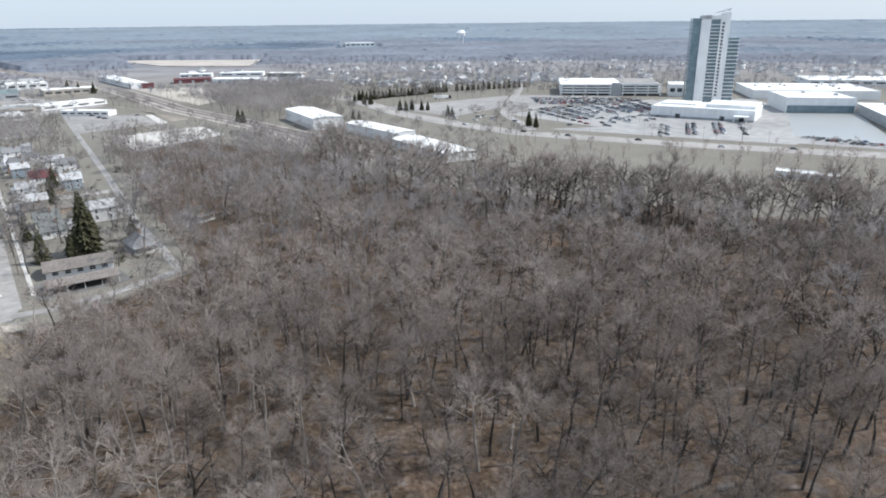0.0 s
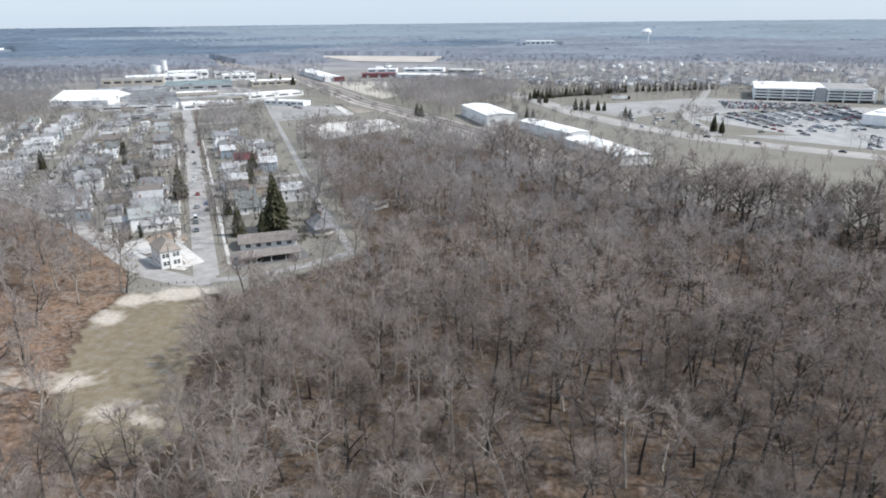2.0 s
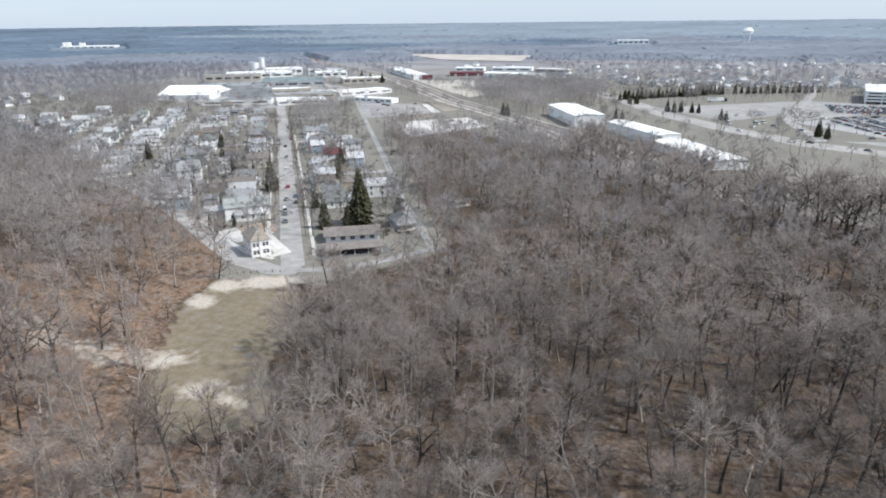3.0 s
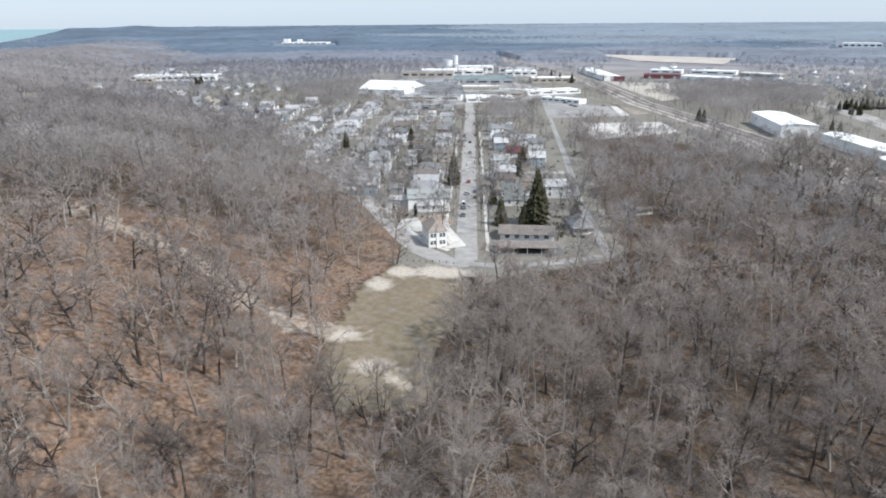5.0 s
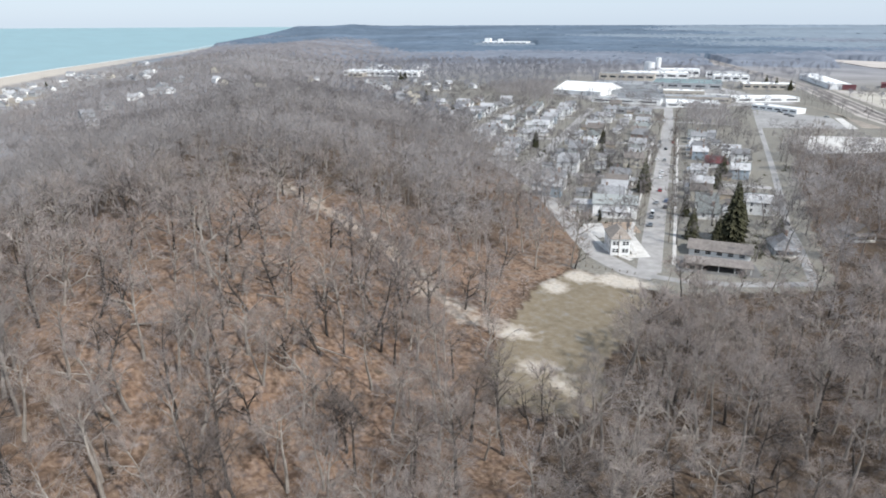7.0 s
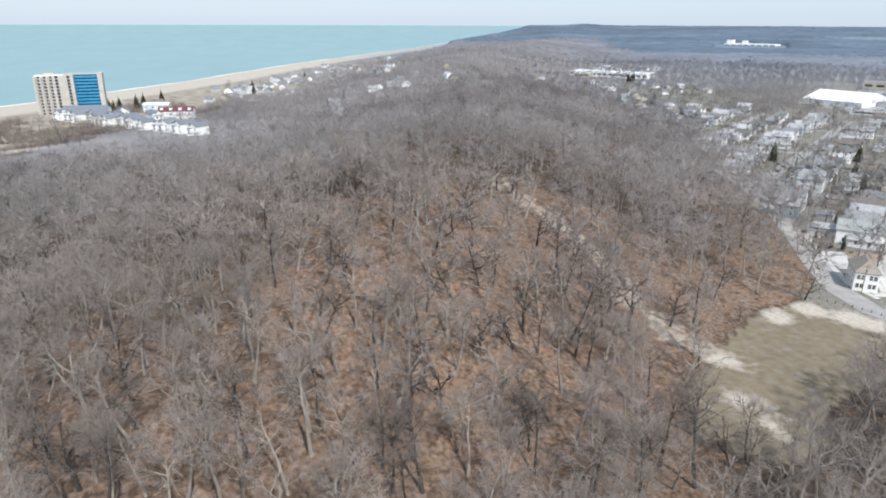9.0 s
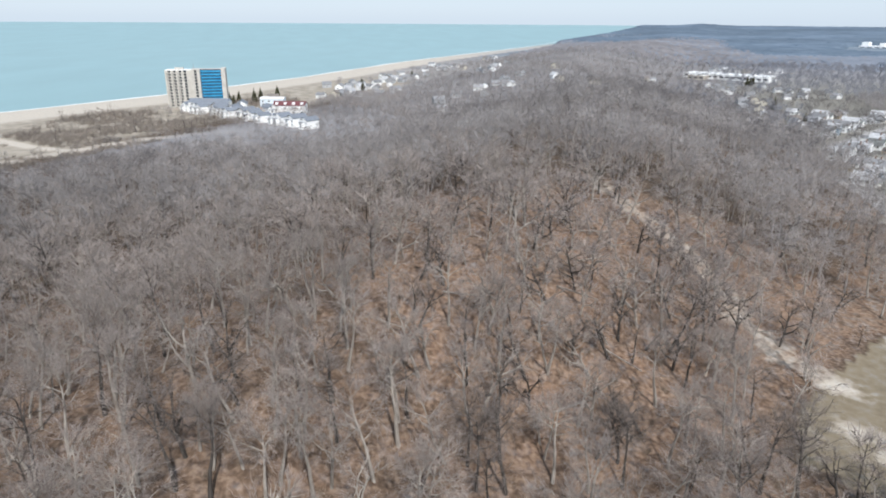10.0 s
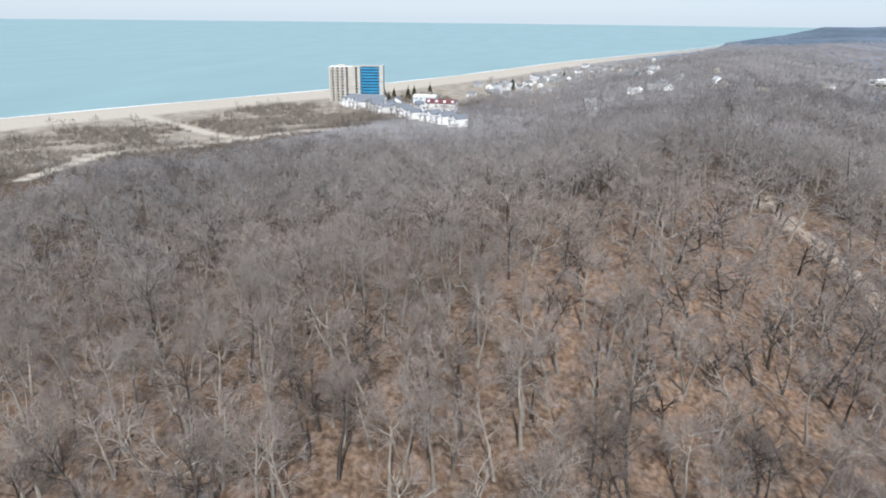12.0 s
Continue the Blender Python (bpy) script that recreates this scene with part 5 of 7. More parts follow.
CARS = [car((0.75, 0.75, 0.75), "white_car", "white car parked on asphalt"), car((0.05, 0.05, 0.055), "black_car", "black car parked on asphalt"),
        car((0.36, 0.37, 0.38), "silver_car", "silver car parked on asphalt"), car((0.14, 0.15, 0.16), "grey_car", "dark grey car parked on asphalt"),
        car((0.30, 0.05, 0.05), "red_car", "dark red car parked on asphalt"), car((0.06, 0.10, 0.20), "blue_car", "dark blue car parked on asphalt"),
        car((0.72, 0.72, 0.71), "white_van", "white van parked on asphalt", 5.3, 2.1, True)]
MIX = (0, 0, 0, 1, 1, 2, 2, 2, 3, 3, 4, 5, 0, 2)
UPT = math.degrees(math.atan2(UP_STREET[1], UP_STREET[0]))
for x, y, turn, k in ((-185.5, 252, UPT, 6), (-174.5, 236.5, UPT, 3), (-212, 292.5, UPT, 4), (-182, 247, UPT, 3), (-140, 287, UPT, 1), (-239, 330, UPT, 0), (-231, 318, UPT, 0),
                      (-262, 363, UPT, 2), (-286, 396, UPT, 1), (-246, 350, UPT, 0), (-300, 423, UPT, 4), (-197, 270, UPT, 2)):
    put(CARS[k], x, y, turn, 1.05, 0.08)
for _ in range(18):
    u, v = rng.uniform(50, 430), rng.choice((-4.0, 3.8, -74.6, -148.6, -81.5, -36, -116))
    x, y = street_point(u, v)
    put(CARS[rng.choice(MIX)], x, y, UPT + rng.uniform(-4, 4), 1.0, 0.08)
# rows in the casino lots
count = 0
for i in range(17):
    for j in range(24):
        p = Vector((84, 662)).lerp(Vector((128, 545)), j / 23)
        q = Vector((228, 738)).lerp(Vector((240, 628)), j / 23)
        # rows run away from the highway, in pairs
        s = (i + (0.32 if i % 2 else 0)) / 17
        c = p.lerp(q, 0.04 + 0.92 * s)
        fill = 0.78 if j < 14 else 0.30
        if rng.random() < fill and count < 225:
            count += 1
            put(CARS[rng.choice(MIX)], c.x + rng.uniform(-0.3, 0.3), c.y, -35 + (180 if i % 2 else 0) + rng.uniform(-2, 2), 1.05, 0.04)
for x0, y0 in ((186, 556), (191, 556), (209, 560), (214, 560), (232, 562), (237, 562), (252, 556)):
    for i in range(13):
        if rng.random() < (0.5 if x0 < 200 else 0.8):
            put(CARS[rng.choice(MIX)], x0 - 1.45 * i, y0 - 4.2 * i, -72 + rng.uniform(-3, 3), 1.05, 0.04)
for x0, y0, dx, dy, n, fill in ((268, 492, 2.7, -1.9, 14, 0.9), (275, 478, 2.7, -1.9, 16, 0.9), (285, 465, 2.7, -1.9, 12, 0.6)):
    for i in range(n):
        if rng.random() < fill:
            put(CARS[rng.choice(MIX)], x0 + dx * i, y0 + dy * i, 28 + rng.uniform(-3, 3), 1.05, 0.04)
for x, y, turn, k in ((66, 530, -28, 1), (98, 509, -28, 3), (146, 486, -24, 1), (195, 455, -24, 0), (20, 572, -40, 0), (40, 622, 60, 6), (30, 596, -40, 0), (12, 610, -40, 6), (240, 444, -24, 3),
                      (34, 614, -40, 6), (47, 602, -40, 6), (65, 583, -40, 6), (109, 562, 30, 3), (-330, 640, 20, 1), (-322, 634, 20, 3), (-300, 655, 20, 2), (-345, 655, 20, 1)):
    put(CARS[k], x, y, turn, 1.1, 0.1)

lorry = thing("lorry", pose(2, 773, 0.05, 0, 0, 20), "long white articulated lorry parked on asphalt", "lorry")
part("trailer", Mesh().box(-11, 6, -1.3, 1.3, 1.1, 4.0), CLAD_WHITE, lorry)
part("cab", Mesh().box(6.6, 9.6, -1.25, 1.25, 0.6, 3.0).box(7.0, 9.0, -1.1, 1.1, 3.0, 3.5), GLASS, lorry, "dark cab")
for x in (-9.5, -8.2, 5.0, 8.6):
    for y in (-1.25, 1.25):
        part("wheel", WHEEL, None, lorry, m=pose(x, y, 0.5) @ Matrix.Diagonal((1.5, 1.5, 1.5, 1)))

# ---- poles ----


def utility_pole():
    root = thing("utility_pole", Matrix(), "brown wooden utility pole with a crossarm", "utility pole", "poles along the streets")
    part("pole", Mesh().tube((0, 0, -0.3), (0, 0, 10.5), 0.17, 0.11, 6, cap=True), WOODPOLE, root)
    arm = part("crossarm", Mesh().box(-1.2, 1.2, -0.06, 0.06, 9.6, 9.75), WOODPOLE, root)
    for x in (-1.1, 0.4, 1.1):
        part("insulator", Mesh().tube((x, 0, 9.75), (x, 0, 9.95), 0.05, 0.04, 5, cap=True), METAL, arm)
    part("transformer", Mesh().tube((0.3, 0, 8.0), (0.3, 0, 8.9), 0.22, 0.22, 8, cap=True), METAL, root)
    return root


POLE = utility_pole()
for u, v in [(4, -12)] + [(30 + 36 * i, 6.2) for i in range(11)] + [(60 + 36 * i, -71) for i in range(8)]:
    x, y = street_point(u, v)
    put(POLE, x, y, STREET_TURN)


def guard_post():
    root = thing("guard_post", Matrix(), "short weathered wooden guard post beside the road", "post", "guard posts at the bend")
    part("post", Mesh().tube((0, 0, -0.2), (0, 0, 1.0), 0.14, 0.13, 7, cap=True), WOODPOLE, root)
    part("reflector", Mesh().box(-0.05, 0.05, 0.12, 0.17, 0.7, 0.85), PAINT_WHITE, root)
    return root


GUARD = guard_post()
for x, y in ((-155.5, 175), (-153, 176), (-151, 177.2), (-149, 178.6), (-147, 179.8), (-144.5, 181), (-142, 182), (-139.5, 183.2)):
    put(GUARD, x, y, 0)


def lamp_post():
    root = thing("street_lamp", Matrix(), "tall grey parking-lot lamp post", "street lamp", "lot lamps")
    part("pole", Mesh().tube((0, 0, 0), (0, 0, 11), 0.14, 0.09, 6, cap=True), METAL, root)
    part("head", Mesh().box(-1.1, 1.1, -0.2, 0.2, 10.9, 11.1), METAL, root)
    return root


LAMP = lamp_post()
for i in range(4):
    for j in range(4):
        p = Vector((100, 640)).lerp(Vector((225, 720)), i / 3).lerp(Vector((140, 560)).lerp(Vector((235, 600)), i / 3), j / 3)
        put(LAMP, p.x, p.y, -30)
for i in range(7):
    put(LAMP, 10 + 36 * i, 596 - 24 * i, -30)

# ---- trees ----


def ortho(w, g):
    e = Vector((g.uniform(-1, 1), g.uniform(-1, 1), g.uniform(-1, 1)))
    e = e - e.dot(w) * w
    return e.normalized() if e.length > 1e-4 else w.orthogonal().normalized()


def bare_tree(g, h, detail, spread=1.0, fork=0.36, lean=0.06, coarse=0.0, gnarl=False):
    """A leafless broadleaf tree with a rounded, twiggy crown. detail 2: near, 1: middle, 0: far. Material 0 bark, 1 twig."""
    trunk, crown = Mesh(), Mesh()
    r = h * (0.028 if gnarl else 0.0195)
    p, w = Vector((0, 0, -0.6)), Vector((g.uniform(-lean, lean), g.uniform(-lean, lean), 1)).normalized()
    nseg = (5, 3, 1)[2 - detail]
    step = h * 0.78 / nseg
    stops = [(p, r)]
    for i in range(nseg):
        w = (w + 0.12 * ortho(w, g) + Vector((0, 0, 0.05))).normalized()
        q = p + w * step
        r1 = r * (1 - 0.85 * (i + 1) / nseg)
        trunk.tube(p, q, stops[-1][1], r1, (6, 4, 3)[2 - detail], 0)
        p = q
        stops.append((q, r1))

    def on_trunk(k):
        k = min(max(k, 0), 0.999) * nseg
        i = int(k)
        (a, ra), (b, rb) = stops[i], stops[i + 1]
        return a.lerp(b, k - i), ra + (rb - ra) * (k - i)

    centre = on_trunk(0.90)[0]
    wide, high = 0.26 * h * spread, 0.25 * h

    def shell(turn, up, k=1.0):
        return centre + k * Vector((wide * math.cos(turn) * math.cos(up), wide * math.sin(turn) * math.cos(up), high * math.sin(up)))

    if detail == 0:
        for _ in range(30):
            a = shell(g.uniform(0, 6.3), g.uniform(-0.7, 1.4), g.uniform(0.25, 0.75))
            d = ((a - centre).normalized() + 0.8 * ortho(Vector((0, 0, 1)), g) + Vector((0, 0, 0.5))).normalized()
            crown.sliver(a, a + d * h * g.uniform(0.14, 0.26), g.uniform(0.12, 0.22), ortho(d, g), 1)
        return trunk, crown
    limbs = 8 if coarse else 7 if gnarl else (9, 8)[2 - detail]
    wood = 1 if coarse else 0
    for i in range(limbs):
        k = fork + (0.98 - fork) * (i + g.uniform(0, 0.8)) / limbs
        a, ra = on_trunk(k)
        turn = i * 2.4 + g.uniform(-0.5, 0.5)
        tip = shell(turn, -0.25 + 1.5 * i / limbs + g.uniform(-0.25, 0.25), g.uniform(0.7, 0.95))
        long = (tip - a).length
        bow = a.lerp(tip, 0.45) + ortho((tip - a).normalized(), g) * long * (0.34 if gnarl else 0.16) - Vector((0, 0, long * 0.05))
        rl = min(ra * 0.8, 0.015 * long + 0.035) if not gnarl else min(ra * 0.95, 0.024 * long + 0.08)
        segs = 3 if detail == 2 else 2
        pts = []
        for s in range(segs + 1):
            t = s / segs
            pts.append(a * (1 - t) ** 2 + bow * (2 * t * (1 - t)) + tip * t * t)
        for s in range(segs):
            if coarse:
                crown.sliver(pts[s], pts[s + 1], 0.12 * (1 - 0.4 * s), ortho(Vector((0, 0, 1)), g), 0)
                continue
            crown.tube(pts[s], pts[s + 1], rl * (1 - s / segs * 0.85), rl * (1 - (s + 1) / segs * 0.85), 4 if detail == 2 else 3, wood)
        for j in range(7 if detail == 2 else 6 if coarse else 7):
            t = g.uniform(0.3, 1.0) * segs
            s = min(int(t), segs - 1)
            c = pts[s].lerp(pts[s + 1], t - s)
            out = (c - centre)
            out = (out.normalized() if out.length > 0.1 else Vector((0, 0, 1)))
            e = (out + ortho(out, g) * g.uniform(0.5, 1.2) + Vector((0, 0, 0.35))).normalized()
            bl = wide * g.uniform(0.35, 0.65)
            end = c + e * bl
            if detail == 2:
                crown.tube(c, end, rl * (0.5 if gnarl else 0.33), 0.012, 3, 0)
            else:
                crown.sliver(c, end, 0.09 if gnarl else 0.06, ortho(e, g), wood)
            for _ in range(8 if detail == 2 else 6):
                f0 = c.lerp(end, g.uniform(0.1, 1.0))
                f = (e * 0.6 + out * 0.3 + ortho(e, g) * g.uniform(0.5, 1.1) + Vector((0, 0, 0.3))).normalized()
                fl = g.uniform(1.2, 2.7) * (1 if detail == 2 else 1.2)
                ft = f0 + f * fl
                crown.sliver(f0, ft, 0.027 if detail == 2 else coarse or 0.074, ortho(f, g), 1)
                if detail == 2:
                    v = (f + ortho(f, g) * 0.9).normalized()
                    g0 = f0.lerp(ft, 0.4)
                    crown.sliver(g0, g0 + v * fl * 0.65, 0.02, ortho(v, g), 1)
    return trunk, crown


def dome_tree(g, h, n, width, spread=1.0):
    """A leafless tree seen from afar: trunk, limbs and a full rounded crown of wide sprays."""
    trunk, crown = Mesh(), Mesh()
    trunk.tube((0, 0, -0.6), (g.uniform(-0.6, 0.6), g.uniform(-0.6, 0.6), h * 0.62), h * 0.016, h * 0.006, 3, 0)
    centre, wide, high = Vector((0, 0, h * 0.63)), h * 0.31 * spread, h * 0.34
    for i in range(5):
        t, u = i * 2.4 + g.uniform(-0.5, 0.5), g.uniform(0.2, 1.2)
        tip = centre + 0.8 * Vector((wide * math.cos(t) * math.cos(u), wide * math.sin(t) * math.cos(u), high * math.sin(u)))
        crown.sliver((0, 0, h * g.uniform(0.28, 0.5)), tip, width * 0.8, ortho(Vector((0, 0, 1)), g), 0)
    for i in range(n):
        t, u, k = i * 2.4 + g.uniform(-0.6, 0.6), math.asin(g.uniform(-0.45, 0.98)), g.uniform(0.3, 0.82)
        d = Vector((math.cos(t) * math.cos(u), math.sin(t) * math.cos(u), math.sin(u)))
        a = centre + k * Vector((wide * d.x, wide * d.y, high * d.z))
        e = (d + 0.75 * ortho(d, g) + Vector((0, 0, 0.3))).normalized()
        crown.sliver(a, a + e * h * g.uniform(0.10, 0.19), width * g.uniform(0.7, 1.2), ortho(e, g), 1)
    return trunk, crown


def triangles(meshes):
    """Several gathered meshes as one numpy triangle set: vertices, faces, material."""
    V, F, M, k = [], [], [], 0
    for b in meshes:
        V.append(np.array(b.v, np.float32))
        for f, m in zip(b.f, b.m):
            for i in range(1, len(f) - 1):
                F.append((f[0] + k, f[i] + k, f[i + 1] + k))
                M.append(m)
        k += len(b.v)
    return np.concatenate(V), np.array(F, np.int32), np.array(M, np.int32)


def stuff(name, templates, places, mats, label, category, pale=None):
    """One object out of many turned, scaled copies of the templates. places: x, y, z, turn, scale, template, shade."""
    Vs, Fs, Ms, k = [], [], [], 0
    for x, y, z, turn, s, ti, shade, *twig in places:
        V, F, M = templates[ti]
        c, sn = math.cos(turn) * s, math.sin(turn) * s
        W = np.empty_like(V)
        W[:, 0] = V[:, 0] * c - V[:, 1] * sn + x
        W[:, 1] = V[:, 0] * sn + V[:, 1] * c + y
        W[:, 2] = V[:, 2] * s + z
        Vs.append(W), Fs.append(F + k), Ms.append(np.where(M == 0, shade, twig[0] if twig else 1))
        k += len(V)
    V, F, M = np.concatenate(Vs), np.concatenate(Fs), np.concatenate(Ms)
    me = bpy.data.meshes.new(name)
    me.vertices.add(len(V))
    me.vertices.foreach_set("co", V.ravel())
    me.loops.add(F.size)
    me.loops.foreach_set("vertex_index", F.ravel())
    me.polygons.add(len(F))
    me.polygons.foreach_set("loop_start", np.arange(0, F.size, 3, dtype=np.int32))
    for m in mats:
        me.materials.append(m)
    me.polygons.foreach_set("material_index", M.astype(np.int32))
    me.update(calc_edges=True)
    return tagged(new(name, me), label, category, kind="stuff")


b = Mesh().box(-2.3, 2.3, -0.92, 0.92, 0.25, 0.92, 0)
b.face([(-1.75, -0.86, 0.92), (0.95, -0.86, 0.92), (0.3, -0.7, 1.5), (-1.2, -0.7, 1.5)], 1).face([(0.95, 0.86, 0.92), (-1.75, 0.86, 0.92), (-1.2, 0.7, 1.5), (0.3, 0.7, 1.5)], 1)
b.face([(0.95, -0.86, 0.92), (0.95, 0.86, 0.92), (0.3, 0.7, 1.5), (0.3, -0.7, 1.5)], 1).face([(-1.75, 0.86, 0.92), (-1.75, -0.86, 0.92), (-1.2, -0.7, 1.5), (-1.2, 0.7, 1.5)], 1)
b.face([(-1.2, -0.7, 1.5), (0.3, -0.7, 1.5), (0.3, 0.7, 1.5), (-1.2, 0.7, 1.5)], 0)
PAINTS = [bpy.data.materials[k + "_paint"] for k in ("white_car", "black_car", "silver_car", "grey_car", "red_car", "blue_car")] + [GLASS]
parked = []
for j in range(8):
    for i in range(42):
        x = 104 + 2.85 * i + rng.uniform(-0.2, 0.2)
        y = 775 - 0.149 * (x - 141) - 12 - 7.6 * j - (1.6 if j % 2 else 0)
        if y > 668 + 0.528 * (x - 84) and x < 232 and rng.random() < 0.8:
            parked.append((x, y, ground_z(x, y) + 0.05, radians(81 + 180 * (j % 2)), 1.03, 0, rng.choice((0, 0, 0, 1, 2, 2, 3, 3, 1, 4, 5)), 6))
cottage = gable_walls(9, 12, 4.5, 3.2)
top = gable_roof(9, 12, 4.5, 3.2)
top.m = [1] * len(top.f)
stuff("houses", [triangles([cottage, top])], [(x, y, ground_z(x, y), rng.uniform(0, 6.28), rng.uniform(0.75, 1.15), 0, 0, rng.choice((1, 2, 2))) for x, y in PLAIN_SITES], [SIDING["white"], SHINGLE["pale"], SHINGLE["grey"]], "many small white houses among bare trees on the far plain", "houses")
stuff("cars", [triangles([b])], parked, PAINTS, "crowded rows of parked cars before the parking deck", "cars")

g = random.Random(11)
NEAR = [bare_tree(g, g.uniform(18, 22), 2, g.uniform(0.75, 1.05), g.uniform(0.46, 0.64), g.choice((0.05, 0.1, 0.2))) for _ in range(8)]
NEAR += [bare_tree(g, g.uniform(14, 17), 2, g.uniform(1.15, 1.5), g.uniform(0.26, 0.36), g.choice((0.25, 0.45, 0.6)), gnarl=True) for _ in range(5)]
MIDDLE = [triangles(bare_tree(g, g.uniform(17, 21), 1, g.uniform(0.85, 1.15), g.uniform(0.42, 0.6))) for _ in range(7)]
MIDDLE += [triangles(bare_tree(g, g.uniform(16, 19), 1, g.uniform(1.35, 1.7), g.uniform(0.26, 0.36), g.choice((0.15, 0.3)), gnarl=True)) for _ in range(5)]
OUTER = [triangles(bare_tree(g, g.uniform(17, 22), 1, g.uniform(1.15, 1.65), g.uniform(0.3, 0.45), coarse=0.085)) for _ in range(8)]
WIDE = [triangles(bare_tree(g, g.uniform(15, 19), 1, g.uniform(0.9, 1.25), g.uniform(0.3, 0.42), coarse=0.095)) for _ in range(6)]
FAR = [triangles(dome_tree(g, g.uniform(13, 18), 60, 0.25, g.uniform(0.9, 1.25))) for _ in range(8)]
DOME = [triangles(dome_tree(g, g.uniform(15, 20), 130, 0.14, g.uniform(1.0, 1.4))) for _ in range(8)]


def bush(g, r, n, width):
    b = Mesh()
    for _ in range(n):
        d = (ortho(Vector((0, 0, 1)), g) * g.uniform(0.2, 1) + Vector((0, 0, g.uniform(0.3, 1.1)))).normalized()
        a = Vector((g.uniform(-r, r) * 0.5, g.uniform(-r, r) * 0.5, 0))
        b.sliver(a, a + d * r * g.uniform(0.7, 1.5), width, ortho(d, g), 1)
    return triangles([b])


BUSHES = [bush(g, g.uniform(1.2, 2.0), 34, 0.05) for _ in range(5)]

# scatter: jittered grids, thinned by what stands there
sc = np.random.RandomState(3)


def scatter(cell, x0, x1, y0, y1):
    X, Y = np.meshgrid(np.arange(x0, x1, cell), np.arange(y0, y1, cell))
    X = X.ravel() + sc.uniform(-0.46, 0.46, X.size) * cell
    Y = Y.ravel() + sc.uniform(-0.46, 0.46, Y.size) * cell
    return X, Y


def in_view(X, Y, lo=-38.5, hi=134):
    a = np.degrees(np.arctan2(-X, Y))
    return (a > lo) & (a < hi)


# trees that stand out: arching ones on the open dune side, straight trunks in sunlit pale tone, oaks in dark shade tone
# in the east wood
ARCHING = [(-115.7, 55.4), (-134.6, 84.2), (-140.1, 83.4), (-135.6, 75.9), (-141, 60.7), (-156.3, 85), (-148.6, 113.5), (-133, 110.8), (-134.8, 49.4), (-113.8, 58.5)]
STRAIGHT = [(-98.4, -26.7), (-108.8, -24.3), (-113.7, -18.1), (-101.9, -12.1), (-96.5, -6.6), (-90.8, -16.9), (-95.2, -37.9), (-132, 25), (-138.3, 19.8), (-129.1, 41.8), (-128.5, 41.4), (-93.7, -9.4)]
OAKS = [(11.8, 140.2), (14.0, 141.3), (-50.1, 106.3), (-51.5, 132.3), (-16.8, 142.2), (-29.8, 137.4), (-50.9, 116.1), (33.0, 155.6), (22.5, 148.9), (-19.2, 119.9), (16.0, 148.5), (3.8, 185.7), (-2.9, 112.5), (-12.2, 108.0)]
X, Y = scatter(7.7, -620, 320, -420, 540)
D = np.hypot(X, Y)
thinned = sc.uniform(size=X.size) < 1 - 0.34 * smooth(165, 230, D)
keep = (inside(X, Y, EAST_WOODS) | inside(X, Y, HILL_WOODS)) & ~inside(X, Y, CLEARING) & in_view(X, Y) & (D > 68) & (D < 560) & thinned
keep &= (line_distance(X, Y, TRAIL) > 1.6) & (line_distance(X, Y, CLEARING + CLEARING[:1]) > 3.5)
keep &= np.hypot(X + 114, Y - 292) > 13
keep &= (np.hypot(X + 196, Y - 478) > 42) | (sc.uniform(size=X.size) < 0.4)
keep &= clear_of(X, Y, GAPS, 7) & (line_distance(X, Y, [(188, 364), (214, 346)]) > 7) & (line_distance(X, Y, [(180, 342), (204, 326)]) > 9)
keep &= (line_distance(X, Y, TOWN_EDGE[:5]) > 8) | (sc.uniform(size=X.size) < 0.7)
keep &= (line_distance(X, Y, TOWN_EDGE[:3]) > 30) | inside(X, Y, EAST_WOODS) | (sc.uniform(size=X.size) < 0.8)
keep &= (line_distance(X, Y, RAILWAY) > 9) & ~inside(X, Y, [(-263, 533), (-210, 580), (-177, 534), (-214, 484)])
along, cross = coast_frame(X, Y)
slope_gap = smooth(-10, 60, (X + 134) * -0.846 + (Y - 123) * -0.532) * (1 - smooth(50, 88, np.hypot(X + 172, Y - 72)))   # the open dune side
bank = line_distance(X, Y, [(-116, 92), (-136, 114), (-152, 140)])
keep &= (bank > 17) | (X > -104) | (sc.uniform(size=X.size) < 0.6)
keep &= sc.uniform(size=X.size) > 0.03 + 0.42 * slope_gap * (np.sin(X / 11 + 1) * np.sin(Y / 9 + X / 25) > -0.3)
keep &= clear_of(X, Y, ARCHING + STRAIGHT + OAKS, 3.6) & clear_of(X, Y, [(-97, 86), (-106, 88), (-90, 92), (-113, 92)], 7)
keep &= line_distance(X, Y, ROADWAYS[3][0]) > 6
keep_all = keep
X, Y, D = X[keep], Y[keep], D[keep]
Z = terrain(X, Y)
order = np.argsort(D)
NEAR_T = []
for trunk, crown in NEAR:
    NEAR_T.append((trunk, crown, triangles([trunk, crown])))
PALE = inside(X, Y, HILL_WOODS)
near_things = order[:250]
tree_roots = []
for i, (trunk, crown, _) in enumerate(NEAR_T):
    for bark, twig, words in ((BARK, DARK_SHADE_TWIG, "leafless tree with dark bark and brown-grey twigs"), (SUNLIT_PALE_BARK, TWIG, "leafless tree with pale sunlit bark and grey twigs")):
        root = thing("tree", Matrix(), ("tall " if i < 8 else "gnarled wide ") + words, "tree", "bare trees of the wood")
        part("trunk", trunk, [bark, twig], root)
        part("crown", crown, [bark, twig], root)
        tree_roots.append(root)
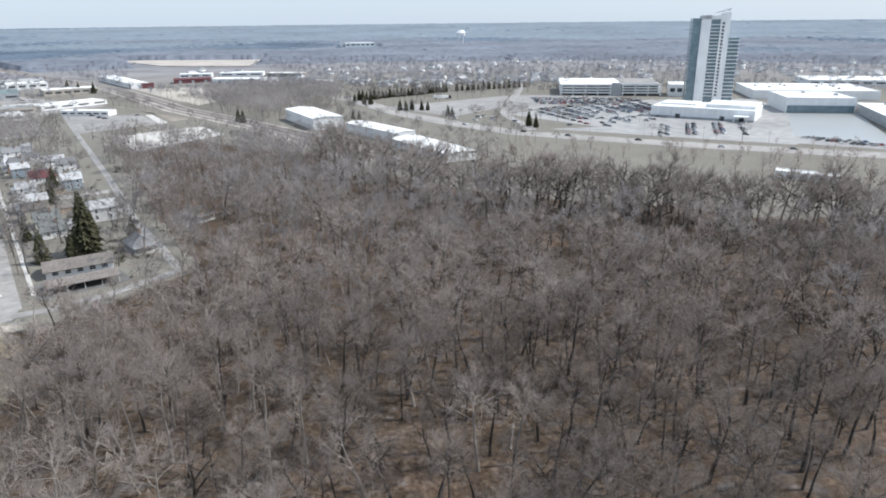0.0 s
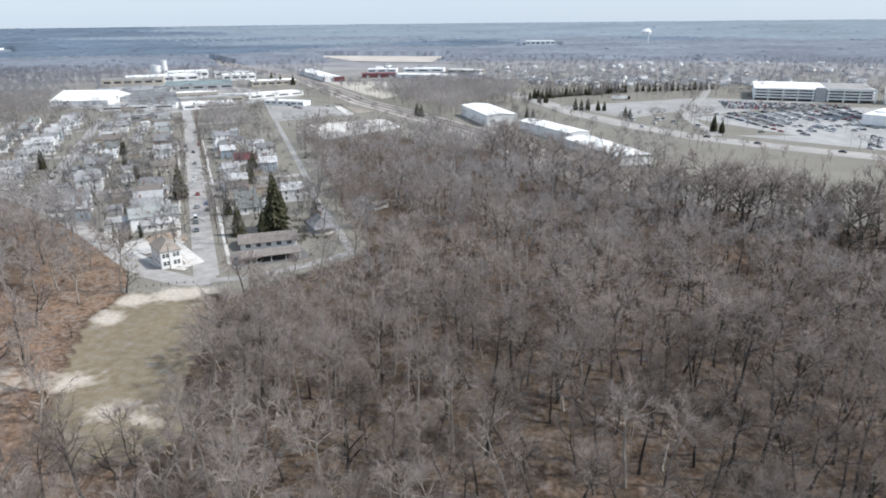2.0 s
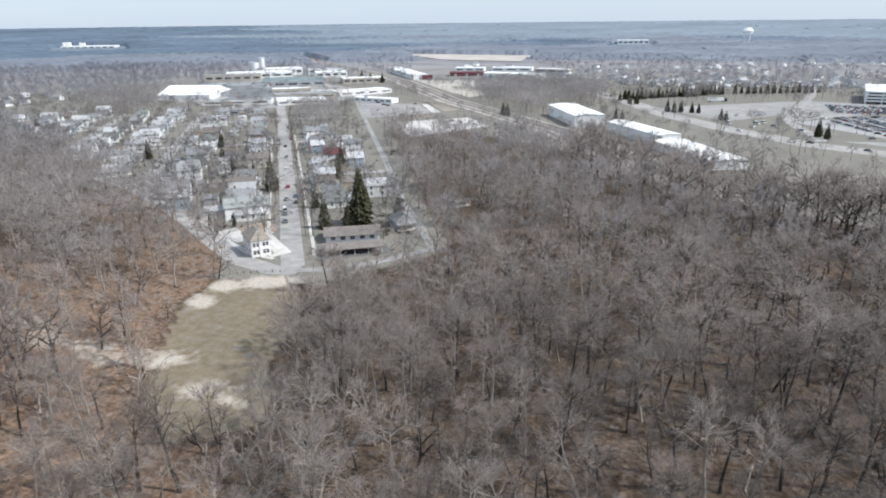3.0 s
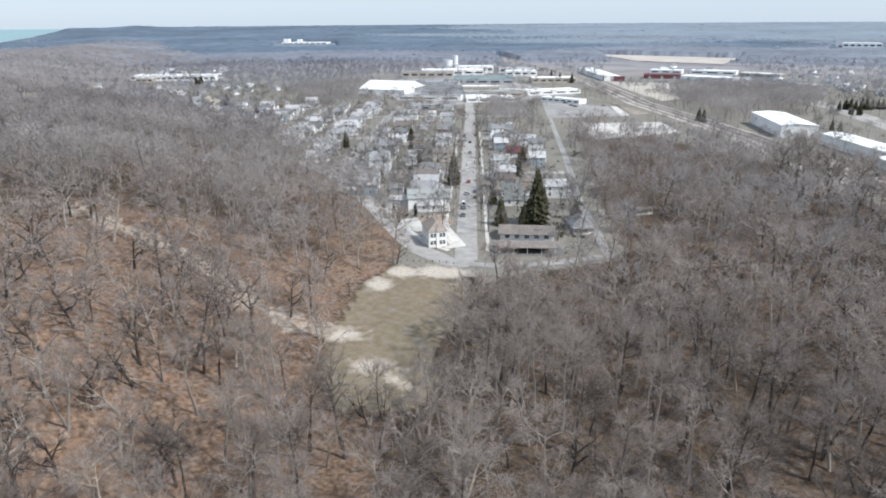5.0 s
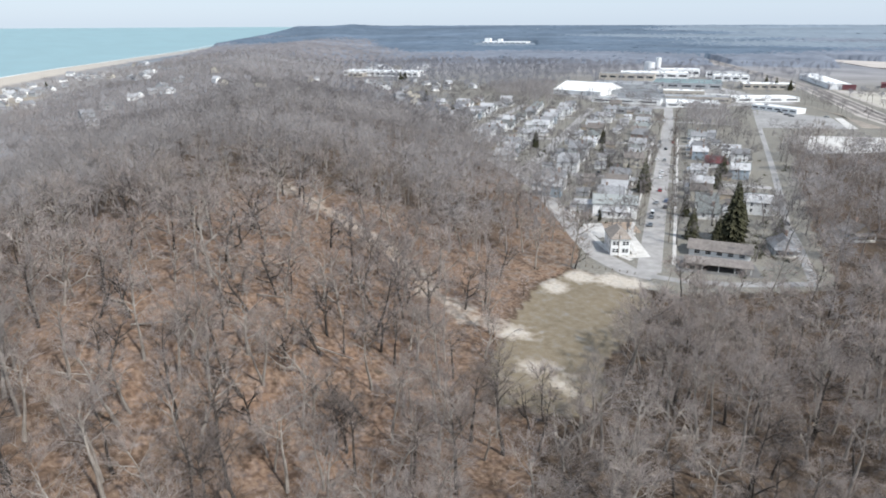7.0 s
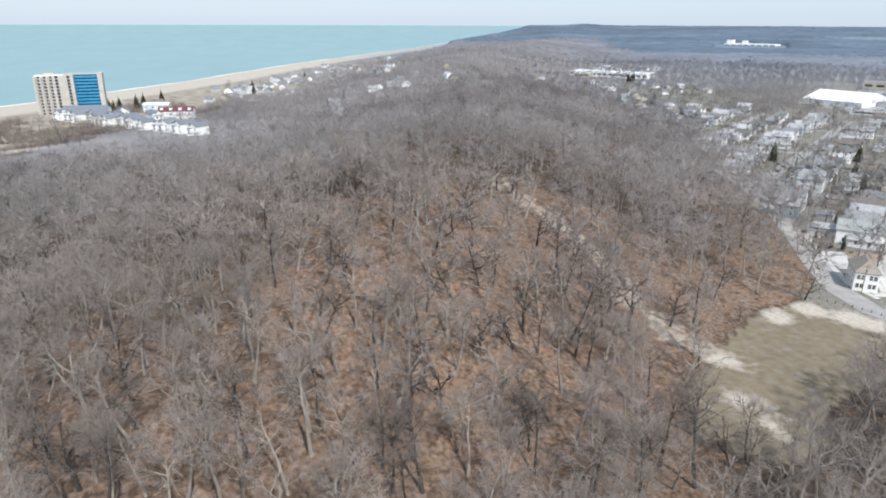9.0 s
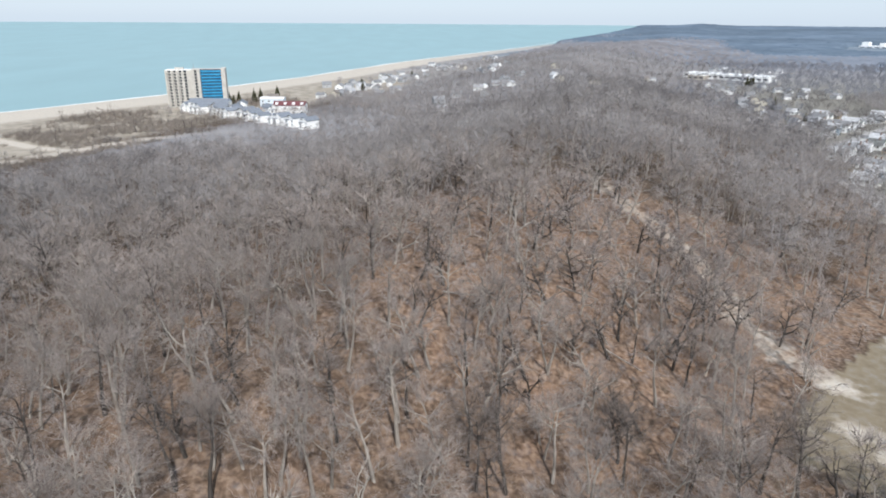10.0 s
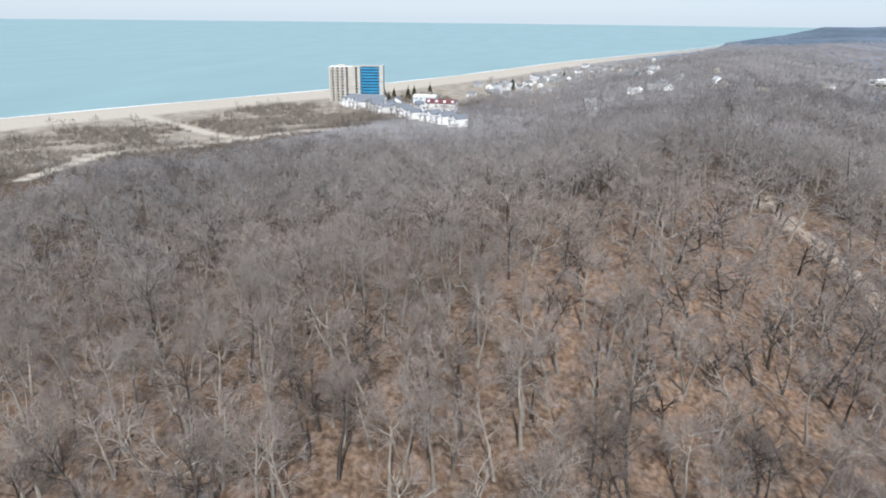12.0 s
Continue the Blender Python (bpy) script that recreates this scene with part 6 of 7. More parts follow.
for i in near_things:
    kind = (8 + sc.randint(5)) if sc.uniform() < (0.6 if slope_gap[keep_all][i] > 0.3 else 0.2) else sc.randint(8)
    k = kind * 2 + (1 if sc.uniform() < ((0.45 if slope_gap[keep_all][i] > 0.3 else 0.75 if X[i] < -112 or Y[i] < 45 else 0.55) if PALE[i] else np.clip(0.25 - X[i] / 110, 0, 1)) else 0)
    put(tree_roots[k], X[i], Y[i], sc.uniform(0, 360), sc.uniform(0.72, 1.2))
for i, (x, y) in enumerate(((-93, 80), (-100, 76), (-84, 84), (-84, 97), (-91, 88), (-97, 84))):
    put(tree_roots[2 * ((i * 3) % 13) + (i % 3 == 0)], x, y, 47 * i, (0.75, 0.95, 0.85, 1.05)[i % 4])
for i, (x, y) in enumerate(ARCHING):
    put(tree_roots[2 * (8 + i % 5) + (i % 3 == 1)], x, y, 70 * i + 20, 0.85 + 0.07 * (i % 4))
for i, (x, y) in enumerate(STRAIGHT):
    put(tree_roots[2 * (i * 3 % 8) + 1], x, y, 50 * i, 0.9 + 0.08 * (i % 3))
for i, (x, y) in enumerate(OAKS):
    put(tree_roots[2 * ((8 + i % 5) if i % 2 else i % 8)], x, y, 65 * i, 0.85 + 0.1 * (i % 3))
for root in tree_roots:
    if root.name not in used:
        for o in list(root.children):
            bpy.data.objects.remove(o)
        bpy.data.objects.remove(root)


def places(idx, X, Y, Z, n, lo=0.75, hi=1.12, pale=0.0, kinds=None, twig=0, blend=False):
    """Random stands of the templates; pale: the share in sunlit pale bark, which also have the paler twigs; blend:
    tones turn hazier with distance.
    """
    out = []
    for i in idx:
        light = sc.uniform() < pale[i]
        k = kinds[i][sc.randint(len(kinds[i]))] if kinds else sc.randint(n)
        # farther trees take the greyer tones, as painted haze
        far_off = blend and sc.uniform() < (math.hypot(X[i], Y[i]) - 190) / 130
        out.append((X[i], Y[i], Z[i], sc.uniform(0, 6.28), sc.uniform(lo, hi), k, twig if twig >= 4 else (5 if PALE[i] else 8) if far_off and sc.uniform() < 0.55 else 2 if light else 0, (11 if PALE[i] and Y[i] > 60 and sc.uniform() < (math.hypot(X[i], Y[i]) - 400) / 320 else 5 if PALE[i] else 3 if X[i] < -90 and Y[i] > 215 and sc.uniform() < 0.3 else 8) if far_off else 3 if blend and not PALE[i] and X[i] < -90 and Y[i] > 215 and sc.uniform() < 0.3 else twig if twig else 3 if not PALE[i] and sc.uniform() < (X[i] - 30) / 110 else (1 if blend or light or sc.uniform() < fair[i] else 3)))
    return out


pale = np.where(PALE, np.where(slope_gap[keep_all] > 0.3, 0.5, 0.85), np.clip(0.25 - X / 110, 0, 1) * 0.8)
fair = np.clip(0.5 - X / 160 + (D - 130) / 110, 0, 1)                 # paler twigs towards the dune and, as painted haze, with distance; painted shade on the eastern oaks
open_side = slope_gap[keep_all]
NEAR_KINDS = [list(range(8, 13)) * 2 + list(range(8)) if s > 0.3 else list(range(8)) * 3 + list(range(8, 13)) for s in open_side]
MID_KINDS = [list(range(7, 12)) * 2 + list(range(7)) if s > 0.3 else list(range(7)) * 3 + list(range(7, 12)) for s in open_side]
WOOD_MATS = [BARK, TWIG, SUNLIT_PALE_BARK, DARK_SHADE_TWIG, FAR_HAZE_TWIG, RIDGE_TWIG, DISTANT_HAZE_TWIG, SKYLINE_HAZE_TWIG, WOOD_TWIG, CANOPY_HAZE_GREY, CANOPY_BROWN, TOWN_TWIG]
rest = order[250:]
rim = ~PALE & (line_distance(X, Y, EAST_WOODS[15:22]) < 38)          # oaks along the far edge of the east wood, their shade put into dark tones
close, middle, outer = rest[D[rest] < 165], rest[(D[rest] >= 165) & (D[rest] < 290) & ~rim[rest]], rest[(D[rest] >= 290) & ~rim[rest]]
rim = rest[rim[rest] & (D[rest] >= 165)]
stuff("wood", MIDDLE, places(rim, X, Y, Z, len(MIDDLE), 1.15, 1.6, pale=np.zeros(X.size), kinds=[list(range(7)) + list(range(7, 12)) * 2] * X.size), WOOD_MATS, "leafless oaks along the edge of the wood in dark shade tones", "wood")
stuff("wood", [t for _, _, t in NEAR_T], places(close, X, Y, Z, len(NEAR_T), 0.68, 1.22, pale=pale, kinds=NEAR_KINDS), WOOD_MATS, "leafless grey-brown wood of tall trees", "wood")
inner, outer = outer[D[outer] < 345], outer[D[outer] >= 345]
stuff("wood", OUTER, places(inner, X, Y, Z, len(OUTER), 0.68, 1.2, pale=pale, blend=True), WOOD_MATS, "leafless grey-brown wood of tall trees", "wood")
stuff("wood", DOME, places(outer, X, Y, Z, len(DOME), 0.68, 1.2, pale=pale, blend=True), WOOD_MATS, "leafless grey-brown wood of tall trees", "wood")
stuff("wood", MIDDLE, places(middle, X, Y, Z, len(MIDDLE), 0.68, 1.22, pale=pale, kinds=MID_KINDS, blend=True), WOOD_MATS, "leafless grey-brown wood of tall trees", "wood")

# stragglers past the wood's edges
X, Y = scatter(6.5, -480, 60, 60, 520)
D = np.hypot(X, Y)
rim = np.minimum(line_distance(X, Y, TOWN_EDGE[:7]), np.minimum(line_distance(X, Y, EAST_WOODS[5:12]), line_distance(X, Y, CLEARING + CLEARING[:1])))
keep = (rim < 13) & ~inside(X, Y, EAST_WOODS) & ~inside(X, Y, HILL_WOODS) & (sc.uniform(size=X.size) < 0.55 - 0.03 * rim) & in_view(X, Y)
for road, wide in ROADWAYS:
    keep &= line_distance(X, Y, road) > wide
keep &= (np.hypot(X + 143, Y - 184) > 17) & (np.hypot(X + 160, Y - 203) > 16) & (np.hypot(X + 190, Y - 224) > 30) & (np.hypot(X + 114, Y - 292) > 12)
keep &= ~inside(X, Y, CLEARING)
X, Y, D = X[keep], Y[keep], D[keep]
Z = terrain(X, Y)
PALE = X < -120
fair = np.full(X.size, 0.8)
stuff("wood", MIDDLE, places(np.where(D < 290)[0], X, Y, Z, len(MIDDLE), 0.4, 0.9, pale=np.full(X.size, 0.4)), WOOD_MATS, "scattered bare trees at the edge of the wood", "trees")
stuff("wood", OUTER, places(np.where(D >= 290)[0], X, Y, Z, len(OUTER), 0.4, 0.9, pale=np.full(X.size, 0.2), blend=True), WOOD_MATS, "scattered bare trees at the edge of the wood", "trees")

# street trees, thickets and far woods
X, Y = scatter(10, -1300, 420, 180, 1100)
D = np.hypot(X, Y)
grove = inside(X, Y, [(-490, 480), (-560, 475), (-800, 640), (-700, 700)]) | inside(X, Y, [(-250, 640), (-150, 600), (-150, 760), (-190, 900), (-300, 900), (-280, 760)])
grove |= inside(X, Y, [(-285, 745), (-170, 640), (-110, 700), (-130, 900), (-220, 1000), (-320, 930)]) | inside(X, Y, [(-311, 456), (-283, 477), (-359, 582), (-387, 562)])
strip = (((Y < 470) & (X > 30)) | ((Y < 402) & (X > -45))) & ~inside(X, Y, EAST_WOODS)
clear = line_distance(X, Y, [street_point(0, 0), street_point(640, 0)]) > 8
for q, _ in LOTS:
    clear &= ~inside(X, Y, q)
clear &= ~inside(X, Y, [(170, 560), (262, 500), (360, 425), (460, 560), (460, 800), (170, 800)]) & (line_distance(X, Y, [(-95, 760), (-40, 650), (10, 582), (63, 526), (133, 489), (190, 461), (260, 432), (380, 385)]) > 15)
clear &= (line_distance(X, Y, RAILWAY) > 18) & ~inside(X, Y, [(-375, 667), (-303, 544), (-263, 533), (-218, 475), (-177, 534), (-210, 580), (-240, 622), (-371, 742)]) & ~inside(X, Y, [(-384, 890), (-370, 955), (-258, 770), (-268, 735)])
clear &= ~inside(X, Y, [(-800, 1670), (-590, 1330), (-480, 1000), (-400, 900), (-320, 920), (-240, 1110), (-390, 1400), (-420, 1650)])
p = np.where(grove, 1.0, np.where(strip, 0.45, np.where(inside(X, Y, WORKS), 0.1, np.where(inside(X, Y, TOWN), 0.46, np.where(D > 900, 0.16, np.where(D > 700, 0.45, 0.24))))))
keep = in_view(X, Y) & clear & (sc.uniform(size=X.size) < p) & ~inside(X, Y, EAST_WOODS) & ~inside(X, Y, HILL_WOODS) & ~inside(X, Y, CLEARING)
keep &= line_distance(X, Y, ROADWAYS[3][0][3:]) > 6
keep &= ~((D < 260) & (X > -215)) | ((X > -45) & (D > 270))
keep &= clear_of(X, Y, [(x, y) for x, y, _ in HOUSE_SITES], 6.5) & clear_of(X, Y, PLAIN_SITES, 11)
X, Y, D = X[keep], Y[keep], D[keep]
Z = terrain(X, Y)
low_strip, grove = strip[keep], grove[keep]
near_town, beyond, groves = np.where((D < 460) & ~low_strip)[0], np.where((D >= 460) & (D < 900) & ~low_strip & ~grove)[0], np.where(grove & (D >= 460) & (D < 900))[0]
stuff("wood", WIDE, places(np.where(low_strip)[0], X, Y, Z, len(WIDE), 0.3, 0.55, np.full(X.size, 0.2), twig=1), WOOD_MATS, "low bare trees along the highway verge", "trees")
stuff("wood", OUTER, places(near_town, X, Y, Z, len(OUTER), 0.5, 1.05, np.full(X.size, 0.2), twig=11), WOOD_MATS, "bare street and garden trees between the houses", "trees")
hedge = [(-118, 546), (-112, 540), (-106, 534), (-99, 529), (-93, 522), (-87, 516), (-80, 510), (-75, 503), (-68, 497), (-62, 491), (-57, 485), (-50, 480), (-45, 474), (-39, 470), (-34, 463), (-28, 457), (-24, 450), (-19, 444), (-14, 437), (-9, 431), (-5, 424), (-1, 418), (3, 409), (9, 404), (16, 409), (22, 413), (28, 417), (35, 410)]
stuff("wood", MIDDLE, [(a + sc.uniform(-3, 3), b + sc.uniform(-3, 3), ground_z(a, b), sc.uniform(0, 6.28), sc.uniform(0.32, 0.58), sc.randint(7), 0, 8) for a, b in hedge for _ in range(2)], WOOD_MATS, "bare trees along the sheds and the railway", "trees")
screen = [(-664 + 116 * k / 30 + 10, -178 + 126 * k / 30 - 8) for k in range(31)] + [(-648 + 8 * k, -170 + 11 * k) for k in range(10)]
stuff("wood", DOME, [(a + sc.uniform(-5, 5), b + sc.uniform(-5, 5), ground_z(a, b), sc.uniform(0, 6.28), sc.uniform(0.34, 0.6), sc.randint(len(DOME)), 5, 5) for a, b in screen], WOOD_MATS, "bare trees before the lakeside row houses", "trees")
kerb = [street_point(52 + 19 * i + 5 * math.sin(i * 2.1), v + 0.8 * math.sin(i)) for i in range(20) for v in (-6.6, 6.4)]
stuff("wood", MIDDLE, [(x, y, ground_z(x, y), sc.uniform(0, 6.28), sc.uniform(0.42, 0.72), sc.randint(7), 0, 3) for x, y in kerb if sc.uniform() < 0.7], WOOD_MATS, "bare street trees along the kerbs", "trees")
stuff("wood", DOME, places(groves, X, Y, Z, len(DOME), 0.8, 1.2, np.full(X.size, 0.2), twig=8), WOOD_MATS, "dense grey-brown groves beside the railway", "wood")
stuff("wood", DOME, places(beyond, X, Y, Z, len(DOME), 0.5, 0.95, np.full(X.size, 0.2), twig=11), WOOD_MATS, "bare trees between the works and lots", "trees")
stuff("wood", FAR, places(np.where(D >= 900)[0], X, Y, Z, len(FAR), 0.6, 0.95, np.full(X.size, 0.1), twig=4), WOOD_MATS, "bare trees among far buildings", "trees")

def far_rows(r0, r1, ratio, gap):
    """Rows of stands round the eye's side of the country, closer together near by."""
    XX, YY, r = [], [], r0
    while r < r1:
        a = np.radians(np.arange(-38.5, 134, math.degrees(gap * (0.6 + 0.4 * r / r0) / r)))
        a = a + sc.uniform(-0.5, 0.5, a.size) * gap / r
        q = r * ratio ** sc.uniform(-0.6, 0.6, a.size)
        XX.append(-q * np.sin(a)), YY.append(q * np.cos(a))
        r *= ratio
    return np.concatenate(XX), np.concatenate(YY)


FARM = [(-800, 1670), (-590, 1330), (-480, 1000), (-400, 900), (-320, 920), (-240, 1110), (-390, 1400), (-420, 1650)]


def wooded(X, Y):
    """The share of far ground under trees: full on the ridge and far inland, patchy on the plain."""
    D = np.hypot(X, Y)
    along, cross = coast_frame(X, Y)
    patchy = 0.7 + 0.3 * np.sin(X / 170 + 1.3) * np.sin(Y / 140 + X / 400)
    share = np.where(inside(X, Y, HILL_WOODS), 1.0, patchy + (1 - patchy) * smooth(1150, 1900, D))
    share = np.where(inside(X, Y, TOWN) & (D < 1100), 0, share)
    for ends, wide in (([(-2110, 1800), (-1860, 1580)], 120), ([(-280, 2400), (-255, 2080)], 70)):
        share = np.where(line_distance(X, Y, ends) < wide, 0, share)
    shore = np.interp(along, [900, 1500, 2100, 2500], [400, 430, 520, 608])
    return np.where((cross > shore) | inside(X, Y, FARM) | (line_distance(X, Y, RAILWAY) < 20), 0, share)


# picks tones by distance, so the haze is painted into the woods
def far_haze_twig(X, Y, patches=False):
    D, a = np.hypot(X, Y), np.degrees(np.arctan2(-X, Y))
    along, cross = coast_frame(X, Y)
    D = D * (1 - 0.36 * smooth(-200, 60, cross))              # the coastal ridge keeps its brown longer before the haze tint
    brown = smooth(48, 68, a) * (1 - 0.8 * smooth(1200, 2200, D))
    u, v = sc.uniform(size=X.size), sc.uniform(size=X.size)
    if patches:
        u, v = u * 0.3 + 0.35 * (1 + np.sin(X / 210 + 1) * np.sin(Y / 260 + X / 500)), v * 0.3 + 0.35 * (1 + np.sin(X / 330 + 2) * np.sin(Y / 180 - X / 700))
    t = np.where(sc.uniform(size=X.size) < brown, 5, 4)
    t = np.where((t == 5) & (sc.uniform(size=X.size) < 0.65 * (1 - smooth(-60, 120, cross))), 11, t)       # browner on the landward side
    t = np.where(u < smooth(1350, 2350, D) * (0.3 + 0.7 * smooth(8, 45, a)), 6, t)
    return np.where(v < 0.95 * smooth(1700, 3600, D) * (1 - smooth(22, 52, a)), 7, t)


for rows, words in ((far_rows(545, 900, 1.021, 11), "grey winter woods on the coastal ridge"), (far_rows(900, 1620, 1.03, 9), "far winter woods inland, toned with hazy grey")):
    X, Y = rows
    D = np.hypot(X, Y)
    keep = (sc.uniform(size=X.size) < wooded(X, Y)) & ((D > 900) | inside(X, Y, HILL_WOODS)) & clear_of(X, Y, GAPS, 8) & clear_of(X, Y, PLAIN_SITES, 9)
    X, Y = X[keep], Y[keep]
    Z, T = terrain(X, Y), far_haze_twig(X, Y)
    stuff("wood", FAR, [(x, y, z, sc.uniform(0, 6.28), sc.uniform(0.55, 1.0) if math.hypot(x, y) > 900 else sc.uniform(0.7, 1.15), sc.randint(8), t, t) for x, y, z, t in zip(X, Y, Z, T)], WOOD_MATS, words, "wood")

# the closed canopy of the distant woods: uneven treetops, clearings where the share of wood is low
az = np.radians(np.arange(-38.5, 134, 0.23))
R, A = np.meshgrid(1450 * 1.0115 ** np.arange(107), az, indexing="ij")
A = A + np.radians(sc.uniform(-0.09, 0.09, A.shape))
R = R * 1.0115 ** sc.uniform(-0.4, 0.4, R.shape)
X, Y = -R * np.sin(A), R * np.cos(A)
rough = 1.2 + 2.6 * smooth(-200, 60, coast_frame(X, Y)[1]) * (1 - smooth(1900, 2700, R))
crowns = 11 + rough * sc.uniform(-1, 1, X.shape) + 1.2 * np.sin(X / 90) * np.sin(Y / 110 + X / 300)
crowns = crowns * (1 - 0.45 * smooth(2600, 4000, R))
crowns = -4 + (crowns + 4) * smooth(0.1, 0.6, wooded(X, Y)) * smooth(1440, 1640, R)
Z = terrain(X, Y) + crowns
nr, na = X.shape
q = (np.arange(nr - 1)[:, None] * na + np.arange(na - 1)[None, :]).ravel()
F = np.concatenate([np.stack([q, q + 1, q + na + 1], 1), np.stack([q, q + na + 1, q + na], 1)]).astype(np.int32)
V = np.stack([X.ravel(), Y.ravel(), Z.ravel()], 1).astype(np.float32)
F = F[(coast_frame(V[F][:, :, 0], V[F][:, :, 1])[1] < np.interp(coast_frame(V[F][:, :, 0], V[F][:, :, 1])[0], [1500, 2400], [470, 612])).all(1)]
canopy = stuff("wood", [(V, F, np.ones(len(F), np.int32))], [(0, 0, 0, 0, 1, 0, 0, 1)], WOOD_MATS, "distant woods towards the skyline, coloured blue-grey with haze", "wood")
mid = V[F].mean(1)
# haze tint per face, bluer with distance
tone = far_haze_twig(mid[:, 0], mid[:, 1], True)
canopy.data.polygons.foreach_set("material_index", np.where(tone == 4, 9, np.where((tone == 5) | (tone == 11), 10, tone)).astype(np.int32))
canopy.data.polygons.foreach_set("use_smooth", np.ones(len(F), bool))

# thickets behind the beach and low brush in the wood
X, Y = scatter(5.4, -760, -320, -420, -60)
along, cross = coast_frame(X, Y)
sandy = np.minimum(line_distance(X, Y, DUNE_PATH), line_distance(X, Y, [(-470, -190), (-490, -227), (-514, -255), (-570, -325)]))
clump = np.sin(X / 17 + 1) * np.sin(Y / 21) + 0.4 * np.sin(X / 6 + Y / 9)
keep = in_view(X, Y) & (cross > 285) & (cross < 432 - 20 * np.sin(along / 30)) & (sandy > 7) & (clump > -0.4) & (np.hypot(X + 690, Y + 155) > 45)
X, Y = X[keep], Y[keep]
stuff("thicket", BUSHES + OUTER, [(x, y, terrain(x, y), sc.uniform(0, 6.28), sc.uniform(1.7, 3.3) if k < 5 else sc.uniform(0.35, 0.6), k, 0) for x, y, k in zip(X, Y, sc.choice([0, 1, 2, 3, 4] * 4 + [5, 6], len(X)))],
      [BARK, THICKET], "brown leafless dune thickets", "thicket")
X, Y = scatter(7.6, -760, -330, -320, 130)
D = np.hypot(X, Y)
a = np.degrees(np.arctan2(-X, Y))
along, cross = coast_frame(X, Y)
keep = (a > 76) & (a < 134) & ~inside(X, Y, HILL_WOODS) & (cross > 60) & (cross < 290) & (np.hypot(X + 620, Y + 100) > 30) & (line_distance(X, Y, [(-678, -158), (-560, -36)]) > 9) & (line_distance(X, Y, DUNE_PATH) > 9)
keep &= (line_distance(X, Y, [(0.96 * a, 0.96 * b) for a, b in DUNE_PATH[4:]]) > 19) | (sc.uniform(size=X.size) < 0.12)
X, Y = X[keep], Y[keep]
stuff("wood", DOME, [(x, y, terrain(x, y), sc.uniform(0, 6.28), sc.uniform(0.36, 0.78) * (1.35 if math.hypot(x, y) > 500 and line_distance(x, y, [(-678, -158), (-560, -36)]) > 70 else 0.8) * (0.6 if line_distance(x, y, DUNE_PATH[4:]) < 65 else 1), sc.randint(len(DOME)), 5, 5 if sc.uniform() < 0.85 else 1) for x, y in zip(X, Y)], WOOD_MATS, "low scrubby bare trees behind the dune", "trees")
# wood inland of the sandy track, sized so that the camera sees over it to the track, single trees along it
stand, single = [], []
for k in range(330):
    i = sc.randint(len(DUNE_PATH) - 1)
    f, near = sc.uniform(), sc.uniform(0.70, 0.93)
    x, y = (DUNE_PATH[i][j] * (1 - f) + DUNE_PATH[i + 1][j] * f for j in (0, 1))
    if k < 300:
        stand.append((x * near, y * near, terrain(x * near, y * near), sc.uniform(0, 6.28), min(1.05, 4.1 * (1 - near) * sc.uniform(0.75, 1.1)), sc.randint(len(DOME)), 11, sc.choice((5, 8, 11))))
    else:
        single.append((x * 0.987, y * 0.987, terrain(x * 0.987, y * 0.987), sc.uniform(0, 6.28), sc.uniform(0.3, 0.48), sc.randint(len(MIDDLE)), 0, 8))
stuff("wood", DOME, stand, WOOD_MATS, "grey leafless wood inland of the sandy track", "wood")
stuff("wood", MIDDLE, single, WOOD_MATS, "small bare trees along the sandy track", "trees")
X, Y = scatter(7.5, -330, 220, -200, 330)
D = np.hypot(X, Y)
keep = in_view(X, Y) & (D > 80) & (inside(X, Y, EAST_WOODS) | inside(X, Y, HILL_WOODS)) & ~inside(X, Y, CLEARING) & (sc.uniform(size=X.size) < 0.75)
X, Y = X[keep], Y[keep]
stuff("brush", BUSHES, [(x, y, terrain(x, y), sc.uniform(0, 6.28), sc.uniform(0.5, 1.3), sc.randint(5), 0) for x, y in zip(X, Y)], [BARK, SHRUB], "low brown brush on the woodland floor", "brush")
X, Y = scatter(6.5, -420, -90, 185, 470)
keep = inside(X, Y, TOWN) & (sc.uniform(size=X.size) < 0.33) & (np.hypot(X, Y) < 480)
for road, wide in ROADWAYS:
    keep &= line_distance(X, Y, road) > wide
keep &= (np.hypot(X + 160, Y - 205) > 24) & ~inside(X, Y, [(-144, 212), (-123, 230.5), (-110, 217), (-133, 198)])
X, Y = X[keep], Y[keep]
stuff("shrub", BUSHES, [(x, y, terrain(x, y), sc.uniform(0, 6.28), sc.uniform(0.7, 1.6), sc.randint(5), 0) for x, y in zip(X, Y)], [BARK, EVERGREEN], "dark garden shrubs and hedges between the houses", "shrubs")
X, Y = scatter(3.2, -150, -100, 215, 285)
keep = (line_distance(X, Y, [(-132, 240), (-118, 246), (-128, 262)]) < 9) & (line_distance(X, Y, ROADWAYS[3][0]) > 4) & (sc.uniform(size=X.size) < 0.6)
X, Y = X[keep], Y[keep]
stuff("shrub", BUSHES, [(x, y, terrain(x, y), sc.uniform(0, 6.28), sc.uniform(0.9, 1.9), sc.randint(5), 0) for x, y in zip(X, Y)], [BARK, EVERGREEN], "dense dark shrubs beside the spruces", "shrubs")


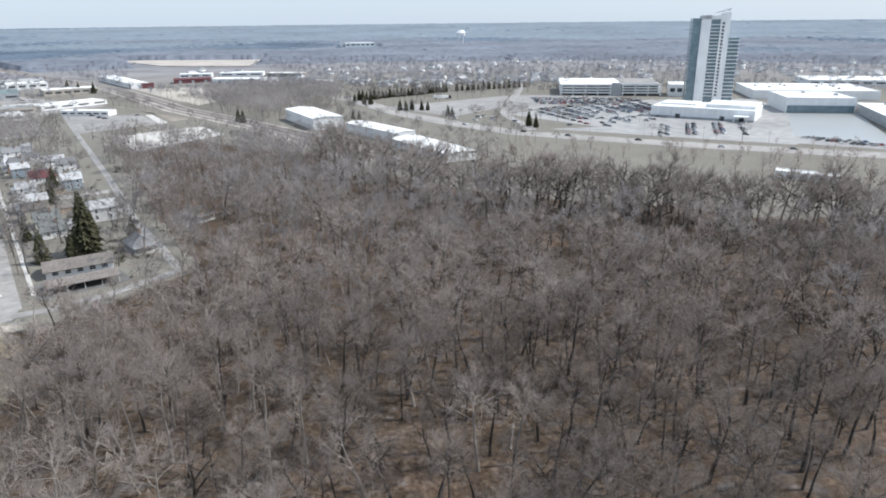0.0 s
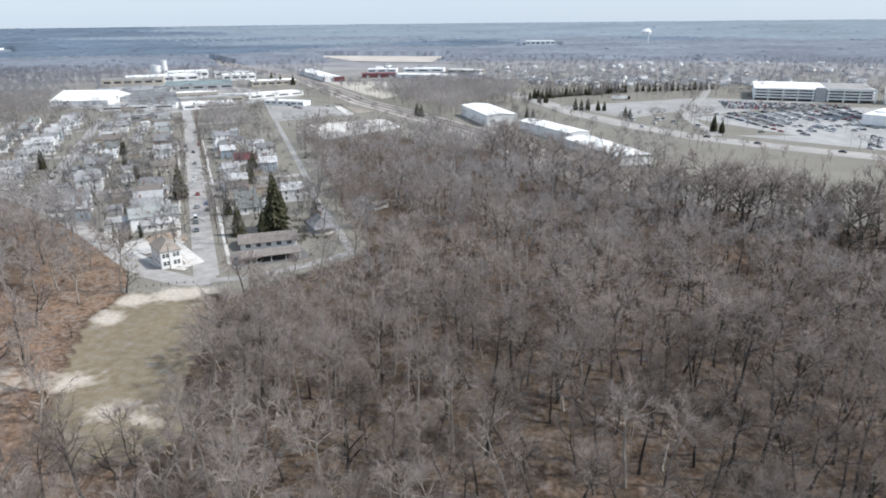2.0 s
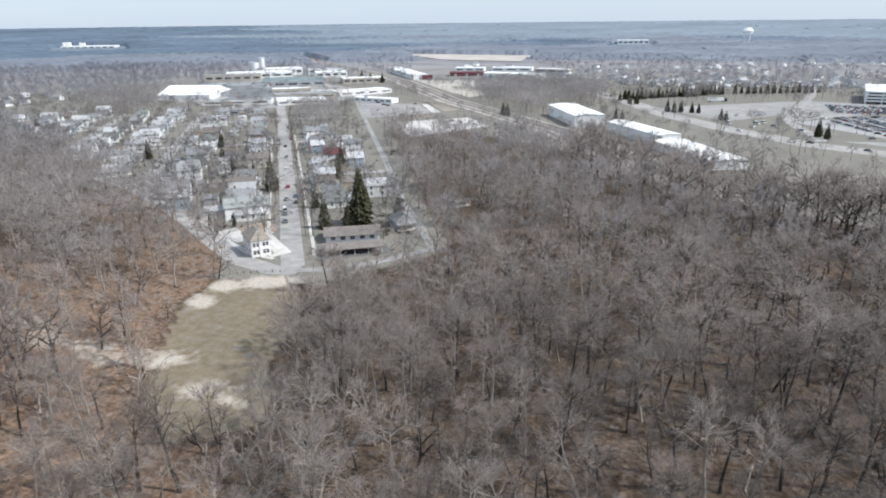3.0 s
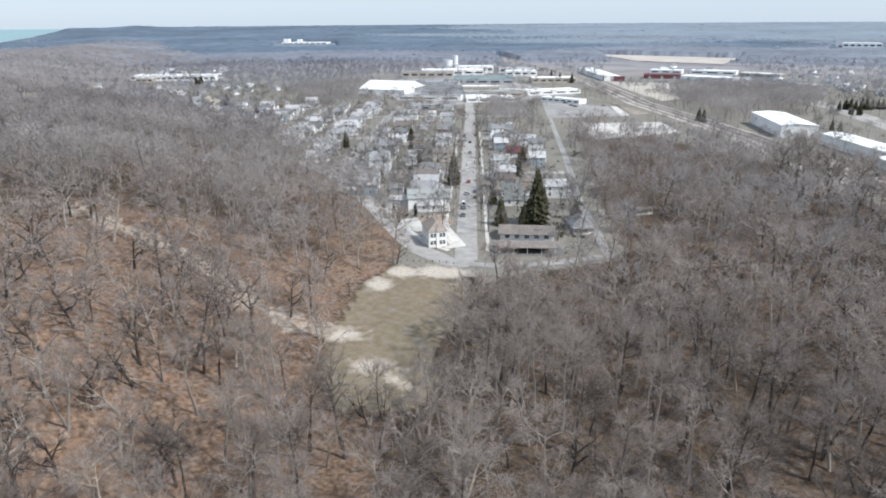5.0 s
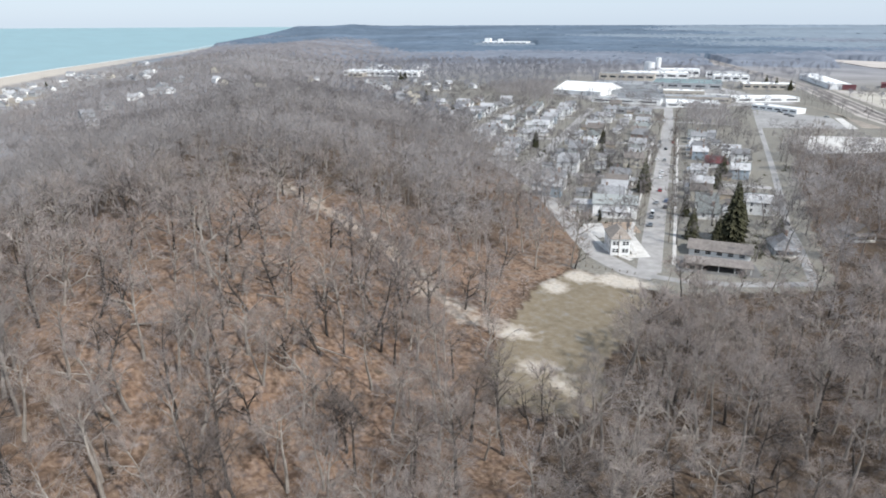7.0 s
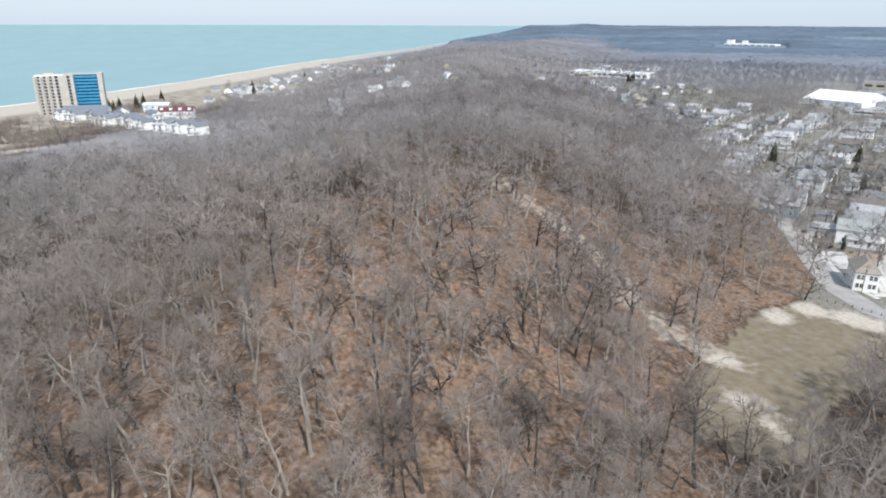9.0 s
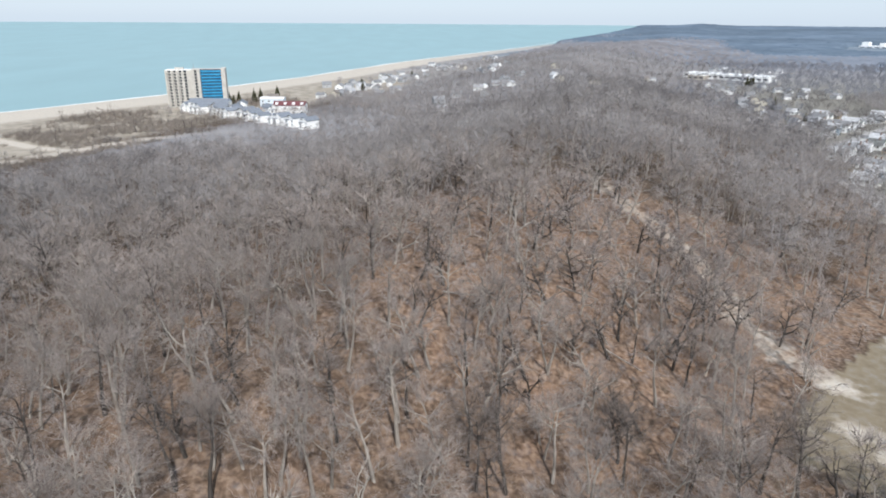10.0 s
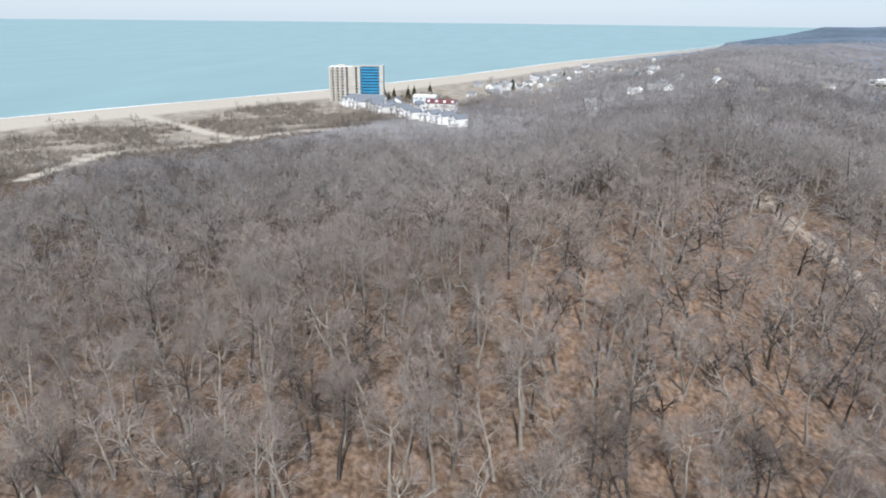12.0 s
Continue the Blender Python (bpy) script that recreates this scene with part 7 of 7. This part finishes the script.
def conifer(g, h, r, layers, name="conifer"):
    """Trunk and tiers of drooping needle fans."""
    trunk = Mesh().tube((0, 0, -0.3), (0, 0, h * 0.97), h * 0.014, 0.03, 6)
    b = Mesh()
    for k in range(layers):
        t = (k + 0.5) / layers
        z, rr = h * (0.06 + 0.92 * t), r * min(1.0, 0.72 + 1.6 * t) * (1 - t) ** 0.72 + 0.15
        n = max(8, int(21 * (1 - 0.5 * t)))
        for i in range(n):
            a = 2 * math.pi * (i + g.uniform(-0.4, 0.4)) / n + k
            l = rr * g.uniform(0.7, 1.12)
            d = Vector((math.cos(a), math.sin(a), 0))
            side = Vector((-d.y, d.x, 0))
            base = Vector((0, 0, z + g.uniform(-0.2, 0.2)))
            mid, tip = base + d * l * 0.55 - Vector((0, 0, 0.10 * l)), base + d * l - Vector((0, 0, l * g.uniform(0.25, 0.5)))
            wdt = l * g.uniform(0.16, 0.25)
            b.face((base, mid - side * wdt, tip)), b.face((base, tip, mid + side * wdt))
            low = mid - Vector((0, 0, l * 0.28))
            b.face((base, low, tip))
    return trunk, b


CONIFERS = []
for h, r, n, words in ((27, 6.8, 34, "tall dark green spruce beside the houses"), (16, 4.2, 18, "dark green spruce beside the street"), (9, 2.6, 13, "small dark green conifer in a garden"), (8, 1.1, 14, "slim dark green arborvitae")):
    trunk, needles = conifer(g, h, r, n)
    root = thing("conifer", Matrix(), words, "conifer")
    part("trunk", trunk, BARK, root)
    part("needles", needles, NEEDLE, root)
    CONIFERS.append(root)
for x, y, k, s in ((-141, 246, 0, 1.0), (-144.5, 241, 2, 1.2), (-152.5, 235, 1, 0.92), (-216, 284, 1, 1.2), (-345, 326, 1, 0.75), (-209, 345, 1, 0.95), (-202, 219, 3, 1.05), (-191.5, 210.5, 3, 1.1), (-195, 220, 3, 0.95), (-192, 223, 3, 0.95), (-198, 214, 3, 0.7),
                   (-150, 268, 1, 0.8), (-158, 276, 2, 1.2), (-130, 262, 2, 1.2), (-168, 300, 2, 1.1), (-270, 318, 2, 1.1), (-300, 345, 1, 0.6), (74, 561, 1, 0.95), (79, 553, 1, 0.75), (6, 631, 1, 0.7), (10, 628, 1, 0.6),
                   (-82, 613, 1, 0.6), (-76, 610, 1, 0.6), (-42, 673, 1, 0.8), (-36, 672, 1, 0.75), (-30, 674, 1, 0.8), (-20, 673, 1, 0.7), (-14, 673, 1, 0.65), (-77, 726, 1, 0.85), (-84, 728, 1, 0.75), (-180, 600, 2, 1.4), (-186, 606, 2, 1.4),
                   (-240, 300, 1, 0.7), (-262, 335, 1, 0.75), (-285, 352, 1, 0.7), (-175, 262, 1, 0.7), (-198, 322, 1, 0.9), (-330, 380, 1, 0.8), (-360, 340, 1, 0.7), (-250, 262, 1, 0.6), (-290, 300, 1, 0.65), (-736, -133, 1, 0.8), (-731, -128, 1, 0.7), (-753, -126, 1, 0.8), (-1031, 87, 1, 0.9), (-917, 9, 1, 0.8), (-800, -90, 1, 0.9), (-770, -105, 1, 0.9), (-742, -108, 1, 1.0), (-860, 10, 1, 0.9), (-905, 560, 1, 0.9), (-890, 555, 1, 0.8), (-915, 575, 1, 0.9), (-640, 430, 1, 0.9), (-520, 380, 1, 0.9), (-500, 900, 1, 1.1), (-480, 890, 1, 1.0), (-455, 880, 1, 1.0)):
    put(CONIFERS[k], x, y, g.uniform(0, 360), s)
for i in range(26):
    k = i / 25
    put(CONIFERS[1], -98 + 104 * k, 757 + 92 * k + g.uniform(-3, 3), g.uniform(0, 360), g.uniform(0.65, 0.9))
for i in range(14):
    put(CONIFERS[1], 20 + 7 * i, 862 + 3 * i + g.uniform(-4, 4), g.uniform(0, 360), g.uniform(0.55, 0.85))


def fallen_log(g, long):
    root = thing("fallen_log", Matrix(), "pale fallen tree trunk lying on the leaves", "log", "fallen trunks")
    part("trunk", Mesh().tube((0, 0, 0.15), (long, 0, 0.5), 0.26, 0.12, 7, cap=True), SUNLIT_PALE_BARK, root)
    for k in range(4):
        x = long * g.uniform(0.5, 0.98)
        part("branch", Mesh().tube((x, 0, 0.4), (x + g.uniform(0.8, 2.2), g.uniform(-2, 2), g.uniform(0.1, 1.8)), 0.07, 0.02, 4), SUNLIT_PALE_BARK, root)
    return root


LOGS = [fallen_log(g, 9), fallen_log(g, 13)]
for x, y, turn, k in ((-3, 139, 160, 0), (-139, 59, 20, 1), (-122, 70, 80, 0), (-166, 70, 130, 1), (-211, 40, 10, 0), (-150, 20, 60, 0), (-118, 40, 110, 1), (40, 150, 40, 0), (-182, 90, 150, 0), (14, 118, 80, 0), (-158, 52, 35, 1), (-172, 62, 100, 0), (-148, 78, 160, 1), (-195, 70, 65, 0), (-133, 50, 140, 0), (-160, 84, 10, 0), (-208, 84, 120, 1), (-128, 78, 30, 0)):
    put(LOGS[k], x, y, turn)
